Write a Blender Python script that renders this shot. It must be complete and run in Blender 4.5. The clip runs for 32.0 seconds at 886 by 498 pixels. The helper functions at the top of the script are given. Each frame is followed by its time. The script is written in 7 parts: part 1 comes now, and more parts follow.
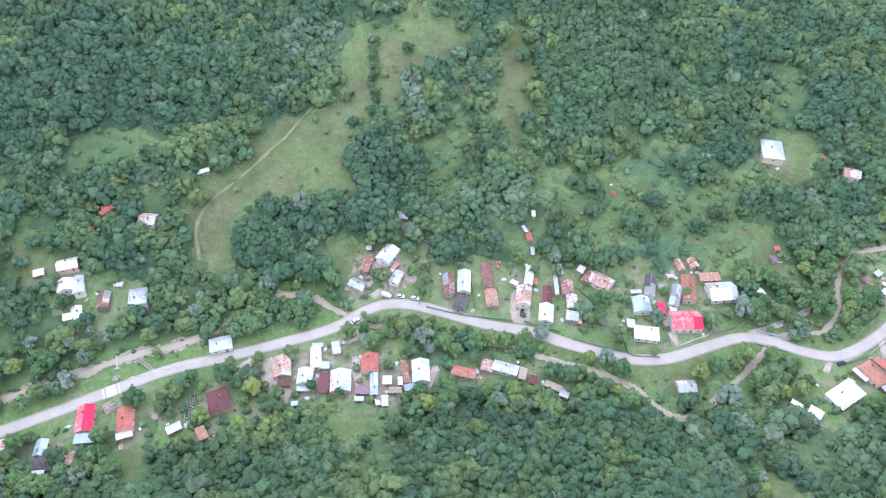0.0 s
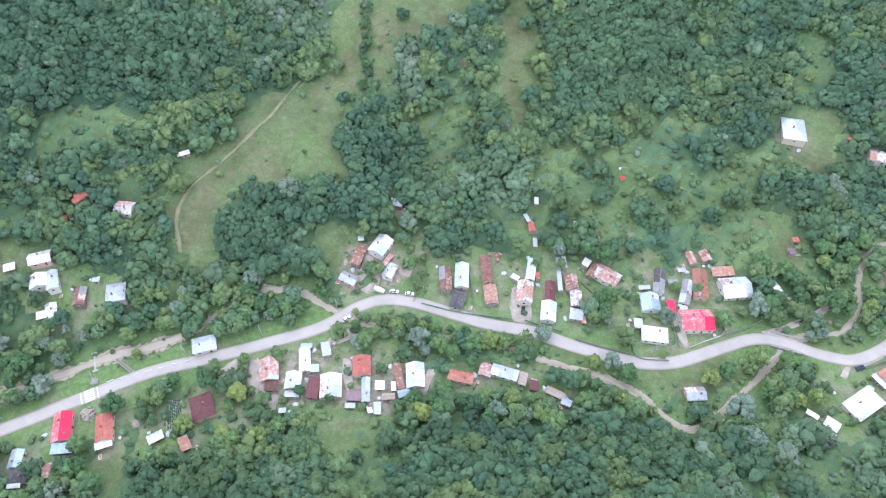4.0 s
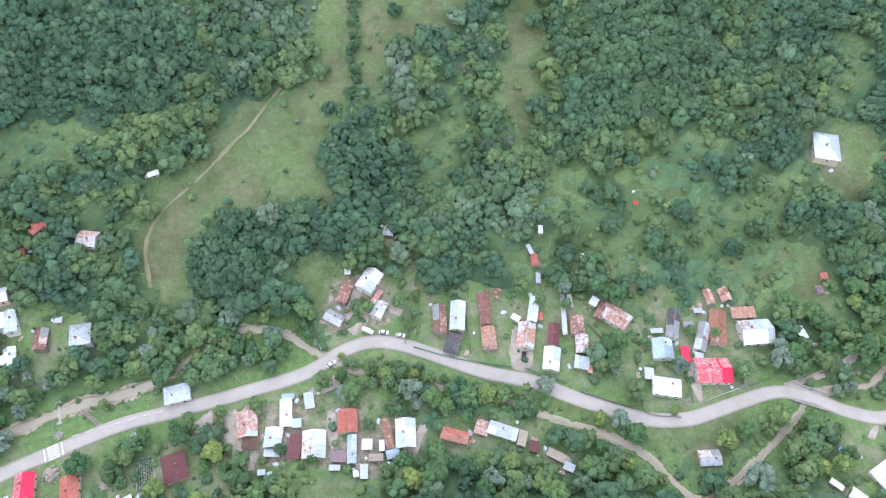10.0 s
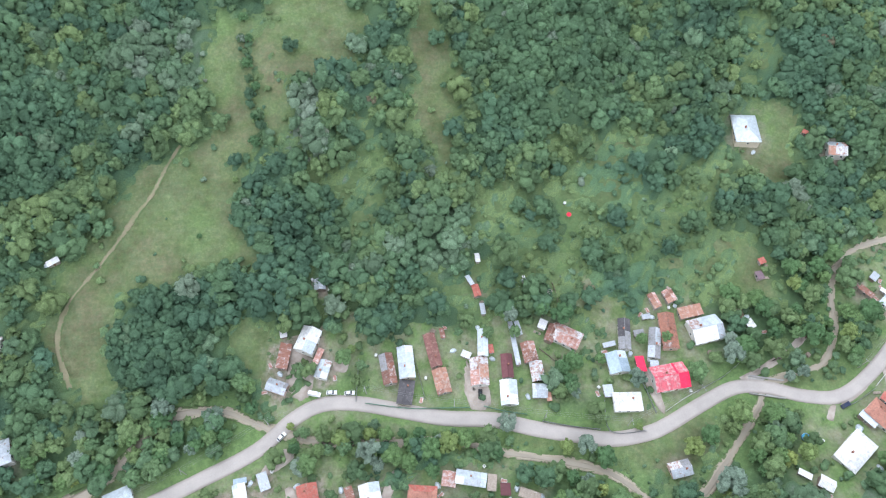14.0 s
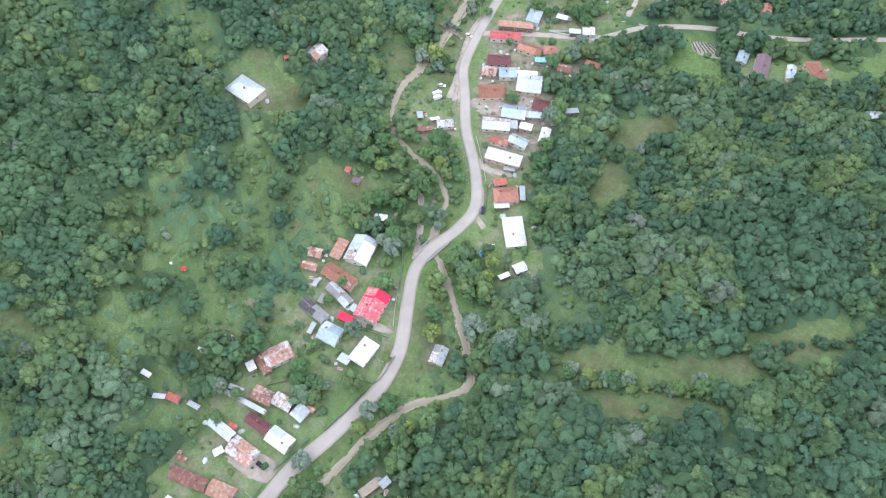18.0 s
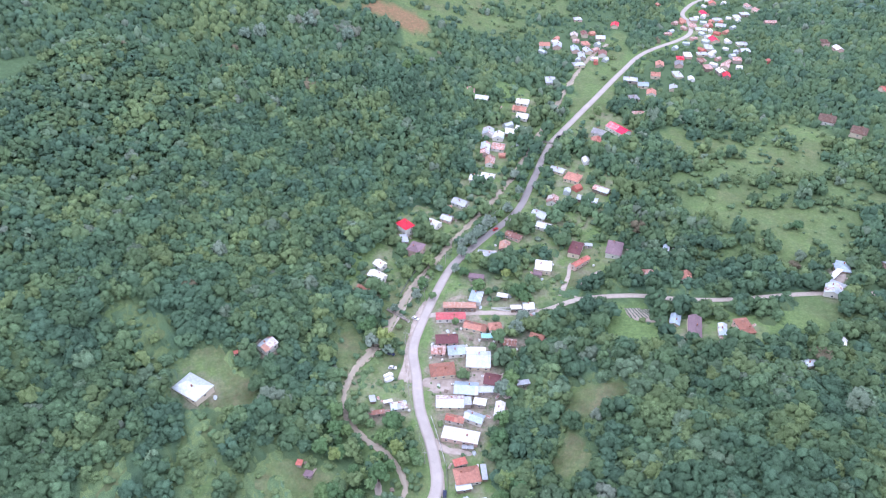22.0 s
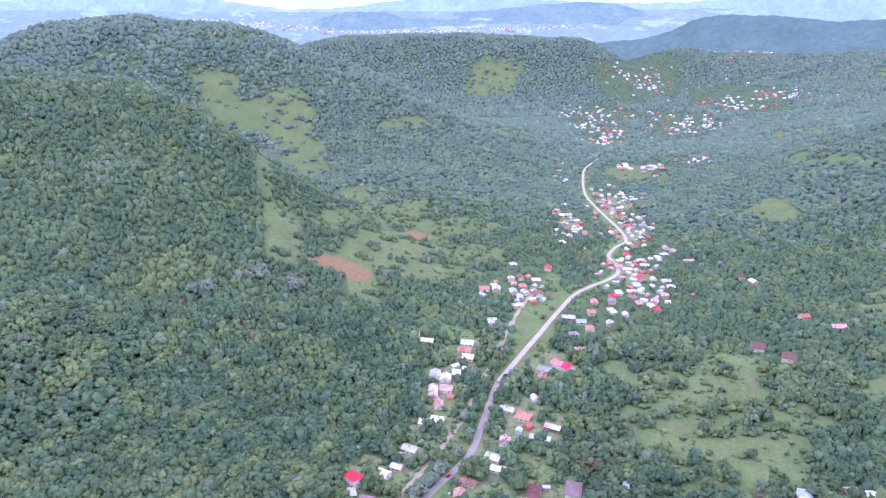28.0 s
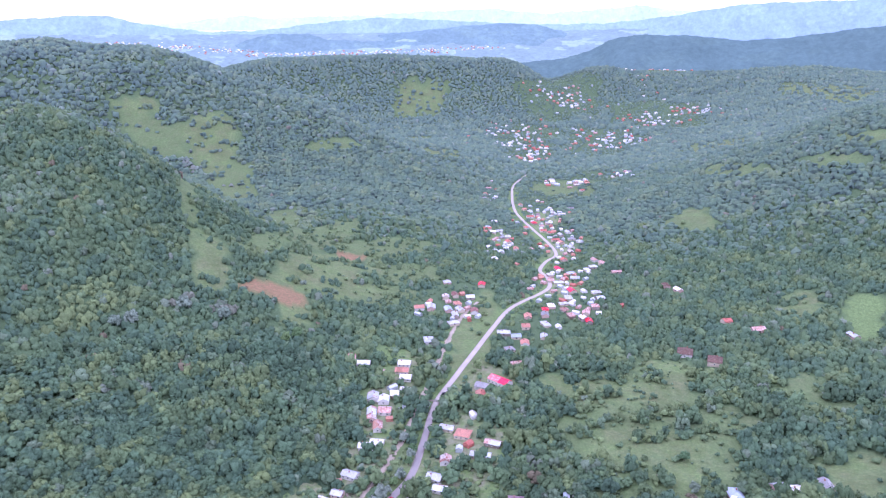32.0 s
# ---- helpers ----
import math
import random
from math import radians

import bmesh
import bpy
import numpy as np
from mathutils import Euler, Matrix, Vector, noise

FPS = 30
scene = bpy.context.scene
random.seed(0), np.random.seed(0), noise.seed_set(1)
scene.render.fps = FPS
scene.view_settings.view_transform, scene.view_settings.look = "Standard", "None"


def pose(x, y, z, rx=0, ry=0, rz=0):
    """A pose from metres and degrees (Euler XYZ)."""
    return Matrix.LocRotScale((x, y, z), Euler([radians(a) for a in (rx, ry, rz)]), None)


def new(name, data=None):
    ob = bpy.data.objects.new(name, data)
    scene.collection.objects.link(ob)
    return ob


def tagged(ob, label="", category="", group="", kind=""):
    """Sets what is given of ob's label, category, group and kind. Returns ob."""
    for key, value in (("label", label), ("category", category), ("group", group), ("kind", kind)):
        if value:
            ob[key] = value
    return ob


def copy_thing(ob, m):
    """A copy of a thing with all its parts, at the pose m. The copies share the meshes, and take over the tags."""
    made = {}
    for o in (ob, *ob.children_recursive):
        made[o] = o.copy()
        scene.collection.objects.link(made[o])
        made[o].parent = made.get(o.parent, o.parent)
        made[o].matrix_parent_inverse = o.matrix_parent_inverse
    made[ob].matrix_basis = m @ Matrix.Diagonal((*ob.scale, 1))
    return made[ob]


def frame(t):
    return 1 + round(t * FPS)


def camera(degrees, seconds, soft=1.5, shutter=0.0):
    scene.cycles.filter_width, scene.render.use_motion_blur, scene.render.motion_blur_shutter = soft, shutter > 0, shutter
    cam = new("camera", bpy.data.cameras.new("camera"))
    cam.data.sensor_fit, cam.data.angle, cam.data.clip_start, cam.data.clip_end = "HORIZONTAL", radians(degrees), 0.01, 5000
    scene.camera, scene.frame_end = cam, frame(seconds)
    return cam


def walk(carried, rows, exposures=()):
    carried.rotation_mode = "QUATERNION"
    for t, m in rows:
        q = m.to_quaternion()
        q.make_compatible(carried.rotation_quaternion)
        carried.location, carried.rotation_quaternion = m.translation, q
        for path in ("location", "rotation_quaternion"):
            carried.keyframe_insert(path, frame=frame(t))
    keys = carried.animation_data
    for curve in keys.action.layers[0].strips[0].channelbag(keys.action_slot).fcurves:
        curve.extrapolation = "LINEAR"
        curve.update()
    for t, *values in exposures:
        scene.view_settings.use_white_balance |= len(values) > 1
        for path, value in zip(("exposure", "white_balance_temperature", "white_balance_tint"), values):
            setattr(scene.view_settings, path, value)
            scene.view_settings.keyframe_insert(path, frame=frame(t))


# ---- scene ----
cam = camera(65.23, 32.0, 1.2)
# seconds, place, yaw, pitch, roll
ROWS = [
    (0.0, 0.00, 0.00, 270.00, 0.21, -48.31, 0.06),
    (0.5, 0.26, 4.07, 269.84, 0.22, -48.23, 0.04),
    (1.0, 0.54, 8.12, 269.68, 0.23, -48.18, 0.05),
    (1.5, 0.82, 12.14, 269.56, 0.24, -48.48, 0.08),
    (2.0, 1.11, 16.17, 269.48, 0.28, -49.90, 0.08),
    (2.5, 1.37, 20.24, 269.43, 0.31, -50.86, 0.05),
    (3.0, 1.61, 24.39, 269.41, 0.33, -51.64, 0.07),
    (3.5, 1.85, 28.59, 269.44, 0.36, -52.44, 0.05),
    (5.5, 2.72, 45.52, 269.70, 0.43, -55.87, 0.08),
    (6.0, 2.96, 49.81, 269.79, 0.47, -56.88, 0.04),
    (6.5, 3.23, 54.18, 269.84, 0.52, -57.87, 0.03),
    (7.0, 3.50, 58.64, 269.85, 0.54, -58.51, 0.04),
    (7.5, 3.76, 63.14, 269.86, 0.58, -58.49, 0.03),
    (8.0, 4.05, 67.64, 269.91, 0.60, -58.48, 0.04),
    (8.5, 4.32, 72.09, 270.02, 0.66, -58.48, 0.03),
    (9.0, 4.57, 76.49, 270.09, 0.66, -58.44, 0.05),
    (9.5, 4.81, 80.85, 270.11, 0.68, -58.38, 0.04),
    (10.0, 5.13, 85.16, 270.12, 0.74, -58.34, 0.04),
    (10.5, 5.50, 89.40, 270.18, 0.81, -58.38, -0.00),
    (11.0, 5.79, 93.61, 270.19, 0.86, -58.85, 0.01),
    (11.5, 6.02, 97.74, 270.11, 0.89, -59.29, -0.05),
    (12.0, 6.26, 101.72, 269.97, 0.90, -59.60, 0.01),
    (12.5, 6.57, 105.31, 269.96, 0.99, -59.45, -0.04),
    (13.0, 6.98, 108.38, 270.16, 0.74, -59.41, -0.10),
    (13.5, 7.56, 110.94, 270.52, -2.70, -59.50, -0.19),
    (14.0, 8.35, 113.02, 271.11, -9.22, -59.81, -0.16),
    (14.5, 9.27, 114.80, 271.87, -16.48, -60.21, 0.08),
    (16.5, 12.66, 111.21, 270.63, -45.31, -60.03, -0.25),
    (17.0, 12.68, 111.21, 270.60, -52.91, -60.03, 0.24),
    (17.5, 12.71, 111.22, 270.56, -60.12, -59.99, 0.42),
    (18.0, 12.76, 111.24, 270.50, -64.46, -59.96, 0.49),
    (18.5, 12.83, 111.27, 270.43, -66.63, -59.90, 0.48),
    (19.0, 12.90, 111.31, 270.35, -67.89, -59.20, 0.47),
    (19.5, 12.99, 111.34, 270.26, -68.59, -55.87, 0.41),
    (20.0, 13.07, 111.38, 270.18, -69.07, -52.03, 0.31),
    (20.5, 13.12, 111.42, 270.11, -69.44, -48.18, 0.25),
    (21.0, 13.17, 111.45, 270.05, -69.72, -44.31, 0.22),
    (21.5, 13.23, 111.48, 269.99, -69.90, -40.45, 0.14),
    (22.0, 13.30, 111.51, 269.94, -70.10, -37.09, 0.15),
    (22.5, 13.35, 111.54, 269.89, -70.34, -35.28, 0.11),
    (23.0, 13.41, 111.56, 269.84, -70.59, -33.79, 0.09),
    (23.5, 13.46, 111.58, 269.80, -70.75, -32.14, 0.04),
    (24.0, 13.52, 111.60, 269.76, -70.90, -30.49, 0.01),
    (24.5, 13.57, 111.60, 269.74, -71.00, -28.84, 0.00),
    (25.0, 13.61, 111.61, 269.73, -71.12, -27.20, -0.03),
    (25.5, 13.65, 111.61, 269.72, -71.20, -25.53, -0.05),
    (27.5, 13.68, 111.62, 269.71, -73.45, -18.84, -0.21),
    (28.0, 13.70, 111.64, 269.70, -74.99, -17.20, -0.27),
    (28.5, 13.71, 111.65, 269.67, -76.68, -15.75, -0.38),
    (29.0, 13.72, 111.66, 269.65, -77.88, -15.72, -0.44),
    (29.5, 13.73, 111.67, 269.64, -78.70, -15.69, -0.53),
    (30.0, 13.74, 111.68, 269.62, -79.34, -15.68, -0.62),
    (30.5, 13.75, 111.69, 269.61, -79.82, -15.65, -0.67),
    (31.0, 13.75, 111.70, 269.60, -80.21, -15.66, -0.69),
    (31.5, 13.76, 111.70, 269.60, -80.51, -15.64, -0.77),
    (32.0, 13.76, 111.71, 269.59, -80.77, -15.64, -0.77),
]
walk(cam, [(t, pose(x, y, z, 90 + pitch, 0, yaw) @ pose(0, 0, 0, 0, 0, roll)) for t, x, y, z, yaw, pitch, roll in ROWS],
     exposures=[(0, 0.48, 5650, 18), (9, 0.34, 5850, 14), (17, 0.24, 6050, 12), (21, 0.40, 5680, 24), (25.5, 0.42, 5520, 40), (28, 0.46, 5470, 48), (29, 0.42, 5400, 50), (32, 0.36, 5370, 50)])

# ---- sky and light: a bright, thinly clouded day ----
SUN_HEIGHT, SUN_TURN = 55.0, 200.0
world = bpy.data.worlds.new("sky")
scene.world = world
world.use_nodes = True
wn, wl = world.node_tree.nodes, world.node_tree.links
wn.clear()
sky = wn.new("ShaderNodeTexSky")
sky.sky_type, sky.sun_disc = "NISHITA", False
sky.sun_elevation, sky.sun_rotation = radians(SUN_HEIGHT), radians(SUN_TURN)
sky.air_density, sky.dust_density, sky.ozone_density = 1.0, 3.0, 1.0
cloud_place = wn.new("ShaderNodeTexCoord")
cloud_scale = wn.new("ShaderNodeMapping")
cloud_scale.inputs["Scale"].default_value = (2.0, 2.0, 7.0)
cloud = wn.new("ShaderNodeTexNoise")
cloud.inputs["Scale"].default_value, cloud.inputs["Detail"].default_value, cloud.inputs["Roughness"].default_value = 1.6, 6.0, 0.55
cloud_edge = wn.new("ShaderNodeMapRange")
cloud_edge.inputs["From Min"].default_value, cloud_edge.inputs["From Max"].default_value = 0.38, 0.62
cloud_edge.inputs["To Min"].default_value, cloud_edge.inputs["To Max"].default_value = 0.74, 0.95
cloud_mix = wn.new("ShaderNodeMix")
cloud_mix.data_type = "RGBA"
cloud_mix.inputs["B"].default_value = (11.0, 11.6, 12.4, 1)
# an overcast sky is brightest overhead
height_split = wn.new("ShaderNodeSeparateXYZ")
height_rise = wn.new("ShaderNodeMapRange")
for key, v in zip(("From Min", "From Max", "To Min", "To Max"), (0.0, 0.32, 0.80, 1.06)):
    height_rise.inputs[key].default_value = v
dome = wn.new("ShaderNodeVectorMath")
dome.operation = "SCALE"
sky_out = wn.new("ShaderNodeBackground")
sky_out.inputs["Strength"].default_value = 0.14
world_end = wn.new("ShaderNodeOutputWorld")
wl.new(cloud_place.outputs["Generated"], cloud_scale.inputs["Vector"])
wl.new(cloud_scale.outputs["Vector"], cloud.inputs["Vector"])
wl.new(cloud.outputs["Fac"], cloud_edge.inputs["Value"])
wl.new(cloud_edge.outputs["Result"], cloud_mix.inputs["Factor"])
wl.new(sky.outputs["Color"], cloud_mix.inputs["A"])
wl.new(cloud_place.outputs["Generated"], height_split.inputs["Vector"])
wl.new(height_split.outputs["Z"], height_rise.inputs["Value"])
wl.new(cloud_mix.outputs["Result"], dome.inputs[0])
wl.new(height_rise.outputs["Result"], dome.inputs["Scale"])
wl.new(dome.outputs["Vector"], sky_out.inputs["Color"])
wl.new(sky_out.outputs["Background"], world_end.inputs["Surface"])
sun = new("sun", bpy.data.lights.new("sun", "SUN"))
sun.data.energy, sun.data.angle, sun.data.color = 0.6, radians(28), (1.0, 0.96, 0.9)
sun.rotation_euler = (radians(90 - SUN_HEIGHT), 0, radians(SUN_TURN + 180 - 180))

# ---- materials ----
class Nodes:
    """Short ways to lay out a node material."""

    def __init__(self, name, rough=0.8, metal=0.0, specular=0.3):
        self.material = bpy.data.materials.new(name)
        self.material.use_nodes = True
        self.tree = self.material.node_tree
        self.shader = self.tree.nodes["Principled BSDF"]
        self.shader.inputs["Roughness"].default_value = rough
        self.shader.inputs["Metallic"].default_value = metal
        self.shader.inputs["Specular IOR Level"].default_value = specular
        self.place = self.tree.nodes.new("ShaderNodeTexCoord")
        self.world = self.tree.nodes.new("ShaderNodeNewGeometry")

    def join(self, a, b):
        self.tree.links.new(a, b)

    def noise(self, scale, detail=4.0, own=False, rough=0.6):
        n = self.tree.nodes.new("ShaderNodeTexNoise")
        n.inputs["Scale"].default_value, n.inputs["Detail"].default_value, n.inputs["Roughness"].default_value = scale, detail, rough
        self.join(self.place.outputs["Object"] if own else self.world.outputs["Position"], n.inputs["Vector"])
        return n.outputs["Fac"]

    def span(self, value, lo, hi, to_lo=0.0, to_hi=1.0):
        n = self.tree.nodes.new("ShaderNodeMapRange")
        for key, v in zip(("From Min", "From Max", "To Min", "To Max"), (lo, hi, to_lo, to_hi)):
            n.inputs[key].default_value = v
        self.join(value, n.inputs["Value"])
        return n.outputs["Result"]

    def mix(self, factor, a, b, way="MIX"):
        n = self.tree.nodes.new("ShaderNodeMix")
        n.data_type, n.blend_type = "RGBA", way
        for key, v in (("Factor", factor), ("A", a), ("B", b)):
            if isinstance(v, (tuple, float, int)):
                n.inputs[key].default_value = (*v, 1) if isinstance(v, tuple) else v
            else:
                self.join(v, n.inputs[key])
        return n.outputs["Result"]

    def sums(self, a, b, way="MULTIPLY"):
        n = self.tree.nodes.new("ShaderNodeMath")
        n.operation = way
        for k, v in enumerate((a, b)):
            if isinstance(v, (float, int)):
                n.inputs[k].default_value = v
            else:
                self.join(v, n.inputs[k])
        return n.outputs[0]

    def attribute(self, name):
        n = self.tree.nodes.new("ShaderNodeAttribute")
        n.attribute_name = name
        return n.outputs["Fac"]

    def chance(self):
        return self.tree.nodes.new("ShaderNodeObjectInfo").outputs["Random"]

    def shade(self, value, lo, hi):
        """Grey between lo and hi, to multiply a colour with."""
        n = self.tree.nodes.new("ShaderNodeCombineColor")
        out = self.span(value, 0, 1, lo, hi)
        for k in range(3):
            self.join(out, n.inputs[k])
        return n.outputs[0]

    def bump(self, value, strength, depth):
        n = self.tree.nodes.new("ShaderNodeBump")
        n.inputs["Strength"].default_value, n.inputs["Distance"].default_value = strength, depth
        self.join(value, n.inputs["Height"])
        self.join(n.outputs["Normal"], self.shader.inputs["Normal"])

    def paint(self, colour):
        if isinstance(colour, tuple):
            self.shader.inputs["Base Color"].default_value = (*colour, 1)
        else:
            self.join(colour, self.shader.inputs["Base Color"])
        return self.material


SPECIES = [(0.0, (0.069, 0.130, 0.080)), (0.22, (0.079, 0.143, 0.078)), (0.42, (0.094, 0.158, 0.076)), (0.58, (0.115, 0.175, 0.078)),
           (0.70, (0.148, 0.208, 0.083)), (0.78, (0.099, 0.169, 0.090)), (0.87, (0.125, 0.191, 0.114)), (0.94, (0.162, 0.204, 0.152)), (1.0, (0.152, 0.138, 0.088))]


def foliage(name, own=False, kinds=SPECIES, vary=1.0, clump=2.2, haze_glow=0.0, scatter_up=0.35):
    """Leaves: a colour by the kind of tree, a tone a tree, a finer one a clump of leaves."""
    m = Nodes(name, 0.75, 0.0, 0.15)
    ramp = m.tree.nodes.new("ShaderNodeValToRGB")
    for k, (where, colour) in enumerate(kinds):
        stop = ramp.color_ramp.elements[k] if k < 2 else ramp.color_ramp.elements.new(where)
        stop.position, stop.color = where, (*colour, 1)
    m.join(m.chance() if own else m.attribute("species"), ramp.inputs["Fac"])
    base = ramp.outputs["Color"]
    if not own:
        base = m.mix(1.0, base, m.shade(m.attribute("tint"), 0.80, 1.20), "MULTIPLY")
    base = m.mix(1.0, base, m.shade(m.world.outputs["Random Per Island"], 1 - 0.22 * vary, 1 + 0.22 * vary), "MULTIPLY")
    leafy = m.noise(clump, 5, False, 0.7)
    base = m.mix(1.0, base, m.shade(m.span(leafy, 0.32, 0.68), 1 - 0.34 * vary, 1 + 0.34 * vary), "MULTIPLY")
    up = m.tree.nodes.new("ShaderNodeMix")
    up.data_type = "VECTOR"
    up.inputs["Factor"].default_value, up.inputs["B"].default_value = scatter_up, (0, 0, 1)
    m.join(m.world.outputs["Normal"], up.inputs["A"])
    facing = m.tree.nodes.new("ShaderNodeVectorMath")
    facing.operation = "NORMALIZE"
    m.join(up.outputs["Result"], facing.inputs[0])
    relief = m.tree.nodes.new("ShaderNodeBump")
    relief.inputs["Strength"].default_value, relief.inputs["Distance"].default_value = 0.6, 0.6
    m.join(leafy, relief.inputs["Height"])
    m.join(facing.outputs["Vector"], relief.inputs["Normal"])
    m.join(relief.outputs["Normal"], m.shader.inputs["Normal"])
    # distance haze put into the leaves as an even blue emission
    if haze_glow:
        m.shader.inputs["Emission Color"].default_value, m.shader.inputs["Emission Strength"].default_value = (0.36, 0.52, 0.70, 1), haze_glow
    return m.paint(base)


def roof_paint(name, colour, worn, amount=0.35, rough=0.5, metal=0.0, ribs=4.0, spread=0.12):
    """Sheet metal or tiles, with ribs down the slope, stains and rust."""
    m = Nodes(name, rough, metal)
    wear = m.span(m.noise(0.6, 8, True, 0.72), 0.64 - amount * 0.4, 0.72 - amount * 0.38, 0.0, 0.92)
    streak = m.tree.nodes.new("ShaderNodeMapping")
    streak.inputs["Scale"].default_value = (2.2, 0.25, 0.25)
    m.join(m.place.outputs["Object"], streak.inputs["Vector"])
    runs = m.tree.nodes.new("ShaderNodeTexNoise")
    runs.inputs["Scale"].default_value, runs.inputs["Detail"].default_value = 1.4, 5.0
    m.join(streak.outputs["Vector"], runs.inputs["Vector"])
    base = m.mix(wear, colour, worn)
    base = m.mix(m.span(runs.outputs["Fac"], 0.5, 0.75, 0.0, min(0.7, amount * 1.6)), base, worn)
    base = m.mix(1.0, base, m.shade(m.span(m.noise(0.7, 6, True, 0.7), 0.3, 0.7), 0.74, 1.2), "MULTIPLY")
    base = m.mix(1.0, base, m.shade(m.chance(), 1 - spread, 1 + spread), "MULTIPLY")
    wave = m.tree.nodes.new("ShaderNodeTexWave")
    wave.wave_type, wave.bands_direction = "BANDS", "X"
    wave.inputs["Scale"].default_value, wave.inputs["Distortion"].default_value = ribs / 6.283, 0.3
    m.join(m.place.outputs["Object"], wave.inputs["Vector"])
    base = m.mix(1.0, base, m.shade(wave.outputs["Fac"], 0.9, 1.06), "MULTIPLY")
    m.bump(wave.outputs["Fac"], 0.6, 0.06)
    return m.paint(base)


def plain(name, colour, rough=0.8, metal=0.0, grain=3.0, low=0.8, high=1.2, own=True):
    m = Nodes(name, rough, metal)
    base = m.mix(1.0, colour, m.shade(m.noise(grain, 5, own), low, high), "MULTIPLY")
    base = m.mix(1.0, base, m.shade(m.noise(grain * 0.13, 3, own), low, high), "MULTIPLY")
    m.bump(m.noise(grain * 2, 3, own), 0.3, 0.02)
    return m.paint(base)


ROOFS = {
    "white": roof_paint("white_sheet", (0.74, 0.74, 0.73), (0.52, 0.49, 0.46), 0.22, 0.45),
    "tin": roof_paint("zinc_sheet", (0.48, 0.52, 0.56), (0.30, 0.20, 0.16), 0.2, 0.4, 0.35),
    "tin_light": roof_paint("bright_zinc_sheet", (0.56, 0.62, 0.66), (0.45, 0.42, 0.40), 0.15, 0.4, 0.3),
    "tin_blue": roof_paint("bluish_zinc_sheet", (0.40, 0.49, 0.56), (0.30, 0.28, 0.28), 0.12, 0.4, 0.3),
    "rust": roof_paint("rusted_sheet", (0.26, 0.12, 0.085), (0.45, 0.42, 0.41), 0.3, 0.8),
    "rust_pink": roof_paint("pale_rusted_sheet", (0.45, 0.23, 0.18), (0.58, 0.50, 0.48), 0.4, 0.75),
    "rust_light": roof_paint("flaking_zinc_sheet", (0.60, 0.60, 0.61), (0.36, 0.20, 0.15), 0.4, 0.6),
    "rust_brown": roof_paint("brown_rusted_sheet", (0.20, 0.10, 0.075), (0.36, 0.30, 0.28), 0.25, 0.8),
    "rust_orange": roof_paint("orange_rusted_sheet", (0.42, 0.215, 0.15), (0.46, 0.36, 0.31), 0.35, 0.8),
    "redbrown": roof_paint("red_brown_sheet", (0.215, 0.10, 0.085), (0.32, 0.20, 0.16), 0.3, 0.7),
    "brown": roof_paint("brown_boards", (0.13, 0.075, 0.055), (0.2, 0.15, 0.12), 0.3, 0.8),
    "maroon": roof_paint("maroon_sheet", (0.15, 0.055, 0.06), (0.2, 0.1, 0.09), 0.15, 0.5),
    "mauve": roof_paint("mauve_sheet", (0.22, 0.15, 0.17), (0.26, 0.18, 0.17), 0.15, 0.55),
    "magenta": roof_paint("bright_red_sheet", (0.78, 0.025, 0.085), (0.55, 0.10, 0.11), 0.08, 0.4),
    "faded_red": roof_paint("faded_red_sheet", (0.62, 0.12, 0.15), (0.60, 0.38, 0.38), 0.35, 0.5),
    "crimson": roof_paint("scarlet_sheet", (0.70, 0.02, 0.05), (0.5, 0.05, 0.06), 0.08, 0.4),
    "tile_red": roof_paint("red_tiles", (0.50, 0.15, 0.115), (0.44, 0.24, 0.19), 0.3, 0.7, 0.0, 20.0),
    "tile_pink": roof_paint("faded_red_tiles", (0.55, 0.13, 0.14), (0.5, 0.25, 0.22), 0.2, 0.7, 0.0, 20.0),
    "tile_orange": roof_paint("orange_tiles", (0.52, 0.245, 0.18), (0.40, 0.21, 0.16), 0.3, 0.75, 0.0, 20.0),
    "tile_rust": roof_paint("old_clay_tiles", (0.36, 0.165, 0.115), (0.26, 0.15, 0.12), 0.3, 0.8, 0.0, 20.0),
    "grey": roof_paint("grey_fibre_cement", (0.30, 0.30, 0.31), (0.22, 0.21, 0.19), 0.3, 0.85),
    "darkgrey": roof_paint("dark_felt", (0.10, 0.095, 0.10), (0.2, 0.18, 0.17), 0.2, 0.85),
    "beige": roof_paint("weathered_planks", (0.42, 0.35, 0.29), (0.3, 0.25, 0.2), 0.3, 0.85, 0.0, 12.0),
    "teal": roof_paint("turquoise_sheet", (0.25, 0.52, 0.52), (0.4, 0.5, 0.5), 0.2, 0.5),
}
WORDS = {"white": "white sheet", "tin": "grey zinc sheet", "tin_light": "pale bluish zinc sheet", "tin_blue": "blue-grey metal", "rust": "rusted brown sheet",
         "rust_pink": "pale pinkish rusted sheet", "rust_light": "flaking zinc and rust", "rust_brown": "dark rusted sheet", "rust_orange": "orange rusted sheet",
         "redbrown": "red-brown sheet", "brown": "dark brown", "maroon": "maroon sheet", "mauve": "mauve-grey sheet", "magenta": "bright pinkish-red sheet", "crimson": "scarlet sheet",
         "tile_red": "red tile", "tile_pink": "faded pinkish-red tile", "tile_orange": "orange tile", "tile_rust": "old brownish clay tile", "grey": "grey fibre-cement",
         "darkgrey": "dark grey felt", "beige": "weathered plank", "teal": "turquoise sheet"}
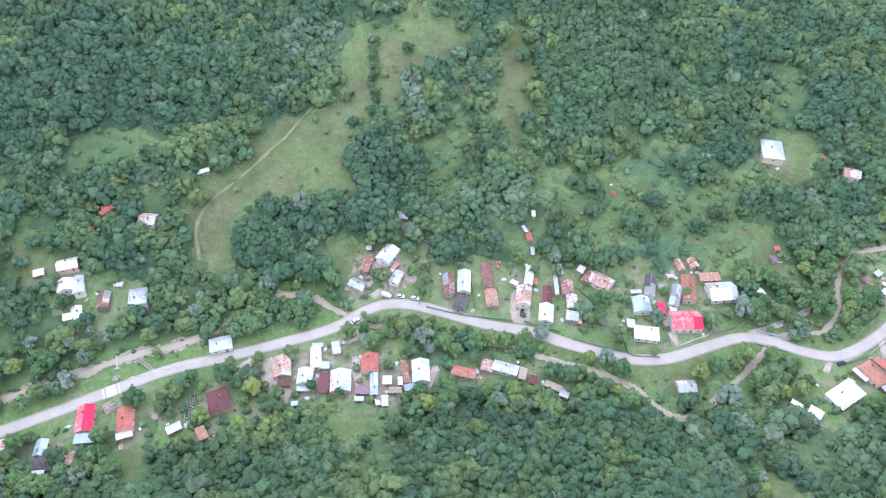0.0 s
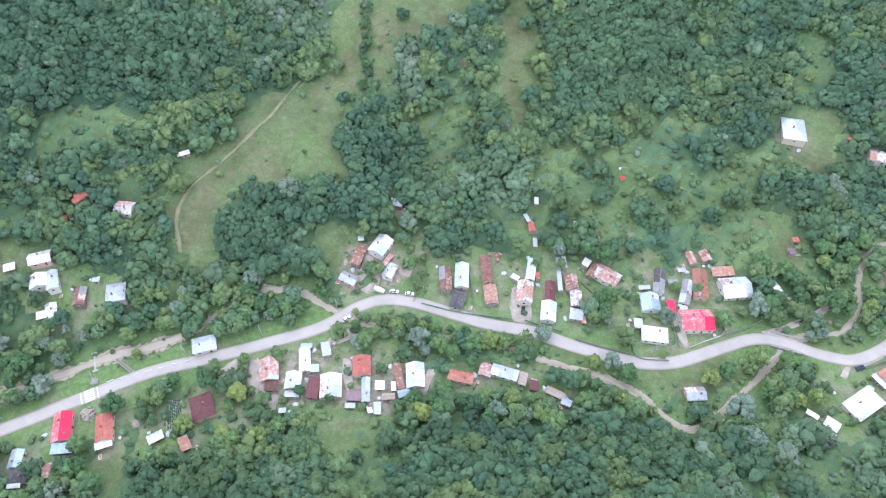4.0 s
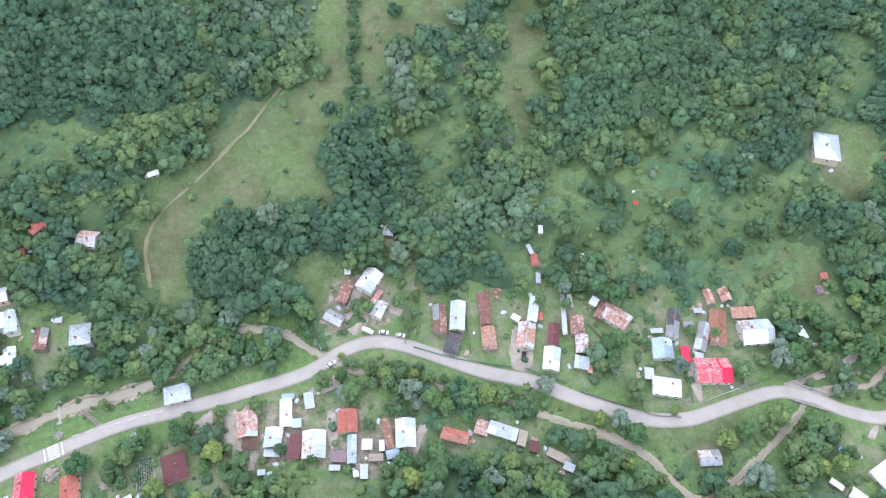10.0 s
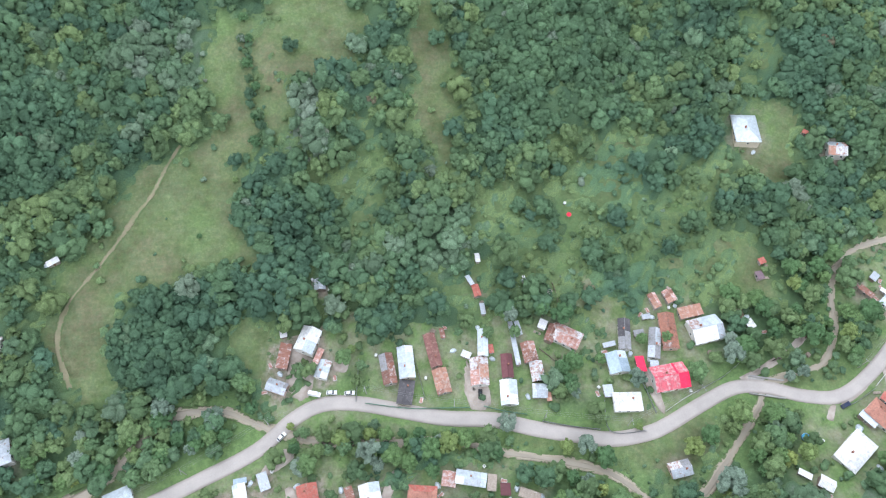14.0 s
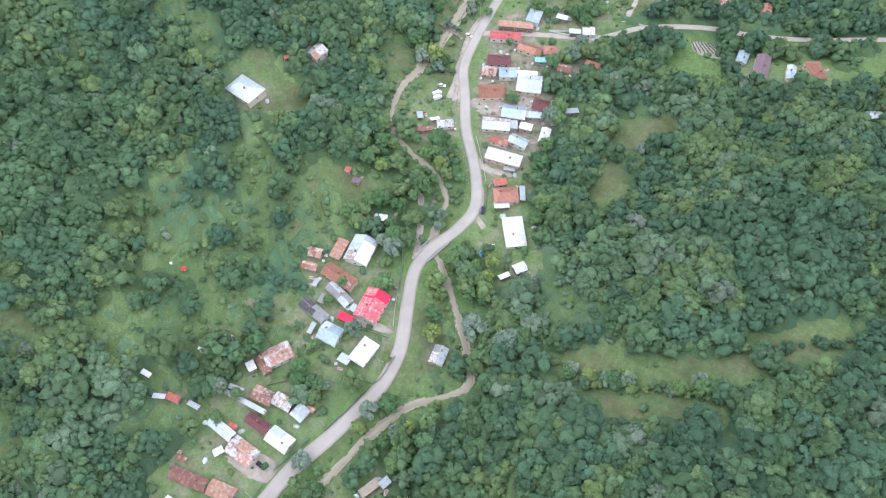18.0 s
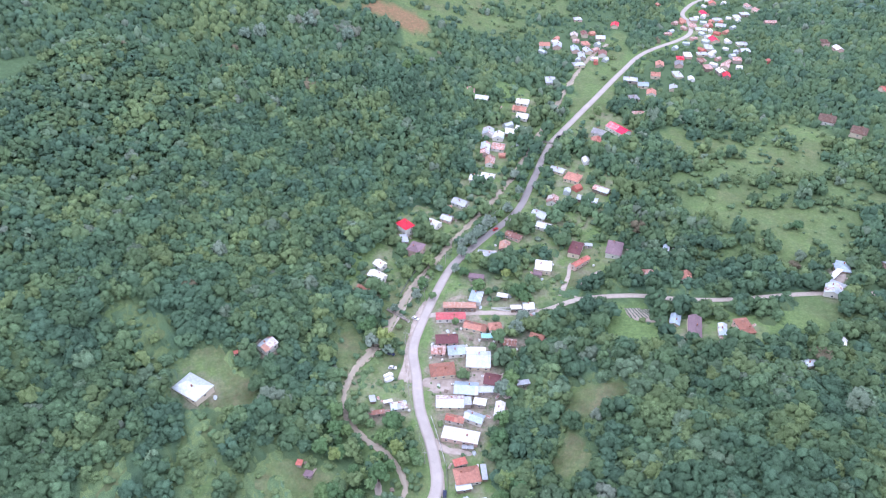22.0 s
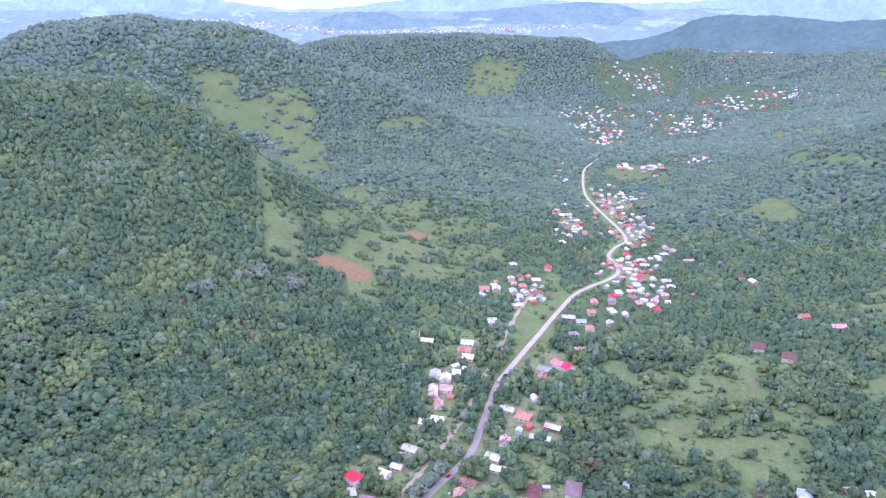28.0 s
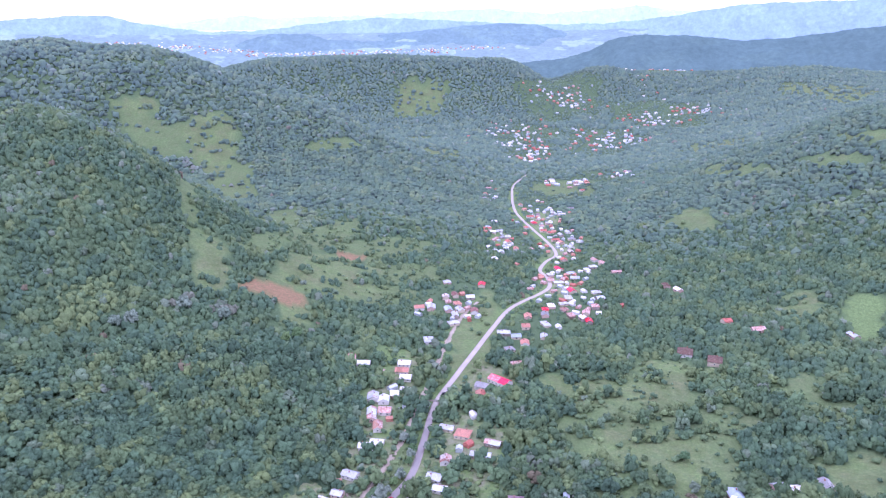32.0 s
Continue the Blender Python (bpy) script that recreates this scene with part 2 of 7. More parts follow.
WALLS = {
    "white": plain("limewash", (0.68, 0.66, 0.61), 0.9, 0, 1.5, 0.85, 1.1),
    "cream": plain("cream_render", (0.60, 0.52, 0.40), 0.9, 0, 1.5, 0.85, 1.1),
    "pink": plain("pinkish_render", (0.58, 0.42, 0.36), 0.9, 0, 1.5, 0.85, 1.1),
    "block": plain("bare_block", (0.38, 0.33, 0.29), 0.95, 0, 3.0, 0.7, 1.2),
    "boards": plain("grey_boards", (0.24, 0.19, 0.15), 0.9, 0, 5.0, 0.7, 1.2),
}
GLASS = plain("window_glass", (0.05, 0.06, 0.07), 0.12, 0.0, 1.0, 0.9, 1.1)
FRAME = plain("white_frame", (0.7, 0.7, 0.68), 0.5)
DOOR = plain("brown_door", (0.16, 0.09, 0.05), 0.6)
BRICK = plain("chimney_brick", (0.34, 0.16, 0.11), 0.9)
CONCRETE = plain("concrete", (0.42, 0.40, 0.37), 0.9, 0, 1.5, 0.75, 1.15)
TIMBER = plain("grey_timber", (0.26, 0.21, 0.17), 0.9, 0, 6.0)
BARK = plain("bark", (0.11, 0.085, 0.06), 0.95, 0, 5.0, 0.6, 1.3)
RUBBER = plain("tyre_rubber", (0.02, 0.02, 0.02), 0.9)
POOL_BLUE = plain("pool_wall", (0.08, 0.30, 0.62), 0.4)
POOL_RIM = plain("pool_rim", (0.42, 0.60, 0.72), 0.5)
POOL_WATER = plain("pool_water", (0.06, 0.42, 0.72), 0.06)
PARASOL_RED = plain("parasol_cloth", (0.72, 0.04, 0.07), 0.85)
STEEL = plain("grey_steel", (0.35, 0.36, 0.37), 0.45, 0.6)
PAINT_WORN = plain("worn_road_paint", (0.52, 0.51, 0.50), 0.8, 0, 1.0, 0.7, 1.15)
PAINT_WHITE = plain("road_paint", (0.75, 0.75, 0.73), 0.7, 0, 2.0, 0.8, 1.1)
CAR_PAINT = {"white": plain("white_car_paint", (0.75, 0.75, 0.75), 0.3), "red": plain("red_car_paint", (0.5, 0.02, 0.02), 0.3), "blue": plain("dark_blue_car_paint", (0.02, 0.03, 0.07), 0.3),
             "black": plain("black_car_paint", (0.015, 0.015, 0.017), 0.3), "silver": plain("silver_car_paint", (0.45, 0.46, 0.48), 0.3, 0.5)}
GARDEN_KINDS = [(0.0, (0.074, 0.145, 0.066)), (0.35, (0.100, 0.184, 0.076)), (0.6, (0.142, 0.226, 0.086)), (0.8, (0.122, 0.206, 0.108)), (0.92, (0.165, 0.235, 0.085)), (1.0, (0.235, 0.290, 0.090))]
WILLOW_KINDS = [(0.0, (0.14, 0.20, 0.145)), (0.5, (0.17, 0.23, 0.17)), (1.0, (0.20, 0.255, 0.195))]
LEAVES = foliage("broad_leaves")
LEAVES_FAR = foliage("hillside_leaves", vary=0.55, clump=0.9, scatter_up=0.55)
# backdrop woods, two kilometres off and more: haze painted in as blue glow
LEAVES_BACKDROP = foliage("hazy_backdrop_leaves", vary=0.3, clump=0.4, haze_glow=0.115, scatter_up=0.82)
# the ridge's leaves carry a weaker glow for haze
LEAVES_RIDGE = foliage("hazy_ridge_leaves", vary=0.4, clump=0.6, haze_glow=0.065, scatter_up=0.82)
LEAVES_OWN = foliage("garden_leaves", True, GARDEN_KINDS)
LEAVES_GREY = foliage("willow_leaves", True, WILLOW_KINDS)


def asphalt():
    m = Nodes("worn_asphalt", 0.9)
    base = m.mix(m.span(m.noise(0.12, 5), 0.35, 0.7), (0.38, 0.346, 0.318), (0.46, 0.416, 0.380))
    base = m.mix(1.0, base, m.shade(m.noise(2.0, 6), 0.85, 1.12), "MULTIPLY")
    base = m.mix(m.attribute("fresh"), base, (0.26, 0.245, 0.24))
    base = m.mix(m.span(m.attribute("edge"), 0.5, 1.0, 0.0, 0.55), base, (0.36, 0.31, 0.27))
    m.bump(m.noise(9, 3), 0.3, 0.02)
    return m.paint(base)


def earth(name, a, b, grain=0.5):
    m = Nodes(name, 0.95)
    base = m.mix(m.span(m.noise(grain, 6), 0.35, 0.65), a, b)
    base = m.mix(1.0, base, m.shade(m.noise(grain * 8, 4), 0.8, 1.2), "MULTIPLY")
    m.bump(m.noise(3, 4), 0.5, 0.1)
    return m.paint(base)


ASPHALT = asphalt()
GRAVEL = earth("pale_gravel", (0.46, 0.41, 0.36), (0.38, 0.33, 0.28))
YARD_DIRT = earth("yard_dirt", (0.47, 0.41, 0.36), (0.33, 0.28, 0.235), 0.3)


def bare_strip(name, pale, dark, low, high):
    """Gravel, mud or trodden earth, with grass coming in from both sides."""
    m = Nodes(name, 0.95)
    base = m.mix(m.span(m.noise(0.15, 6), 0.35, 0.65), pale, dark)
    base = m.mix(1.0, base, m.shade(m.noise(1.2, 4), 0.75, 1.25), "MULTIPLY")
    grass = m.sums(m.span(m.attribute("edge"), 0.3, 1.0), m.span(m.noise(0.35, 5), 0.38, 0.62, -0.2, 1.3))
    base = m.mix(m.span(grass, low, high), base, (0.125, 0.175, 0.075))
    m.bump(m.noise(3, 4), 0.5, 0.1)
    return m.paint(base)


MUD = bare_strip("stream_gravel", (0.41, 0.355, 0.275), (0.33, 0.285, 0.215), 0.36, 0.56)
TRACK_DIRT = bare_strip("grassy_dirt", (0.27, 0.235, 0.155), (0.20, 0.195, 0.110), 0.12, 0.5)


def water():
    m = Nodes("muddy_water", 0.3)
    base = m.mix(m.span(m.noise(0.08, 4), 0.35, 0.65), (0.36, 0.315, 0.245), (0.30, 0.262, 0.205))
    m.bump(m.noise(1.2, 3), 0.15, 0.05)
    return m.paint(base)


WATER = water()


def land():
    """Grass, dry meadow, forest floor and trodden earth, by what grows where."""
    m = Nodes("land", 0.95, 0.0, 0.1)
    fine, broad = m.noise(0.9, 6), m.noise(0.035, 5)
    grass = m.mix(m.span(fine, 0.3, 0.7), (0.128, 0.208, 0.074), (0.172, 0.250, 0.096))
    dry = m.mix(m.span(fine, 0.3, 0.7), (0.086, 0.112, 0.048), (0.122, 0.138, 0.064))
    dry = m.mix(m.span(m.noise(0.045, 4), 0.46, 0.66, 0, 0.75), dry, (0.185, 0.168, 0.100))
    floor = m.mix(m.span(fine, 0.3, 0.7), (0.074, 0.127, 0.066), (0.100, 0.158, 0.076))
    dirt = m.mix(m.span(fine, 0.3, 0.7), (0.25, 0.205, 0.16), (0.33, 0.28, 0.23))
    blend = m.mix(m.attribute("open"), floor, m.mix(m.sums(m.attribute("dry"), m.span(broad, 0.3, 0.6)), grass, dry))
    dirt = m.mix(m.span(m.noise(0.5, 5), 0.45, 0.65, 0, 0.7), dirt, (0.40, 0.36, 0.32))
    worn = m.sums(m.attribute("bare"), m.span(m.noise(0.12, 5), 0.4, 0.62))
    yard = m.sums(m.span(m.attribute("bare"), 0.55, 0.85), m.span(m.noise(0.3, 6, False, 0.7), 0.36, 0.52, 0.0, 0.9))
    blend = m.mix(m.sums(worn, yard, "MAXIMUM"), blend, dirt)
    blend = m.mix(m.attribute("tilled"), blend, (0.275, 0.172, 0.098))
    blend = m.mix(1.0, blend, m.shade(m.span(m.noise(0.30, 7, False, 0.75), 0.3, 0.7), 0.74, 1.22), "MULTIPLY")
    blend = m.mix(1.0, blend, m.shade(m.span(m.noise(0.8, 5, False, 0.75), 0.3, 0.7), 0.86, 1.13), "MULTIPLY")
    tufts = m.span(m.noise(0.5, 7, False, 0.72), 0.46, 0.6, 0.0, 0.5)
    blend = m.mix(m.sums(tufts, m.span(m.attribute("bare"), 0.0, 0.6, 1.0, 0.3)), blend, (0.082, 0.138, 0.060))
    m.bump(m.noise(1.3, 5), 0.8, 0.35)
    return m.paint(blend)


LAND = land()

# ---- the lie of the land ----
ROAD = [(-900, -60), (-600, 10), (-400, 62), (-260, 106), (-190, 138), (-149, 158), (-126, 169), (-102, 176), (-76, 184), (-53, 192), (-38, 202), (-26, 206),
        (-12, 204), (5, 198), (22, 192), (41, 188), (56, 182), (71, 177), (85, 173), (99, 173), (108, 175), (122, 180), (139, 185), (152, 183), (166, 177), (181, 175),
        (200, 184), (220, 198), (240, 208), (258, 217), (282, 220), (315, 221), (336, 219), (365, 210), (400, 198), (444, 197), (493, 197), (538, 188)]
ROAD_EAST = [(538, 188), (588, 177), (644, 165), (698, 151), (749, 121), (780, 112), (817, 116), (850, 125), (900, 118), (940, 105), (1000, 114),
             (1082, 138), (1154, 160), (1229, 178), (1344, 190), (1490, 192), (1700, 150), (1950, 60), (2300, -20), (2700, -120)]
STREAM = [(-600, 60), (-320, 125), (-230, 140), (-184, 159), (-168, 166), (-153, 173), (-142, 178), (-130, 181), (-115, 188), (-101, 198), (-92, 207), (-79, 211), (-64, 209), (-52, 202)]
STREAM_EAST = [(-31, 192), (-12, 188), (7, 185), (23, 183), (39, 176), (66, 167), (81, 160), (90, 150), (98, 141), (107, 144), (121, 154), (134, 165), (147, 177), (152, 184),
               (169, 187), (179, 189), (190, 201), (196, 218), (207, 233), (227, 239), (252, 236), (280, 236), (303, 236), (330, 232), (360, 227), (398, 219), (441, 212), (486, 210), (540, 207), (600, 205), (660, 200), (710, 188)]
LANE = [(284, 219), (292, 203), (299, 184), (308, 160), (323, 142), (333, 121), (338, 104), (341, 80), (347, 56), (358, 26), (366, -3), (372, -40)]
TRACK = [(-123, 226), (-126, 236), (-127, 243), (-126, 251), (-122, 261), (-113, 272), (-104, 283), (-95, 295), (-89, 302), (-81, 317), (-76, 325)]


def curve_through(points, step):
    """A smooth line through the points, in even steps."""
    p = np.array([points[0], *points, points[-1]], float)
    out = []
    for a, b, c, d in zip(p, p[1:], p[2:], p[3:]):
        count = max(2, int(np.linalg.norm(c - b) / step))
        u = np.linspace(0, 1, count, endpoint=False)[:, None]
        out.append(0.5 * (2 * b + (c - a) * u + (2 * a - 5 * b + 4 * c - d) * u ** 2 + (3 * b - a - 3 * c + d) * u ** 3))
    return np.vstack([*out, p[-1:]])


ROAD_LINE = curve_through(ROAD + ROAD_EAST[1:], 3.0)
STREAM_LINE = curve_through(STREAM + STREAM_EAST, 3.0)
LANE_LINE = curve_through(LANE, 3.0)
TRACK_LINE = curve_through(TRACK, 3.0)
VALLEY_X = np.arange(-900.0, 2701.0, 40.0)
VALLEY_Y = np.interp(VALLEY_X, ROAD_LINE[:, 0], ROAD_LINE[:, 1])
VALLEY_Y = np.convolve(np.pad(VALLEY_Y, 3, mode="edge"), np.ones(7) / 7, "valid")
# hills: centre, reach along x and y, height
HILLS = [(90, 20, 140, 72, 40), (-150, -10, 120, 80, 22), (1190, -420, 230, 190, 105), (820, -520, 200, 160, 60), (1500, -700, 380, 260, 110),
         (-420, 420, 200, 160, 30), (2780, 400, 190, 215, 150), (2900, 280, 130, 90, 55), (2700, 800, 190, 230, 150), (2540, 1230, 190, 260, 170), (3060, -40, 150, 110, 75), (1585, 905, 130, 120, 28), (3300, -250, 380, 200, 90), (2900, -780, 420, 260, 90), (2100, -1000, 320, 220, 70)]
# two ridges that run north from the valley: y and crest height along them
RIDGE_WEST = ([300, 474, 574, 667, 720, 900, 1400, 2200], [14, 92, 166, 210, 222, 236, 160, 60])
RIDGE_EAST = ([150, 268, 469, 628, 812, 997, 1250, 1449, 2200], [0, 4, 80, 170, 214, 276, 312, 296, 120])
GULLY = curve_through([(640, 330), (800, 450), (1080, 640), (1150, 917), (1100, 1250), (1000, 1600)], 30.0)


def gap_to(line, x, y):
    """Distance from places to a line of points."""
    out = np.full(x.shape, 1e9)
    for a, b in line:
        np.minimum(out, (x - a) ** 2 + (y - b) ** 2, out=out)
    return np.sqrt(out)


def smooth(v, lo, hi):
    u = np.clip((v - lo) / (hi - lo), 0, 1)
    return u * u * (3 - 2 * u)


def height(x, y):
    """Height of the ground."""
    x, y = np.broadcast_arrays(np.asarray(x, float), np.asarray(y, float))
    n = y - np.interp(x, VALLEY_X, VALLEY_Y)
    floor = -4.0 * smooth(-x, -60, 110)
    m = np.maximum(n - 27, 0) + 0 * x
    m = np.where(x > 230, np.maximum(n - 27 - 14 * smooth(x, 230, 300), 0), m)
    raw = 0.17 * m + 0.0005 * m * m
    cap = 230 - 80 * smooth(x, 420, 700)
    north = cap * (1 - np.exp(-raw / cap))
    gap = np.full(x.shape, 1e9)
    near = (x > 300) & (y > 200)
    if near.any():
        gap[near] = gap_to(GULLY, x[near], y[near])
    north = north * (1 - 0.5 * np.exp(-(gap / 130) ** 2)) * (1 - 0.8 * smooth(x, 1500, 2100))
    crest = 12 * np.sin(y / 83) + 9 * np.sin(y / 37 + 2)
    west = np.interp(y, *RIDGE_WEST) * np.exp(-((x - 715 - crest) / np.where(x > 715, 180, 330)) ** 2)
    east = np.interp(y, *RIDGE_EAST) * np.exp(-((x - 1470 - crest) / np.where(x > 1470, 320, 330)) ** 2)
    north = 14 * np.log(np.exp(north / 14) + np.exp(west / 14) + np.exp(east / 14) - 2)
    k = np.maximum(-n - np.where(x < 170, 28.0, 28 + 60 * smooth(x, 170, 260)), 0)
    south = 60 * (1 - np.exp(-0.07 * k / 60))
    z = floor + north + south
    for hx, hy, sx, sy, top in HILLS:
        z = z + top * np.exp(-0.5 * (((x - hx) / sx) ** 2 + ((y - hy) / sy) ** 2)) * np.maximum(smooth(np.abs(n), 20, 90), smooth(x, 2450, 2700))
    d = np.hypot(x - 13, y - 111)
    far = smooth(x, 1300, 1900)
    z = z * (1 - 0.5 * far * smooth(d, 2600, 3600))
    z = z + far * np.interp(d, (0, 1800, 2200, 2800, 3080, 3400, 4900), (0, 0, 8, 45, 115, 135, 60))
    roll = 2.2 * np.sin(x / 37 + 1.3) * np.sin(y / 43) + 1.2 * np.sin(x / 17 + y / 23)
    return z + roll * smooth(np.abs(n), 45, 120)
# open ground: centre, half length, half width, turn
MEADOWS = [(-118, 243, 24, 14, 98), (-110, 271, 19, 16, 173), (-89, 283, 24, 22, 158), (-74, 298, 27, 25, 106), (-58, 276, 17, 12, 95), (-53, 338, 33, 12, 94),
           (-33, 344, 33, 8, 93), (-14, 359, 25, 13, 2), (41, 334, 35, 11, 88), (159, 242, 14, 10, 12), (194, 290, 22, 14, 73), (-50, 229, 18, 11, 96),
           (-41, 143, 14, 12, 118), (106, 167, 23, 12, 5), (160, 235, 18, 15, 126), (92, 228, 18, 11, 115), (251, 120, 16, 14, 86), (212, 123, 17, 10, 19),
           (128, 68, 32, 8, 110)]
MEADOWS += [(156, 36, 26, 9, 122), (114, 63, 10, 5, 108), (355, 147, 26, 20, 1), (571, 179, 84, 19, 9), (621, 441, 56, 16, 24), (601, 351, 22, 14, 178),
           (692, 350, 55, 31, 162), (778, 321, 34, 11, 11), (527, 71, 33, 32, 100), (552, 16, 30, 26, 160), (418, -76, 34, 20, 145), (687, -128, 40, 21, 165),
           (1253, 726, 77, 23, 23), (1193, 728, 40, 32, 97), (1278, 920, 42, 25, 106), (2453, 558, 110, 60, 170), (2913, 801, 110, 35, 16), (1514, -291, 110, 56, 174),
           (1063, -93, 40, 21, 19)]
MEADOWS += [(1666, 386, 110, 50, 173), (1111, -340, 54, 16, 15), (2514, -791, 110, 110, 170), (2053, 512, 87, 38, 178), (670, 175, 69, 13, 6), (-50, 354, 42, 13, 94),
           (-12, 378, 26, 23, 17), (42, 343, 39, 13, 87), (-202, 217, 17, 12, 117), (-130, 128, 17, 8, 118), (147, 241, 18, 11, 10), (432, 23, 39, 18, 169),
           (523, 71, 34, 26, 116), (521, 36, 38, 19, 112), (282, 234, 30, 12, 23), (538, 101, 22, 16, 156), (1250, 763, 61, 48, 25), (727, 364, 76, 33, 169),
           (637, 450, 61, 14, 25)]
MEADOWS += [(595, 349, 24, 12, 10), (696, 319, 41, 21, 158), (1276, 923, 40, 23, 109), (2443, 595, 110, 78, 169), (1566, -291, 110, 52, 173), (588, 186, 56, 12, 8),
           (526, 78, 24, 21, 114), (446, 55, 33, 23, 108), (238, 223, 14, 9, 24), (242, 246, 24, 9, 24), (249, 122, 14, 11, 19),
           (123, 95, 22, 8, 106), (111, 74, 24, 6, 97), (1850, -300, 110, 90, 100), (1740, -285, 60, 40, 95), (2330, -770, 110, 80, 160), (2600, -730, 110, 90, 20)]
SCRUB = [(-21, 305, 17, 7, 93), (2, 295, 21, 17, 96), (61, 267, 17, 15, 63), (108, 288, 24, 20, 72), (123, 260, 23, 16, 8), (147, 244, 16, 13, 22),
         (81, 246, 17, 15, 57), (133, 233, 28, 8, 2), (-183, 286, 19, 10, 8), (-160, 291, 16, 8, 12), (30, 176, 46, 5, 0), (171, 189, 15, 11, 31),
         (144, 252, 24, 15, 121), (114, 283, 36, 13, 119), (156, 279, 19, 12, 31), (338, 14, 32, 15, 163), (459, 64, 43, 36, 103), (1102, 639, 70, 23, 26),
         (513, 34, 51, 21, 96)]
SCRUB += [(417, 11, 33, 21, 110), (478, 46, 29, 22, 113), (522, -78, 27, 21, 132), (492, -98, 22, 15, 125), (823, 403, 78, 31, 177), (828, 348, 42, 29, 153),
         (777, 279, 43, 33, 140), (702, 282, 35, 28, 158), (719, 426, 44, 20, 2), (952, 668, 110, 12, 29), (1240, 889, 44, 32, 84), (815, 566, 245, 12, 29),
         (1440, 89, 109, 63, 16), (1344, 533, 74, 22, 151), (1258, -182, 110, 28, 11), (1081, -286, 68, 17, 25), (1022, -90, 44, 24, 42), (4, 306, 23, 13, 91),
         (106, 287, 29, 25, 29)]
SCRUB += [(-177, 276, 23, 12, 7), (199, 334, 29, 13, 75), (65, 275, 18, 16, 40), (-21, 119, 22, 12, 98), (48, 243, 20, 13, 2), (493, 56, 62, 40, 118),
         (400, 55, 32, 22, 123), (412, 200, 25, 20, 8), (469, -11, 39, 19, 161), (1210, 827, 56, 44, 84), (1119, 657, 110, 39, 28), (885, 491, 110, 38, 16),
         (864, 311, 59, 35, 140), (862, 403, 83, 40, 173), (561, 21, 24, 20, 109), (466, -21, 26, 16, 143), (403, 20, 30, 16, 110), (146, 124, 14, 12, 52)]
YARDS = [(89, 226, 18, 14, 77), (75, 206, 16, 11, 78), (-13, 232, 16, 15, 114), (-33, 219, 19, 18, 122), (14, 214, 23, 22, 86), (51, 209, 27, 23, 11),
         (110, 202, 32, 25, 18), (-50, 169, 44, 18, 179), (-81, 150, 11, 9, 137), (-136, 145, 44, 16, 178), (-98, 152, 16, 13, 157), (25, 167, 25, 7, 0),
         (48, 157, 10, 8, 11), (-170, 204, 25, 20, 173), (-17, 198, 36, 9, 180), (173, 158, 16, 15, 56), (227, 182, 47, 22, 21), (217, 220, 22, 20, 20),
         (318, 68, 36, 16, 107)]
YARDS += [(301, 197, 37, 26, 114), (110, 209, 26, 21, 108), (160, 145, 15, 12, 92), (330, 166, 25, 16, 10), (306, 263, 29, 20, 22), (360, 247, 29, 26, 12),
         (392, 176, 38, 22, 9), (456, 233, 64, 17, 16), (549, 239, 51, 20, 13), (451, 167, 31, 27, 162), (533, 159, 31, 26, 157), (378, 160, 39, 33, 174),
         (435, 145, 23, 20, 145), (325, 30, 21, 14, 147), (408, 231, 35, 18, 17), (1159, 123, 65, 26, 2), (979, 100, 54, 22, 179), (773, 98, 42, 20, 177),
         (1001, 191, 43, 16, 178)]
FIELDS = [(307, 110, 22, 14, 9), (657, -171, 47, 18, 157)]
PLOUGHED = [(624, 381, 30, 17, 100), (797, 352, 16, 13, 100)]

# ---- ways to build ----
def linked(name, bm, material, parent=None, label="", smooth_faces=False):
    """One mesh object from a bmesh, in its parent's space."""
    mesh = bpy.data.meshes.new(name)
    bm.to_mesh(mesh)
    bm.free()
    mesh.materials.append(material)
    if smooth_faces:
        mesh.shade_smooth()
    ob = new(name, mesh)
    if parent:
        ob.parent = parent
    if label:
        ob["label"] = label
    return ob


def part(name, bm, material, parent, label=""):
    return linked(name, bm, material, parent, label)


def mesh_from(name, verts, faces, material, smooth_faces=False):
    """One mesh from arrays of corners and of faces with the same count of corners."""
    verts, faces = np.asarray(verts, np.float32), np.asarray(faces, np.int32)
    mesh = bpy.data.meshes.new(name)
    mesh.vertices.add(len(verts))
    mesh.vertices.foreach_set("co", verts.ravel())
    mesh.loops.add(faces.size)
    mesh.loops.foreach_set("vertex_index", faces.ravel())
    mesh.polygons.add(len(faces))
    mesh.polygons.foreach_set("loop_start", np.arange(0, faces.size, faces.shape[1], dtype=np.int32))
    mesh.update(calc_edges=True)
    mesh.materials.append(material)
    if smooth_faces:
        mesh.shade_smooth()
    return mesh


def values(mesh, name, numbers):
    mesh.attributes.new(name, "FLOAT", "POINT").data.foreach_set("value", np.asarray(numbers, np.float32))


def box(bm, x0, x1, y0, y1, z0, z1, bevel=0.0):
    corners = [bm.verts.new((x, y, z)) for z in (z0, z1) for x, y in ((x0, y0), (x1, y0), (x1, y1), (x0, y1))]
    for f in ((3, 2, 1, 0), (4, 5, 6, 7), (0, 1, 5, 4), (1, 2, 6, 5), (2, 3, 7, 6), (3, 0, 4, 7)):
        bm.faces.new([corners[k] for k in f])
    if bevel:
        bmesh.ops.bevel(bm, geom=bm.edges[:], offset=bevel, segments=1, affect="EDGES")


def boxed(*spans, bevel=0.0):
    bm = bmesh.new()
    box(bm, *spans, bevel=bevel)
    return bm


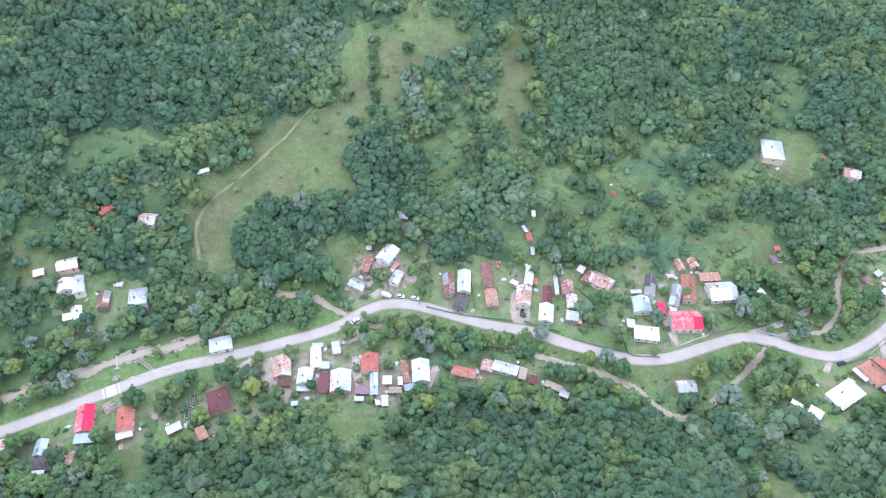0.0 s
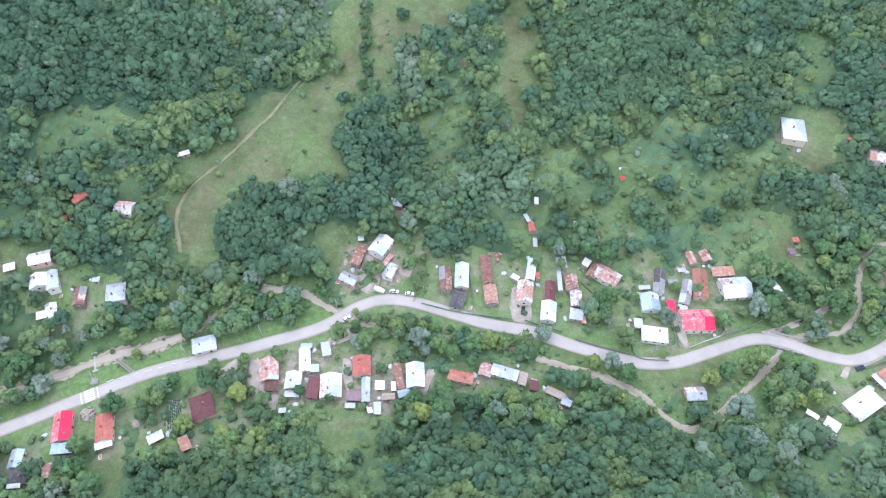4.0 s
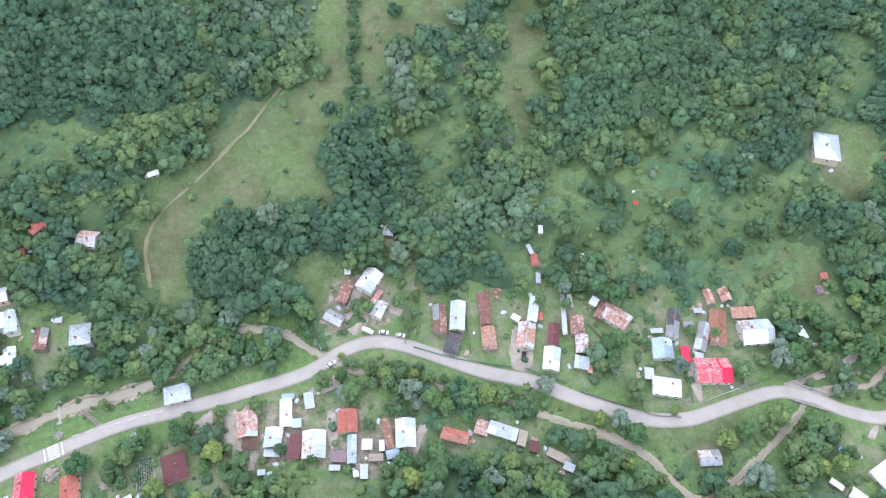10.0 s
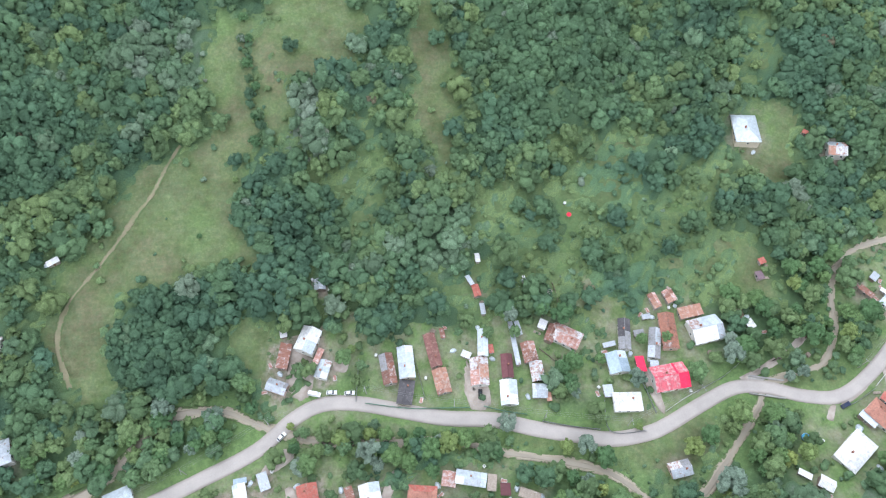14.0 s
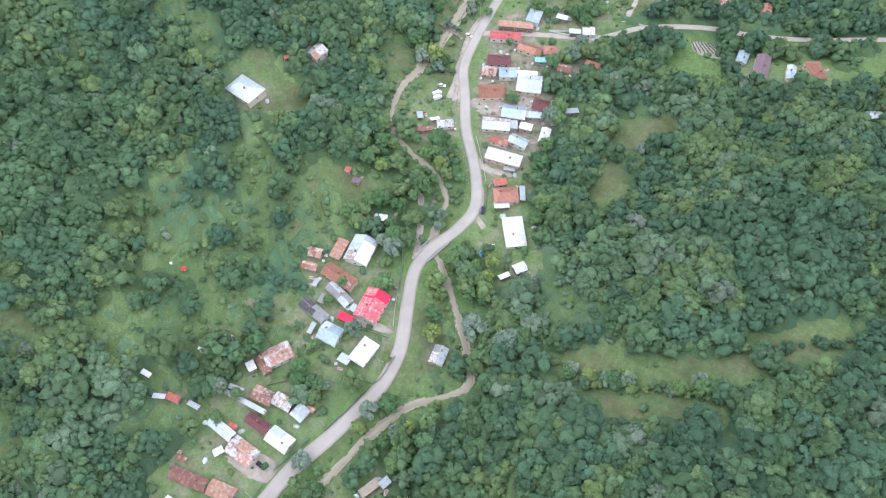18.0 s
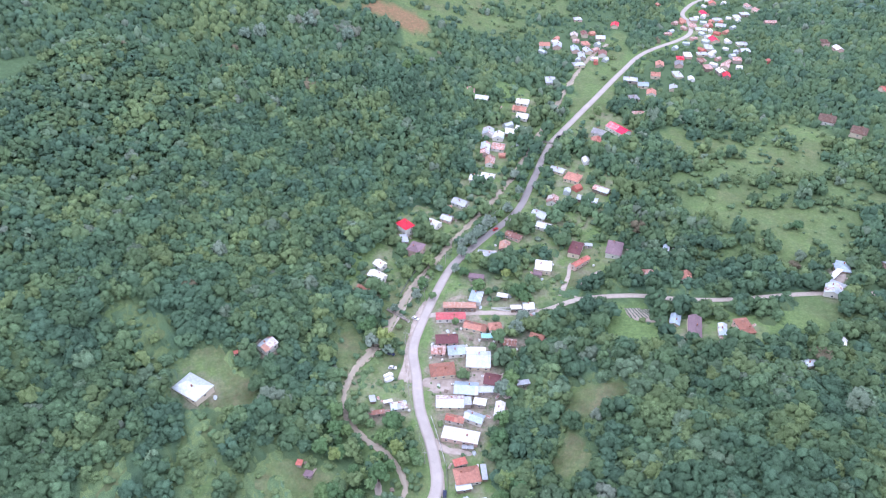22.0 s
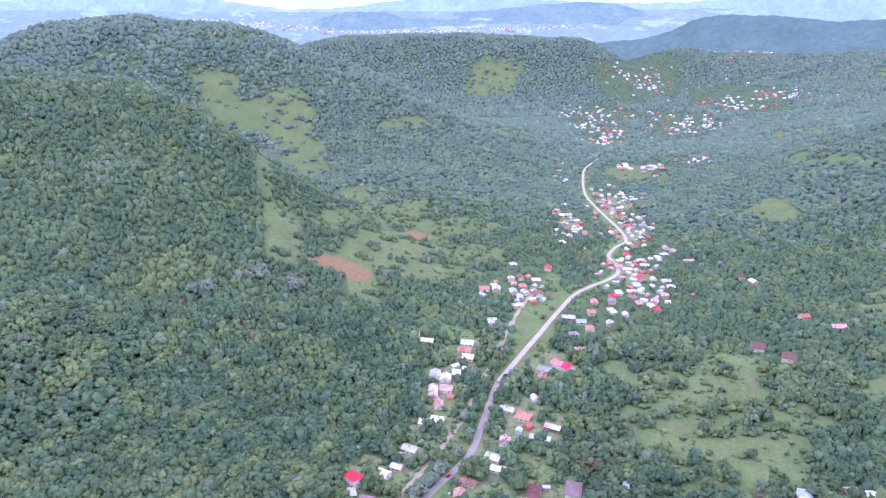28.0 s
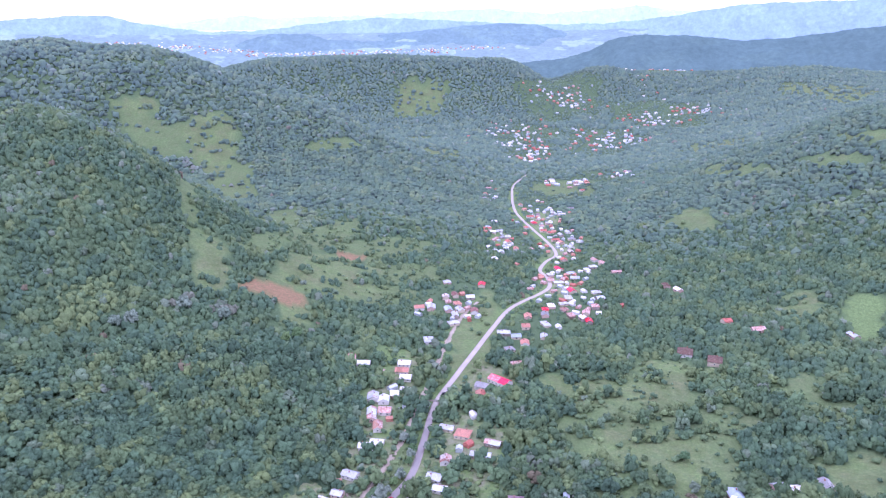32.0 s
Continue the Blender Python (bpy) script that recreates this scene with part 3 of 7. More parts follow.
def rod(bm, a, b, r0, r1=None, sides=6):
    """A tapered round bar from a to b."""
    a, b = Vector(a), Vector(b)
    turn = (b - a).to_track_quat("Z", "Y").to_matrix()
    rings = []
    for place, r in ((a, r0), (b, r0 if r1 is None else r1)):
        rings.append([bm.verts.new(place + turn @ Vector((r * math.cos(k * math.tau / sides), r * math.sin(k * math.tau / sides), 0))) for k in range(sides)])
    for k in range(sides):
        bm.faces.new((rings[0][k], rings[0][(k + 1) % sides], rings[1][(k + 1) % sides], rings[1][k]))
    bm.faces.new(rings[0][::-1])
    bm.faces.new(rings[1])


def slab(bm, corners, thick):
    """A sheet with thickness over three or four corners."""
    top = [bm.verts.new(c) for c in corners]
    low = [bm.verts.new((c[0], c[1], c[2] - thick)) for c in corners]
    bm.faces.new(top)
    bm.faces.new(low[::-1])
    for k in range(len(top)):
        j = (k + 1) % len(top)
        bm.faces.new((top[j], top[k], low[k], low[j]))


def at(x, y):
    return float(height(x, y))


def empty(name, x, y, yaw=0.0, z=None):
    ob = new(name)
    ob.matrix_basis = pose(x, y, at(x, y) if z is None else z, 0, 0, yaw)
    return ob


# ---- open ground and cover ----
def inside(group, x, y, rim=0.0, corners=2.0):
    """How far places lie inside a group of clearings with wandering edges: 1 inside, 0 outside."""
    x, y = (x + 2.0 * np.sin(y / 6.3 + 1) + 1.5 * np.sin(x / 3.7 + y / 4.9), y + 2.0 * np.sin(x / 5.9 + 2) + 1.5 * np.sin(y / 3.3 - x / 5.1))
    out = np.zeros(np.shape(x))
    for cx, cy, a, b, turn in group:
        c, s = math.cos(radians(turn)), math.sin(radians(turn))
        u, v = (x - cx) * c + (y - cy) * s, (y - cy) * c - (x - cx) * s
        wobble = 1 + 0.14 * np.sin(3 * np.arctan2(v, u) + cx) + 0.09 * np.sin(7 * np.arctan2(v, u) + cy)
        out = np.maximum(out, 1 - smooth((np.abs(u / (a + rim)) ** corners + np.abs(v / (b + rim)) ** corners) ** (1 / corners) * wobble ** (2 / corners), 0.82, 1.08))
    return out


HOUSE_SPOTS = []


def cover(x, y):
    """Open grass, dryness and bare earth at places."""
    meadow, scrub, field, yard, plough = (inside(g, x, y, 0.0, c) for g, c in ((MEADOWS, 2.0), (SCRUB, 2.0), (FIELDS, 4.0), (YARDS, 2.0), (PLOUGHED, 6.0)))
    road = gap_to(ROAD_LINE[(ROAD_LINE[:, 0] < 1600)], x, y)
    verge = 1 - smooth(road, 8, 16)
    stream = gap_to(STREAM_LINE, x, y)
    opened = np.maximum.reduce([meadow, 0.75 * scrub, field, yard, verge, plough, 0.8 * (1 - smooth(stream, 5, 12))])
    dry = np.clip(np.maximum(meadow * 1.0, scrub * 0.8) - 0.5 * yard, 0, 1) * np.where(x > 380, 0.6, 1.0)
    bare = np.maximum(0.52 * yard * (np.abs(y - np.interp(x, VALLEY_X, VALLEY_Y)) < 60), np.where(x > 380, 0.10, 0.14) * np.maximum(meadow, 0.6 * scrub * (x > 380)))
    return opened, dry, bare, plough


# ---- ground ----
def steps(*spans):
    return np.unique(np.concatenate([np.arange(a, b + 0.01, s) for a, b, s in spans]))


gx = steps((-4600, -900, 185), (-900, -300, 20), (-300, 420, 5), (420, 900, 8), (900, 1700, 16), (1700, 4900, 50))
gy = steps((-4600, -900, 185), (-900, -200, 25), (-200, 60, 8), (60, 380, 5), (380, 700, 8), (700, 1500, 20), (1500, 4600, 100))
GX, GY = np.meshgrid(gx, gy)
flat_x, flat_y = GX.ravel(), GY.ravel()
GZ = height(flat_x, flat_y)
rows_n, cols_n = GX.shape
corner = (np.arange(rows_n - 1)[:, None] * cols_n + np.arange(cols_n - 1)[None, :]).ravel()
ground_mesh = mesh_from("ground", np.stack([flat_x, flat_y, GZ], 1), np.stack([corner, corner + 1, corner + cols_n + 1, corner + cols_n], 1), LAND, True)
in_reach = (flat_x > -400) & (flat_x < 3200) & (np.abs(flat_y) < 2200)
grown = [np.where(flat_x > 1500, v, w) for v, w in ((0.5, 0.25), (0.9, 0.3), (0.0, 0.0), (0.0, 0.0))]
for target, source in zip(grown, cover(flat_x[in_reach], flat_y[in_reach])):
    target[in_reach] = source
for key, numbers in zip(("open", "dry", "bare", "tilled"), grown):
    values(ground_mesh, key, numbers)
tagged(new("ground", ground_mesh), "grassy valley floor with meadows and wooded hillsides", "ground", kind="structure")


# ---- roads and the stream ----
def ribbon(name, line, width, lift, material, level=None, ragged=0.0):
    """A strip along a line, resting on the ground."""
    d = np.gradient(line, axis=0)
    d /= np.linalg.norm(d, axis=1)[:, None]
    side = np.stack([-d[:, 1], d[:, 0]], 1)
    wide = width / 2 * np.ones(len(line))
    if ragged:
        k = np.arange(len(line))
        wide = wide * (1 + ragged * (0.6 * np.sin(k * 0.9 + 1) + 0.5 * np.sin(k * 0.37)))
    offsets = np.array([-1.0, -0.6, 0.0, 0.6, 1.0])
    verts, edge = [], []
    base = height(line[:, 0], line[:, 1])
    for u in offsets:
        p = line + side * (wide * u)[:, None]
        z = np.maximum(height(p[:, 0], p[:, 1]), base) if level is None else base + level
        verts.append(np.column_stack([p, z + lift]))
        edge.append(np.full(len(line), abs(u)))
    verts = np.array(verts)
    n, faces = len(line), []
    for r in range(len(offsets) - 1):
        a = np.arange(n - 1) + r * n
        faces.append(np.stack([a, a + 1, a + n + 1, a + n], 1))
    under = verts[[0, -1]].copy()
    under[:, :, 2] -= 0.6
    count = len(offsets) * n
    a = np.arange(n - 1)
    faces += [np.stack([a + count, a + 1 + count, a + 1, a], 1), np.stack([a + count - n, a + 1 + count - n, a + 1 + count + n, a + count + n], 1)]
    mesh = mesh_from(name, np.vstack([verts.reshape(-1, 3), under.reshape(-1, 3)]), np.vstack(faces), material)
    values(mesh, "edge", np.concatenate([np.concatenate(edge), np.ones(2 * n)]))
    return new(name, mesh)


road = tagged(ribbon("road", ROAD_LINE[ROAD_LINE[:, 0] < 1690], np.interp(ROAD_LINE[ROAD_LINE[:, 0] < 1690][:, 0], (60, 160, 420), (6.2, 5.6, 5.0)), 0.22, ASPHALT), "worn pale grey asphalt road winding through the village", "road", kind="structure")
along = np.array([v.co.x for v in road.data.vertices])
values(road.data, "fresh", 0.85 * smooth(along, 318, 350) * (1 - smooth(along, 455, 490)))
tagged(ribbon("gravel_lane", LANE_LINE, 3.6, 0.16, GRAVEL), "pale gravel side lane between gardens", "lane", kind="structure")
tagged(ribbon("meadow_track", TRACK_LINE, 2.0, 0.08, TRACK_DIRT, ragged=0.3), "trodden dirt track up the meadow", "track", kind="structure")
tagged(ribbon("stream_bed", STREAM_LINE, np.interp(STREAM_LINE[:, 0], (-110, -60, 40, 120, 165, 215, 240), (7.0, 4.4, 3.6, 4.2, 3.2, 3.2, 4.6)), 0.14, MUD, ragged=0.3), "bare gravel and mud bed of the stream", "stream bed", kind="structure")
tagged(ribbon("water", STREAM_LINE, np.interp(STREAM_LINE[:, 0], (-110, -60), (4.2, 1.7)), 0.2, WATER, ragged=0.35), "shallow muddy stream", "water", kind="structure")


# ---- houses ----
# sheets that old roofs are mended with
MENDED = {"rust": ("rust_pink", "rust_brown", "tin"), "rust_pink": ("rust", "rust_light", "tin_light"), "rust_light": ("rust_pink", "tin_light", "rust_orange"), "rust_brown": ("rust", "grey", "rust_pink"),
          "rust_orange": ("rust_pink", "rust"), "redbrown": ("rust", "maroon"), "tin": ("tin_light", "grey", "rust_light"), "tin_light": ("tin", "white", "rust_light"), "grey": ("tin", "darkgrey"),
          "magenta": ("tile_pink", "magenta"), "tile_rust": ("tile_orange", "rust"), "tile_orange": ("tile_red", "tile_rust"), "tin_blue": ("tin", "tin_light"), "white": ("tin_light", "white")}


def roof_parts(ob, kind, L, W, h, material, mixed=()):
    """Sloping sheets with their ridge over a house L by W with eaves at h. Returns the ridge's height."""
    over = 0.4
    a, b = L / 2 + over, W / 2 + over
    if kind == "shed":
        rise = 0.16 * W
        bm = bmesh.new()
        slab(bm, [(-a, -b, h), (a, -b, h), (a, b, h + rise), (-a, b, h + rise)], 0.1)
        part("roof_sheet", bm, material, ob)
        return h + rise
    rise = W * (0.27 if kind == "gable" else 0.25)
    inset = 0.0 if kind == "gable" else min(b * 0.9, a * 0.8)
    top = h + rise
    for s in (-1, 1):
        pieces = house_dice.choice((2, 3, 3)) if mixed and kind == "gable" and L > 5 else 1
        cuts = [-1] + sorted(house_dice.uniform(-0.75, 0.75) for k in range(pieces - 1)) + [1]
        for u, v in zip(cuts, cuts[1:]):
            bm = bmesh.new()
            lift = house_dice.uniform(0, 0.03) if pieces > 1 else 0
            corners = [(a * u * s, -b * s, h + lift), (a * v * s, -b * s, h + lift), ((a * v - inset * (v == 1)) * s, 0, top + lift), ((a * u + inset * (u == -1)) * s, 0, top + lift)]
            slab(bm, corners, 0.1)
            patched = house_dice.random() < (0.4 if pieces > 1 else 0.3 if kind == "hip" and s > 0 and "magenta" not in mixed else 0) or ("magenta" in mixed and kind == "hip" and s < 0)
            sheet = ROOFS["faded_red" if "magenta" in mixed else house_dice.choice(mixed)] if patched and mixed else material
            part("roof_slope" if pieces == 1 else "roof_sheet", bm, sheet, ob)
    if kind == "hip":
        for s in (-1, 1):
            bm = bmesh.new()
            slab(bm, [(a * s, -b * s, h), (a * s, b * s, h), ((a - inset) * s, 0, top)], 0.1)
            part("hip_slope", bm, material, ob)
    bm = bmesh.new()
    rod(bm, (-(a - inset), 0, top + 0.02), (a - inset, 0, top + 0.02), 0.11)
    part("ridge_cap", bm, material, ob)
    return top


house_dice = random.Random(11)


def house(x, y, yaw, L, W, h, kind, roof, far=False):
    """A house, barn or shed: walls, roof, openings and chimney. Length, width, height of the eaves."""
    L, W = max(L - 0.8, 1.6), max(W - 0.8, 1.3)
    h = h - 0.7 if far else h
    if far and roof == "white" and house_dice.random() < 0.6:
        roof = house_dice.choice(["rust_light", "tin", "tin_light", "tin_light", "tile_orange", "grey"])
    small = L * W < 28
    what = "shed" if small or kind == "shed" else ("barn" if roof.startswith("rust") and W < 6.5 else "house")
    wall_key = house_dice.choice(["boards", "block", "block"] if what != "house" else ["white", "cream", "cream", "pink", "block"] if far else ["white", "cream", "white", "pink"])
    ob = empty(what, x, y, yaw)
    HOUSE_SPOTS.append((x, y, 0.5 * math.hypot(L, W)))
    corners = [ob.matrix_basis @ Vector((sx * L / 2, sy * W / 2, 0)) for sx in (-1, 1) for sy in (-1, 1)]
    sink = min(min(at(c.x, c.y) for c in corners) - at(x, y), 0) - 0.4
    walls = bmesh.new()
    box(walls, -L / 2, L / 2, -W / 2, W / 2, sink, h - 0.12)
    top = roof_parts(ob, kind, L, W, h, ROOFS[roof], () if far else MENDED.get(roof, ()))
    if kind == "gable":
        for s in (-1, 1):
            tri = [walls.verts.new((s * L / 2, -W / 2, h - 0.12)), walls.verts.new((s * L / 2, W / 2, h - 0.12)), walls.verts.new((s * L / 2, 0, top - 0.2))]
            walls.faces.new(tri if s > 0 else tri[::-1])
    part("wall", walls, WALLS[wall_key], ob)
    if not far:
        count = max(1, int(L / 3.4))
        for s in (-1, 1):
            for k in range(count):
                u = -L / 2 + (k + 0.5) * L / count
                if s < 0 and k == count // 2:
                    part("door", boxed(u - 0.45, u + 0.45, s * W / 2 - 0.05, s * W / 2 + 0.05, 0, 2.0), DOOR, ob)
                elif not small or k == 0:
                    frame_ob = part("window", boxed(u - 0.62, u + 0.62, s * W / 2 - 0.06, s * W / 2 + 0.06, 0.9, 2.05), FRAME, ob)
                    part("pane", boxed(u - 0.5, u + 0.5, s * W / 2 - 0.09, s * W / 2 + 0.09, 1.02, 1.93), GLASS, frame_ob)
        if not small:
            for s in (-1, 1):
                frame_ob = part("window", boxed(s * L / 2 - 0.06, s * L / 2 + 0.06, -0.62, 0.62, 0.9, 2.05), FRAME, ob)
                part("pane", boxed(s * L / 2 - 0.09, s * L / 2 + 0.09, -0.5, 0.5, 1.02, 1.93), GLASS, frame_ob)
    if far:
        for s in (-1, 1):
            part("window", boxed(-0.7, 0.7, s * W / 2 - 0.06, s * W / 2 + 0.06, 0.9, 2.2), GLASS, ob)
    if what == "house":
        u, v = house_dice.uniform(-0.25, 0.25) * L, house_dice.choice((-0.12, 0.12)) * W
        part("chimney", boxed(u - 0.3, u + 0.3, v - 0.3, v + 0.3, top - 0.9, top + 0.7), BRICK, ob)
    wall_words = {"white": "whitewash", "cream": "cream render", "pink": "pinkish render", "block": "bare blocks", "boards": "grey boards"}[wall_key]
    shape = {"gable": "gabled", "hip": "hipped", "shed": "lean-to"}[kind]
    tagged(ob, "%s with %s %s roof over %s" % (what, shape, WORDS[roof], wall_words), what,
           "buildings of the village")
    return ob

house(-73.9, 169.3, 99, 10.7, 8.3, 2.6, "gable", "rust_pink")
house(-71.6, 161.7, 1, 6.1, 4.4, 2.2, "shed", "brown")
house(-58.9, 174.0, 98, 11.8, 5.0, 2.8, "gable", "white")
house(-59.1, 181.0, 1, 5.1, 2.0, 2.4, "shed", "tin_blue")
house(-50.2, 179.3, 104, 7.0, 3.9, 2.4, "shed", "tin")
house(-54.1, 170.0, 97, 3.8, 3.6, 2.2, "shed", "tin_blue")
house(-62.6, 164.0, 90, 8.1, 7.0, 2.8, "gable", "white")
house(-62.4, 158.2, 179, 6.3, 3.4, 2.2, "shed", "tin")
house(-53.6, 160.7, 85, 9.6, 5.2, 2.5, "shed", "maroon")
house(-46.2, 161.4, 94, 11.0, 9.3, 2.8, "gable", "tin_light")
house(-33.8, 170.7, 95, 9.5, 7.9, 2.8, "gable", "tile_red")
house(-31.2, 159.7, 94, 11.3, 3.7, 2.6, "gable", "tin_blue")
house(-36.1, 156.9, 179, 6.2, 4.7, 2.2, "shed", "mauve")
house(-25.4, 161.6, 1, 4.2, 4.1, 2.4, "shed", "white")
house(-17.5, 165.9, 103, 12.3, 3.2, 2.4, "shed", "rust")
house(-10.5, 165.9, 94, 11.6, 8.0, 2.9, "gable", "white")
house(-15.0, 158.1, 15, 5.4, 3.5, 2.2, "gable", "tin_blue")
house(-19.6, 161.3, 96, 4.3, 1.8, 2.2, "shed", "white")
house(8.8, 165.1, 167, 11.1, 5.0, 2.8, "hip", "tile_orange")
house(19.4, 168.2, 73, 5.8, 5.5, 2.5, "gable", "rust_pink")
house(27.6, 167.1, 162, 11.7, 5.4, 2.7, "gable", "tin_light")
house(35.1, 164.3, 75, 6.2, 3.5, 2.3, "shed", "beige")
house(39.6, 161.1, 81, 4.6, 3.9, 2.2, "shed", "maroon")
house(48.1, 157.7, 153, 8.1, 3.6, 2.0, "shed", "beige")
house(52.2, 153.3, 156, 4.2, 3.2, 2.2, "gable", "tin")
house(-28.9, 231.6, 62, 11.0, 8.4, 3.2, "gable", "white")
house(-39.2, 226.9, 75, 11.1, 4.8, 2.4, "shed", "rust")
house(-43.2, 215.3, 152, 8.6, 5.3, 2.6, "gable", "tin")
house(-24.2, 219.2, 68, 7.9, 5.5, 2.6, "gable", "tin_light")
house(-25.7, 224.4, 62, 8.1, 2.6, 2.2, "shed", "rust_pink")
house(-38.7, 235.7, 95, 3.0, 2.8, 2.0, "shed", "white")
house(2.0, 215.3, 93, 13.3, 5.8, 2.5, "gable", "rust_brown")
house(9.7, 216.6, 88, 13.9, 6.6, 2.8, "gable", "tin_light")
house(7.9, 204.5, 74, 10.3, 6.3, 2.6, "hip", "darkgrey")
house(21.2, 219.9, 95, 14.9, 5.0, 2.5, "gable", "redbrown")
house(22.9, 206.6, 95, 10.7, 6.1, 2.5, "gable", "rust_orange")
house(42.2, 219.6, 80, 12.0, 4.4, 2.6, "gable", "tin_light")
house(38.6, 207.9, 83, 11.9, 7.6, 2.7, "gable", "rust_light")
house(34.6, 216.1, 147, 4.0, 3.1, 2.0, "shed", "white")
house(50.2, 208.4, 83, 10.3, 4.8, 2.7, "gable", "maroon")
house(48.6, 197.3, 82, 10.4, 7.0, 2.8, "gable", "white")
house(55.1, 217.6, 89, 19.4, 1.8, 2.3, "shed", "tin")
house(58.0, 223.4, 94, 6.5, 1.8, 2.3, "shed", "tin")
house(60.5, 212.8, 91, 9.0, 6.0, 2.6, "gable", "rust")
house(61.8, 204.2, 88, 8.5, 5.5, 2.6, "gable", "rust_light")
house(61.0, 196.0, 169, 6.1, 5.9, 2.6, "gable", "tin_light")
house(71.1, 219.2, 59, 8.2, 4.0, 2.5, "gable", "rust")
house(68.4, 223.3, 58, 4.4, 3.5, 2.3, "shed", "white")
house(77.6, 216.6, 143, 11.5, 8.2, 2.9, "gable", "rust_light")
house(65.7, 241.4, 100, 4.8, 3.7, 2.2, "gable", "tin")
house(43.5, 241.6, 95, 5.7, 3.1, 2.3, "gable", "tile_red")
house(41.5, 246.5, 110, 5.1, 1.8, 2.1, "shed", "tin")
house(44.8, 233.6, 89, 5.2, 1.8, 2.1, "shed", "tin")
house(101.4, 214.0, 76, 13.9, 5.2, 2.8, "gable", "grey")
house(95.1, 202.3, 89, 9.2, 8.6, 2.8, "gable", "tin_blue")
house(104.3, 200.3, 87, 6.8, 3.8, 2.4, "shed", "magenta")
house(113.9, 192.8, 1, 14.4, 10.9, 3.2, "gable", "magenta")
house(109.3, 197.1, 80, 7.6, 3.7, 2.6, "shed", "tin")
house(112.7, 208.2, 70, 13.7, 5.1, 2.5, "gable", "tin")
house(120.0, 212.3, 81, 16.2, 6.9, 2.9, "gable", "tile_rust")
house(118.1, 226.2, 101, 7.2, 3.7, 2.3, "gable", "rust_orange")
house(125.0, 227.2, 103, 6.1, 4.8, 2.3, "gable", "rust_orange")
house(131.8, 219.3, 4, 10.4, 5.0, 2.4, "shed", "rust_orange")
house(135.5, 210.4, 5, 13.5, 11.2, 3.0, "gable", "tin_light")
house(94.3, 185.8, 172, 11.6, 7.8, 2.9, "hip", "white")
house(88.1, 191.5, 87, 5.1, 4.0, 2.3, "shed", "tin")
house(155.4, 210.1, 106, 4.2, 3.8, 1.8, "shed", "white")
house(167.0, 230.4, 96, 4.0, 3.5, 2.0, "shed", "mauve")
house(-183.2, 217.4, 18, 9.9, 7.0, 2.8, "gable", "white")
house(-181.9, 206.9, 112, 7.8, 7.7, 2.7, "gable", "white")
house(-176.1, 207.8, 111, 10.8, 5.5, 2.7, "gable", "tin_light")
house(-163.3, 201.7, 97, 9.8, 5.6, 2.6, "gable", "rust_brown")
house(-148.0, 204.5, 103, 10.0, 8.9, 3.0, "hip", "tin")
house(-157.7, 209.9, 1, 3.4, 2.7, 2.2, "shed", "tin")
house(-173.7, 193.8, 113, 9.4, 5.1, 2.8, "gable", "white")
house(-177.7, 192.3, 112, 4.4, 4.1, 2.4, "shed", "white")
house(-149.9, 243.3, 175, 8.6, 7.8, 2.8, "gable", "rust_light")
house(-176.7, 235.8, 108, 4.9, 3.7, 2.4, "gable", "tile_red")
house(-171.0, 248.4, 22, 5.8, 3.7, 2.4, "gable", "tile_red")
house(-104.6, 181.7, 16, 10.5, 7.7, 3.0, "hip", "tin_light")
house(-154.4, 142.8, 102, 12.9, 7.5, 3.2, "gable", "magenta")
house(-151.6, 134.0, 5, 8.8, 4.4, 2.6, "shed", "tin_blue")
house(-137.1, 142.6, 105, 11.9, 7.1, 2.9, "gable", "tile_red")
house(-135.6, 135.9, 20, 6.8, 3.3, 2.3, "shed", "white")
house(-99.1, 152.2, 112, 11.2, 9.4, 3.0, "hip", "maroon")
house(-102.4, 136.0, 122, 6.5, 4.1, 2.4, "shed", "rust_orange")
house(-115.3, 139.0, 31, 6.4, 4.0, 2.4, "gable", "white")
house(-168.5, 129.6, 95, 7.6, 5.1, 2.7, "gable", "tin_blue")
house(-165.1, 122.8, 6, 7.5, 6.4, 2.7, "hip", "darkgrey")
house(-165.5, 119.7, 6, 5.2, 3.7, 2.3, "shed", "white")
house(-154.6, 124.9, 106, 6.1, 3.5, 2.3, "shed", "rust_pink")
house(173.1, 152.5, 31, 15.7, 9.4, 3.0, "hip", "white")
house(190.9, 164.1, 120, 11.7, 8.6, 3.0, "hip", "tile_orange")
house(196.7, 169.5, 127, 6.3, 4.4, 2.5, "shed", "tile_red")
house(185.0, 163.7, 120, 7.2, 3.7, 2.5, "shed", "tin_light")
house(150.6, 147.6, 141, 5.1, 2.5, 2.2, "shed", "white")
house(156.2, 142.9, 140, 5.7, 4.8, 2.4, "gable", "white")
house(210.6, 173.8, 97, 17.5, 7.2, 3.2, "hip", "white")
house(219.1, 179.7, 95, 9.4, 4.4, 2.6, "gable", "tile_orange")
house(222.9, 171.0, 85, 9.5, 5.8, 2.9, "gable", "tin_blue")
house(231.2, 160.9, 9, 9.3, 4.9, 2.6, "gable", "white")
house(228.1, 185.4, 110, 14.0, 7.9, 2.6, "gable", "rust_light")
house(230.8, 178.9, 111, 7.2, 6.0, 2.5, "shed", "tin")
house(232.9, 171.4, 99, 6.4, 5.0, 2.5, "shed", "white")
house(238.7, 180.5, 105, 12.3, 8.5, 2.9, "gable", "tin_blue")
house(248.4, 169.7, 97, 8.4, 7.8, 2.9, "gable", "maroon")
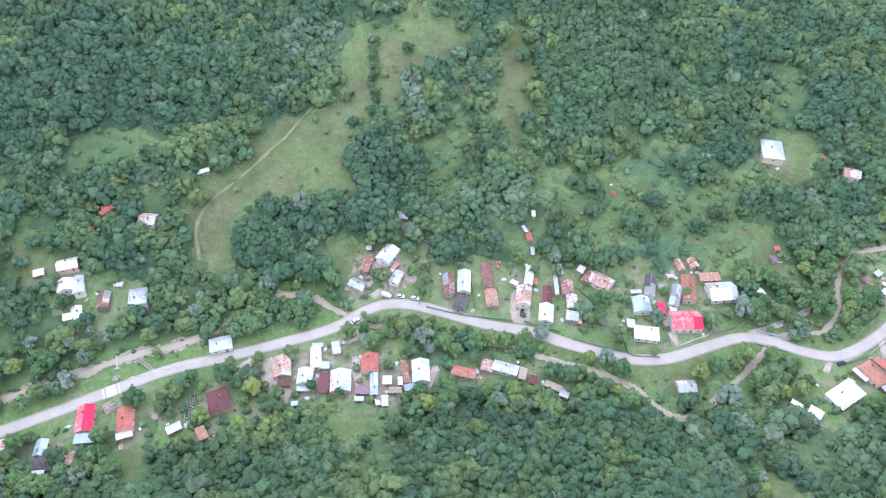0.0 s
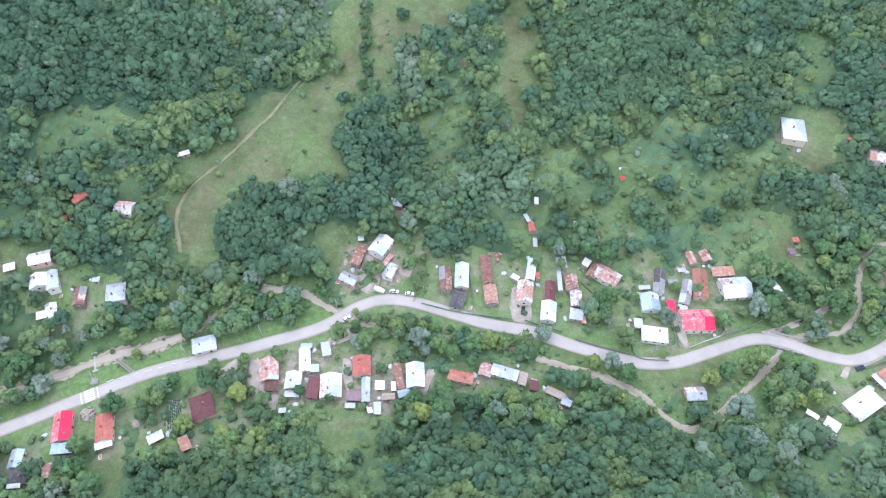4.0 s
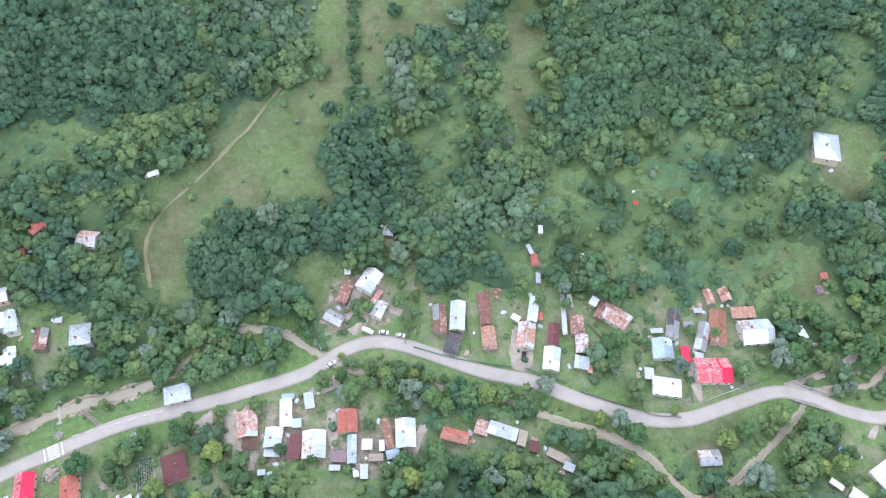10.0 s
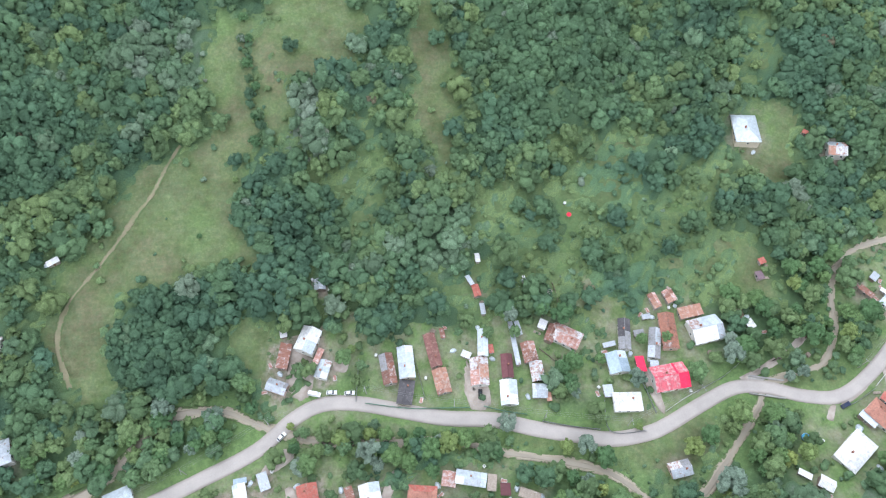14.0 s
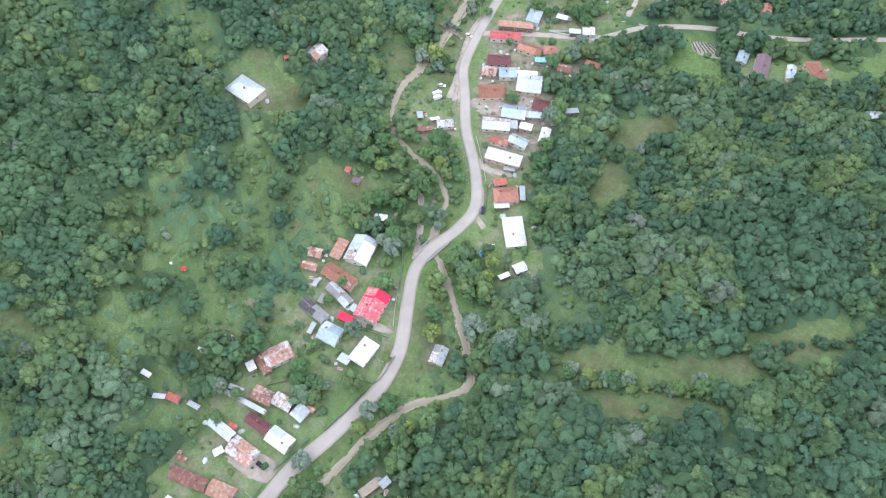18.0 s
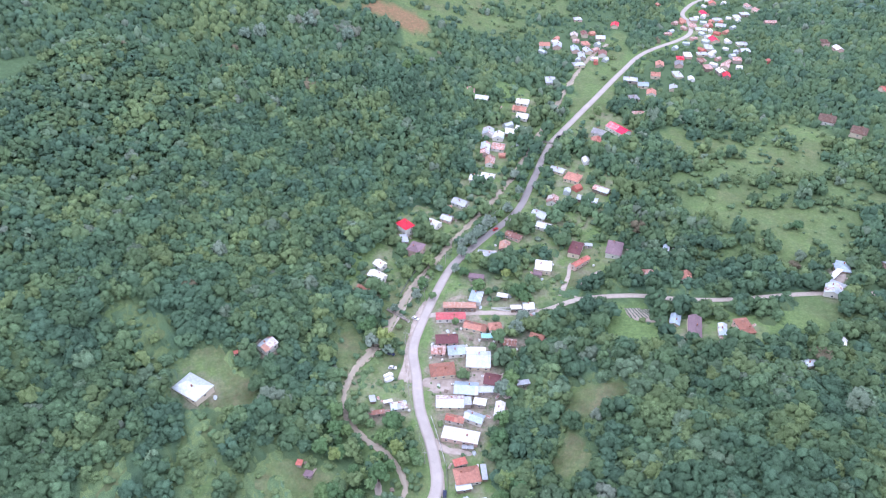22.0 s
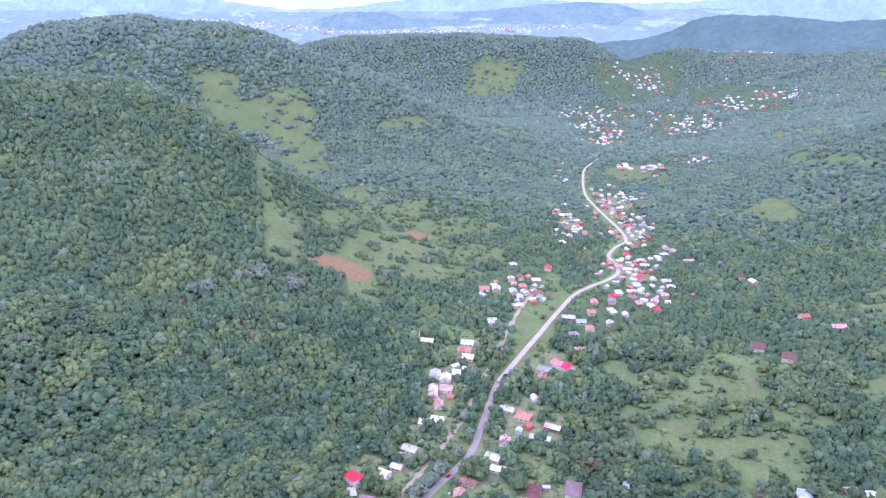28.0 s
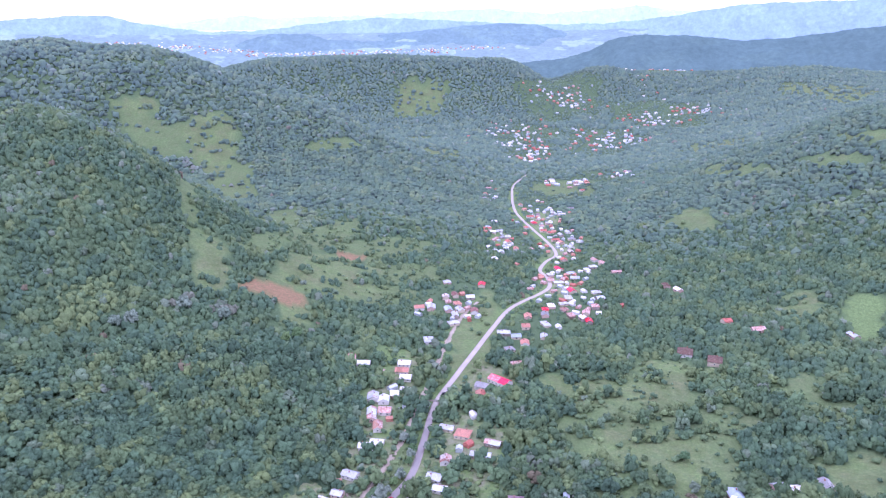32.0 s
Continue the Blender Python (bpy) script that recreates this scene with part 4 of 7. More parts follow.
house(241.7, 170.2, 112, 9.4, 4.9, 2.4, "shed", "tin_light")
house(246.4, 196.0, 118, 13.3, 9.2, 3.0, "hip", "tile_rust")
house(259.4, 180.7, 107, 12.9, 12.1, 3.0, "gable", "tin_light")
house(266.2, 184.5, 109, 10.8, 3.2, 2.6, "shed", "white")
house(268.2, 201.5, 113, 12.3, 7.3, 2.6, "gable", "maroon")
house(261.9, 193.8, 116, 9.5, 7.2, 2.8, "gable", "tin_blue")
house(259.0, 202.9, 107, 7.7, 6.8, 2.5, "gable", "rust_pink")
house(285.6, 205.4, 112, 16.8, 6.0, 2.9, "gable", "tile_pink")
house(282.6, 189.8, 92, 13.1, 6.1, 2.8, "gable", "tile_rust")
house(286.2, 179.5, 115, 7.5, 6.2, 2.7, "hip", "tile_orange")
house(295.7, 203.5, 109, 18.9, 5.9, 2.6, "shed", "rust_orange")
house(306.1, 196.9, 6, 10.0, 7.4, 3.0, "hip", "tin_blue")
house(305.1, 172.7, 113, 6.5, 4.4, 2.4, "shed", "white")
house(308.2, 166.3, 113, 6.7, 6.4, 2.6, "gable", "white")
house(284.3, 155.7, 91, 8.2, 6.9, 2.7, "hip", "tile_rust")
house(277.1, 168.5, 103, 7.3, 5.5, 2.5, "gable", "rust")
house(278.0, 181.5, 111, 6.7, 4.1, 2.2, "shed", "teal")
house(217.4, 208.4, 123, 8.3, 5.0, 2.4, "gable", "tin_light")
house(217.1, 222.3, 35, 4.4, 3.1, 2.1, "shed", "tin")
house(210.3, 216.0, 121, 6.7, 3.2, 2.2, "shed", "rust")
house(309.1, 77.2, 4, 17.7, 7.2, 2.8, "gable", "mauve")
house(316.0, 87.2, 179, 9.0, 5.6, 2.6, "gable", "tin_blue")
house(309.4, 63.7, 6, 9.8, 4.6, 2.6, "gable", "tin_blue")
house(299.9, 62.8, 10, 5.1, 4.6, 2.4, "shed", "rust")
house(315.4, 53.3, 29, 11.8, 7.8, 2.9, "hip", "tile_rust")
house(293.5, 24.6, 122, 8.5, 4.5, 2.6, "gable", "tin_light")
house(316.4, 7.9, 1, 7.2, 4.3, 2.6, "shed", "white")
house(363.1, 7.3, 170, 9.8, 9.1, 2.9, "gable", "tin_light")
house(370.6, 4.1, 69, 8.9, 4.2, 2.6, "shed", "tin")
house(382.3, 4.1, 152, 12.5, 3.4, 2.4, "shed", "white")
house(368.5, 151.3, 178, 13.5, 7.9, 3.6, "hip", "maroon")
house(355.6, 145.7, 149, 14.0, 4.0, 3.6, "gable", "tile_red")
house(374.8, 128.3, 1, 14.6, 9.9, 3.6, "hip", "mauve")
house(345.3, 166.5, 100, 10.3, 9.9, 3.8, "hip", "white")
house(339.2, 168.5, 13, 5.8, 5.3, 2.4, "shed", "mauve")
house(360.2, 84.2, 7, 7.8, 6.3, 2.6, "gable", "tile_orange")
house(357.1, 106.3, 105, 6.8, 5.8, 2.5, "gable", "rust_orange")
house(383.1, 98.1, 179, 9.0, 4.1, 2.5, "gable", "tin_blue")
house(352.0, 260.3, 61, 11.0, 8.3, 5.4, "hip", "crimson")
house(341.6, 256.9, 30, 8.6, 5.0, 2.6, "shed", "tin")
house(334.5, 245.8, 177, 10.0, 9.3, 5.2, "hip", "mauve")
house(312.0, 260.5, 68, 7.3, 6.1, 2.9, "gable", "white")
house(301.8, 257.7, 74, 10.7, 7.2, 2.9, "gable", "white")
house(286.9, 260.1, 88, 9.3, 6.2, 2.8, "hip", "tile_rust")
house(364.2, 245.9, 74, 10.0, 8.8, 2.8, "gable", "white")
house(374.1, 239.2, 80, 8.1, 6.5, 2.5, "gable", "tin")
house(393.8, 236.6, 75, 11.1, 7.6, 2.8, "gable", "tin")
house(427.0, 236.1, 93, 8.8, 8.2, 2.5, "gable", "white")
house(432.0, 228.4, 90, 9.8, 8.7, 2.5, "gable", "white")
house(491.6, 246.7, 12, 11.0, 9.1, 2.6, "gable", "tin")
house(489.7, 237.7, 11, 9.9, 9.2, 2.7, "gable", "white")
house(499.9, 231.2, 13, 10.0, 7.3, 2.4, "shed", "white")
house(467.5, 241.6, 14, 18.3, 7.4, 2.7, "gable", "rust_pink")
house(475.0, 233.0, 93, 10.3, 10.1, 2.6, "gable", "rust_light")
house(453.0, 233.3, 13, 12.2, 7.3, 2.6, "gable", "rust_orange")
house(548.3, 281.0, 15, 9.8, 9.0, 2.5, "gable", "rust_orange")
house(542.8, 268.1, 92, 12.2, 8.3, 2.4, "gable", "white")
house(551.7, 234.1, 91, 11.1, 9.5, 2.6, "gable", "white")
house(538.7, 233.4, 92, 11.8, 9.1, 2.6, "gable", "tile_orange")
house(528.3, 228.0, 91, 10.2, 9.8, 2.5, "gable", "white")
house(457.4, 182.5, 77, 10.9, 7.0, 2.5, "gable", "tin")
house(450.9, 170.0, 81, 11.6, 10.9, 2.8, "hip", "tile_orange")
house(441.6, 147.7, 75, 11.9, 7.0, 2.6, "gable", "rust_pink")
house(426.6, 154.8, 86, 14.6, 6.4, 2.6, "gable", "tin")
house(418.2, 177.5, 5, 8.9, 8.0, 2.6, "gable", "rust_pink")
house(398.2, 181.5, 75, 10.6, 8.3, 2.8, "gable", "tin")
house(387.2, 176.4, 81, 9.4, 6.9, 2.6, "gable", "tin_light")
house(370.5, 192.1, 76, 11.0, 6.0, 2.5, "gable", "redbrown")
house(357.8, 194.6, 11, 8.8, 7.0, 2.6, "gable", "rust_orange")
house(346.6, 202.8, 103, 11.8, 6.8, 2.6, "gable", "tin")
house(323.5, 202.4, 99, 9.3, 5.3, 2.4, "shed", "mauve")
house(530.8, 149.9, 54, 19.5, 10.3, 3.4, "gable", "magenta")
house(522.0, 163.7, 75, 10.7, 9.4, 2.7, "gable", "grey")
house(508.5, 163.6, 3, 8.9, 8.4, 2.5, "gable", "tile_orange")
house(601.2, 221.7, 17, 13.2, 9.3, 2.8, "hip", "tin")
house(587.4, -4.3, 169, 14.5, 12.8, 3.2, "hip", "brown")
house(567.9, -24.6, 166, 14.0, 11.7, 3.2, "hip", "brown")
house(182.8, 299.5, 79, 16.2, 11.8, 3.0, "hip", "tin_light")
house(221.9, 283.3, 166, 8.9, 7.9, 3.0, "gable", "rust_light")
house(106.2, 157.4, 4, 8.3, 6.1, 2.4, "gable", "tin")
house(-21.7, 254.1, 90, 5.3, 4.9, 2.2, "gable", "tin")
house(39.4, 281.3, 91, 4.0, 2.6, 2.0, "shed", "tin")
house(46.5, 255.6, 87, 4.4, 1.8, 2.0, "shed", "white")
house(-128.4, 276.6, 27, 5.2, 2.7, 2.0, "shed", "white")
house(-171.4, 246.9, 49, 7.2, 3.9, 2.3, "gable", "tile_red")
house(170.1, 236.6, 11, 3.2, 2.8, 2.0, "shed", "tile_red")
house(26.3, 226.3, 92, 4.6, 1.8, 2.0, "shed", "rust")
house(45.2, 216.8, 90, 3.9, 1.8, 2.0, "shed", "tile_red")
house(64.1, 193.6, 87, 4.6, 1.8, 2.2, "shed", "rust_orange")
house(152.9, 215.3, 89, 4.4, 2.6, 2.0, "shed", "brown")
house(-65.4, 150.7, 5, 3.1, 2.2, 2.0, "shed", "tin")
house(-25.8, 151.1, 94, 5.5, 3.0, 2.1, "shed", "tin")
house(-21.6, 156.6, 3, 5.7, 2.9, 2.2, "gable", "beige")
house(-37.3, 152.6, 1, 4.4, 2.2, 2.0, "shed", "tin")
house(-28.8, 150.2, 107, 2.0, 1.8, 2.0, "shed", "white")
house(112.8, 220.1, 1, 3.9, 2.2, 2.0, "shed", "tin")
house(107.8, 213.8, 1, 4.4, 2.7, 2.1, "shed", "grey")
house(94.1, 210.9, 4, 5.4, 1.8, 2.0, "shed", "tin")
house(-195.7, 212.5, 21, 5.1, 4.0, 1.8, "shed", "white")
house(-185.5, 129.1, 114, 7.4, 4.7, 2.8, "gable", "rust_pink")
house(210.7, 293.6, 134, 3.5, 2.9, 2.0, "shed", "tile_red")
house(218.3, 214.5, 127, 4.5, 1.8, 2.0, "shed", "white")
house(206.3, 168.9, 107, 5.5, 2.5, 1.6, "shed", "tin")
house(195.1, 157.5, 25, 8.2, 2.6, 2.3, "shed", "tin")
house(251.2, 154.5, 122, 7.1, 3.6, 2.4, "shed", "tin")
house(339.8, 197.9, 87, 5.8, 4.1, 2.0, "shed", "white")
house(312.6, 182.9, 96, 6.5, 4.3, 2.2, "shed", "white")
house(385.8, 242.2, 19, 5.5, 4.6, 2.2, "shed", "rust_orange")
house(375.7, 144.5, 102, 4.9, 3.6, 2.2, "shed", "tin")
house(693, 116, 10, 8.9, 7.3, 2.8, "hip", "crimson", far=True)
house(672, 133, 7, 10.4, 7.9, 2.8, "gable", "white", far=True)
house(677, 116, 9, 10.3, 7.9, 3.6, "gable", "white", far=True)
house(653, 115, 24, 12.8, 7.4, 3.1, "hip", "tin", far=True)
house(644, 134, 100, 8.5, 8.9, 3.8, "gable", "tile_orange", far=True)
house(703, 110, 13, 11.1, 7.8, 3.5, "hip", "white", far=True)
house(712, 97, 113, 10.2, 7.0, 2.9, "hip", "tin", far=True)
house(694, 96, 24, 11.3, 7.5, 3.0, "hip", "rust", far=True)
house(731, 92, 11, 12.2, 8.2, 3.2, "hip", "tin", far=True)
house(756, 88, 22, 11.9, 8.7, 3.2, "gable", "magenta", far=True)
house(677, 90, 20, 10.7, 7.1, 3.7, "hip", "rust_pink", far=True)
house(686, 75, -7, 9.7, 8.0, 2.9, "gable", "rust_pink", far=True)
house(702, 65, 6, 9.3, 8.4, 3.8, "hip", "rust_pink", far=True)
house(727, 59, 115, 9.4, 8.7, 3.4, "gable", "white", far=True)
house(751, 61, 108, 11.2, 8.9, 2.8, "hip", "tin", far=True)
house(664, 73, 6, 10.2, 7.0, 3.7, "gable", "crimson", far=True)
house(671, 78, 30, 9.1, 7.5, 3.9, "gable", "white", far=True)
house(789, 102, 99, 11.7, 7.3, 2.8, "hip", "white", far=True)
house(797, 111, 10, 11.6, 7.6, 3.5, "hip", "rust_pink", far=True)
house(811, 83, 89, 10.9, 8.0, 2.9, "gable", "tin", far=True)
house(836, 87, 102, 10.7, 8.0, 2.7, "hip", "tin", far=True)
house(853, 67, 16, 10.9, 7.3, 3.2, "hip", "white", far=True)
house(855, 102, 28, 12.6, 7.7, 3.3, "gable", "magenta", far=True)
house(822, 112, 20, 8.9, 8.0, 3.6, "hip", "tin", far=True)
house(627, 154, 96, 12.8, 8.7, 3.7, "hip", "tin", far=True)
house(620, 142, 103, 9.6, 7.9, 3.4, "gable", "tin_blue", far=True)
house(592, 146, 27, 9.9, 8.2, 3.2, "hip", "grey", far=True)
house(563, 139, 111, 10.3, 8.4, 3.3, "gable", "rust_pink", far=True)
house(605, 133, 7, 10.3, 8.3, 3.8, "gable", "tile_orange", far=True)
house(623, 116, 4, 9.6, 7.1, 3.0, "gable", "tin", far=True)
house(675, 245, 108, 10.9, 8.9, 3.5, "gable", "tile_orange", far=True)
house(679, 233, 11, 12.5, 9.0, 3.8, "gable", "tin", far=True)
house(711, 223, 12, 8.7, 8.1, 3.8, "gable", "white", far=True)
house(720, 214, 21, 10.9, 6.8, 3.7, "gable", "redbrown", far=True)
house(717, 197, 106, 9.6, 8.3, 3.5, "gable", "white", far=True)
house(696, 208, 29, 9.9, 7.6, 3.6, "hip", "tile_orange", far=True)
house(680, 203, 34, 10.8, 7.2, 3.4, "gable", "tin", far=True)
house(665, 206, 17, 12.8, 6.8, 3.5, "gable", "tin", far=True)
house(645, 205, 120, 11.0, 8.3, 3.4, "hip", "tin", far=True)
house(679, 188, 9, 11.0, 8.3, 3.4, "gable", "redbrown", far=True)
house(678, 215, 21, 12.0, 7.9, 3.7, "gable", "tin_blue", far=True)
house(761, 189, 1, 11.4, 8.2, 3.6, "gable", "crimson", far=True)
house(761, 229, 115, 8.9, 8.7, 2.9, "hip", "tin", far=True)
house(908, 95, 13, 9.0, 8.8, 3.2, "gable", "tile_red", far=True)
house(954, 85, 13, 11.5, 7.2, 3.6, "gable", "white", far=True)
house(981, 84, 26, 8.6, 8.6, 3.4, "gable", "tin", far=True)
house(1009, 98, 20, 9.8, 8.8, 2.9, "gable", "tile_orange", far=True)
house(1027, 82, 106, 11.3, 8.8, 3.4, "hip", "white", far=True)
house(1022, 106, 112, 12.5, 7.2, 3.6, "gable", "tile_red", far=True)
house(1012, 71, 31, 10.5, 8.2, 3.5, "hip", "tin", far=True)
house(1069, 114, 36, 11.1, 8.3, 3.2, "hip", "tile_red", far=True)
house(1053, 98, 17, 12.7, 7.2, 3.7, "gable", "tin", far=True)
house(1070, 87, 21, 12.9, 7.3, 3.4, "gable", "tin", far=True)
house(1079, 125, 105, 10.7, 8.6, 3.3, "gable", "tile_red", far=True)
house(1131, 141, 22, 12.1, 8.6, 3.4, "hip", "crimson", far=True)
house(1113, 128, 20, 9.4, 7.9, 2.7, "hip", "rust_pink", far=True)
house(1130, 117, 102, 11.5, 7.5, 3.7, "gable", "tin", far=True)
house(1174, 149, 104, 12.8, 7.9, 3.7, "gable", "tile_red", far=True)
house(1190, 136, 8, 11.9, 6.9, 3.3, "gable", "mauve", far=True)
house(1203, 111, 1, 11.5, 8.5, 3.4, "hip", "tin", far=True)
house(1187, 98, 104, 9.5, 7.2, 3.5, "hip", "tin", far=True)
house(1228, 81, 107, 12.5, 7.3, 3.1, "gable", "white", far=True)
house(1193, 82, -0, 10.6, 7.7, 3.8, "hip", "white", far=True)
house(1235, 162, 119, 8.7, 8.9, 2.7, "gable", "white", far=True)
house(1223, 151, 23, 10.5, 8.3, 2.9, "hip", "tin", far=True)
house(1268, 170, 11, 10.3, 8.2, 3.2, "gable", "white", far=True)
house(1310, 140, 5, 9.6, 7.3, 3.0, "hip", "white", far=True)
house(1097, 152, 23, 9.9, 7.4, 3.8, "hip", "tile_red", far=True)
house(905, 55, 25, 11.7, 7.4, 3.0, "gable", "rust_pink", far=True)
house(884, 46, 28, 11.2, 8.4, 3.7, "gable", "rust_pink", far=True)
house(839, 33, 107, 12.8, 7.0, 3.3, "gable", "rust_pink", far=True)
house(866, 59, 113, 10.4, 8.2, 3.9, "hip", "tin", far=True)
house(1048, 210, 102, 12.8, 7.7, 3.4, "gable", "tile_red", far=True)
house(1119, 205, 106, 9.4, 8.0, 3.7, "hip", "white", far=True)
house(1034, 200, 97, 9.3, 8.7, 3.6, "gable", "white", far=True)
house(1055, 192, 110, 9.9, 7.1, 2.7, "gable", "white", far=True)
house(1017, 185, 112, 8.8, 8.9, 2.9, "hip", "white", far=True)
house(1027, 177, 10, 12.4, 8.5, 3.3, "hip", "tin", far=True)
house(995, 174, 20, 12.9, 7.9, 3.4, "gable", "tile_red", far=True)
house(944, 197, 18, 11.8, 8.2, 3.1, "hip", "white", far=True)
house(928, 188, 11, 9.7, 7.6, 2.9, "gable", "tin", far=True)
house(924, 179, 11, 9.4, 8.4, 3.9, "gable", "white", far=True)
house(960, 161, 8, 12.5, 7.3, 3.4, "gable", "white", far=True)
house(885, 185, 25, 10.1, 8.1, 3.0, "hip", "white", far=True)
house(1482, 246, 98, 11.4, 6.9, 2.8, "gable", "white", far=True)
house(1408, 243, 111, 12.0, 7.6, 2.9, "gable", "rust_pink", far=True)
house(1350, 243, 110, 8.7, 7.2, 3.2, "hip", "white", far=True)
house(1305, 241, 106, 9.7, 8.4, 3.3, "hip", "white", far=True)
house(1495, 126, 93, 10.3, 8.1, 3.8, "hip", "white", far=True)
house(1539, 116, 109, 12.8, 6.9, 3.1, "gable", "white", far=True)
house(1487, 107, 89, 12.1, 8.3, 3.7, "hip", "tin", far=True)
house(1425, 78, 101, 11.3, 7.5, 2.9, "hip", "rust_pink", far=True)
house(1446, 65, 105, 12.1, 6.9, 3.6, "gable", "white", far=True)
house(1518, 47, 116, 11.2, 6.9, 3.1, "gable", "white", far=True)
house(1372, 56, 113, 9.4, 6.8, 2.8, "gable", "tile_red", far=True)
house(1572, 9, 14, 11.0, 8.8, 3.5, "hip", "tile_red", far=True)
house(1516, -23, 15, 9.0, 7.9, 3.7, "gable", "white", far=True)
house(1539, -49, 112, 11.9, 7.6, 3.1, "hip", "white", far=True)
house(1505, -13, 23, 10.9, 7.2, 2.8, "gable", "tin", far=True)
house(766, -14, 15, 11.2, 7.0, 3.8, "hip", "brown", far=True)
house(753, -25, 22, 10.3, 7.7, 3.6, "gable", "white", far=True)
house(660, -54, 115, 9.0, 7.5, 3.6, "gable", "tile_red", far=True)
house(628, -73, 106, 12.7, 9.0, 3.7, "gable", "rust_pink", far=True)
house(661, -54, 30, 10.8, 7.6, 2.9, "hip", "tile_red", far=True)
house(617, -148, 16, 10.8, 7.1, 3.0, "gable", "tin", far=True)
house(2619, -423, 15, 12.1, 7.6, 3.0, "gable", "white", far=True)
house(397, -26, 105, 8.8, 9.0, 3.3, "gable", "tin", far=True)
house(393, -33, 110, 8.5, 8.5, 3.9, "gable", "white", far=True)
house(392, 0, 7, 10.8, 8.8, 2.7, "hip", "tin_blue", far=True)
house(400, -53, 4, 11.4, 6.9, 3.1, "gable", "white", far=True)

# trodden earth round the houses of the near village
trodden = np.array(grown[2])
for hx, hy, r in HOUSE_SPOTS:
    if hx < 440 and r > 2.5:
        near = np.flatnonzero((np.abs(flat_x - hx) < 22) & (np.abs(flat_y - hy) < 22))
        trodden[near] = np.maximum(trodden[near], (1.0 if (200 < hx < 312 and hy > 150) or (-85 < hx < 0 and hy < 185) or (-48 < hx < -15 and hy > 205) else 0.6) * (1 - smooth(np.hypot(flat_x[near] - hx, flat_y[near] - hy), r, r + 6.5)))
ground_mesh.attributes["bare"].data.foreach_set("value", trodden.astype(np.float32))

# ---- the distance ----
def painted_haze(name, colour, glow, fields=0.0):
    """Far hills as a plain backdrop: haze is put into their blue colour and glow."""
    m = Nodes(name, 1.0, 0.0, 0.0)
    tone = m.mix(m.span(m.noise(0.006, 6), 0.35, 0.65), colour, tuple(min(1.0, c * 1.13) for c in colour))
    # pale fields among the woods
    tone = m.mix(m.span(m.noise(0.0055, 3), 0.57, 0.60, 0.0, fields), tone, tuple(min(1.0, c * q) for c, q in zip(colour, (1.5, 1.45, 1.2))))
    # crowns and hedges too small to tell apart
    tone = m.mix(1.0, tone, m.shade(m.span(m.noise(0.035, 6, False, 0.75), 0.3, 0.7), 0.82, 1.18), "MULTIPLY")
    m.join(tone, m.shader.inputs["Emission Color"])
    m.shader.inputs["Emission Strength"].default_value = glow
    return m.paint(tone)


# paler colour and stronger glow with distance, painted in place of haze
FAR_WOOD = painted_haze("far_wood_haze", (0.084, 0.142, 0.142), 0.23, 0.12)
FAR_DARK = painted_haze("far_hill_haze", (0.130, 0.208, 0.222), 0.30, 0.3)
FAR_PLAIN = painted_haze("far_basin_haze", (0.160, 0.235, 0.240), 0.34, 0.9)
FAR_MID = painted_haze("farther_hill_haze", (0.198, 0.297, 0.370), 0.52, 0.3)
FAR_PALE = painted_haze("farthest_hill_haze", (0.295, 0.405, 0.47), 0.72)


def far_range(radius, depth, foot, crest, material, label, relief=0.25):
    """A range of hills round the east. Crest: bearings with the height of the skyline, in degrees over the eye, rising from the foot's."""
    bearing = np.arange(crest[0][0], crest[-1][0], 0.2)
    rise = np.interp(bearing, *zip(*crest))
    rise = np.convolve(np.pad(rise, 6, mode="edge"), np.hanning(15)[1:-1] / np.hanning(15).sum(), "valid")
    rise = rise + 0.03 * np.sin(bearing * 2.3 + radius) + 0.02 * np.sin(bearing * 6.7 + 1) + 0.012 * np.sin(bearing * 17.0)
    rows = []
    for u in np.linspace(0, 1, 16):
        r = radius - depth * (1 - u)
        spur = relief * u * (1 - u) * (np.sin(bearing * 1.7 + 5 * u + radius) + 0.6 * np.sin(bearing * 4.1 - 7 * u) + 0.3 * np.sin(bearing * 9.7 + 11 * u))
        angle = foot + (rise - foot) * u ** 0.9 + spur
        rows.append(np.stack([13 + r * np.sin(np.radians(bearing)), 111 + r * np.cos(np.radians(bearing)), 270 + r * np.tan(np.radians(angle))], 1))
    n = len(bearing)
    a = np.arange(n - 1)
    faces = np.vstack([np.stack([a + k * n, a + k * n + 1, a + (k + 1) * n + 1, a + (k + 1) * n], 1) for k in range(len(rows) - 1)])
    tagged(new("backdrop", mesh_from("backdrop", np.vstack(rows), faces, material, True)), label, "hills", kind="structure")


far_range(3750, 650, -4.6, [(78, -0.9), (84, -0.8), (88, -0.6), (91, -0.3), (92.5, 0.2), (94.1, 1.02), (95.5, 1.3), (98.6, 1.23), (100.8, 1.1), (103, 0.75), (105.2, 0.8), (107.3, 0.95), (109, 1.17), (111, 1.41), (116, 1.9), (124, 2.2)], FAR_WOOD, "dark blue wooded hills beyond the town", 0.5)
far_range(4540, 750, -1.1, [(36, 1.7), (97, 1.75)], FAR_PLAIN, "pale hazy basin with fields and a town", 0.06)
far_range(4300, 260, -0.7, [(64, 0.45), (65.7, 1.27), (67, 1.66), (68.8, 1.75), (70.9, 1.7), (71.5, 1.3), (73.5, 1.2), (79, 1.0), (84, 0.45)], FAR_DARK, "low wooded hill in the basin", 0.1)
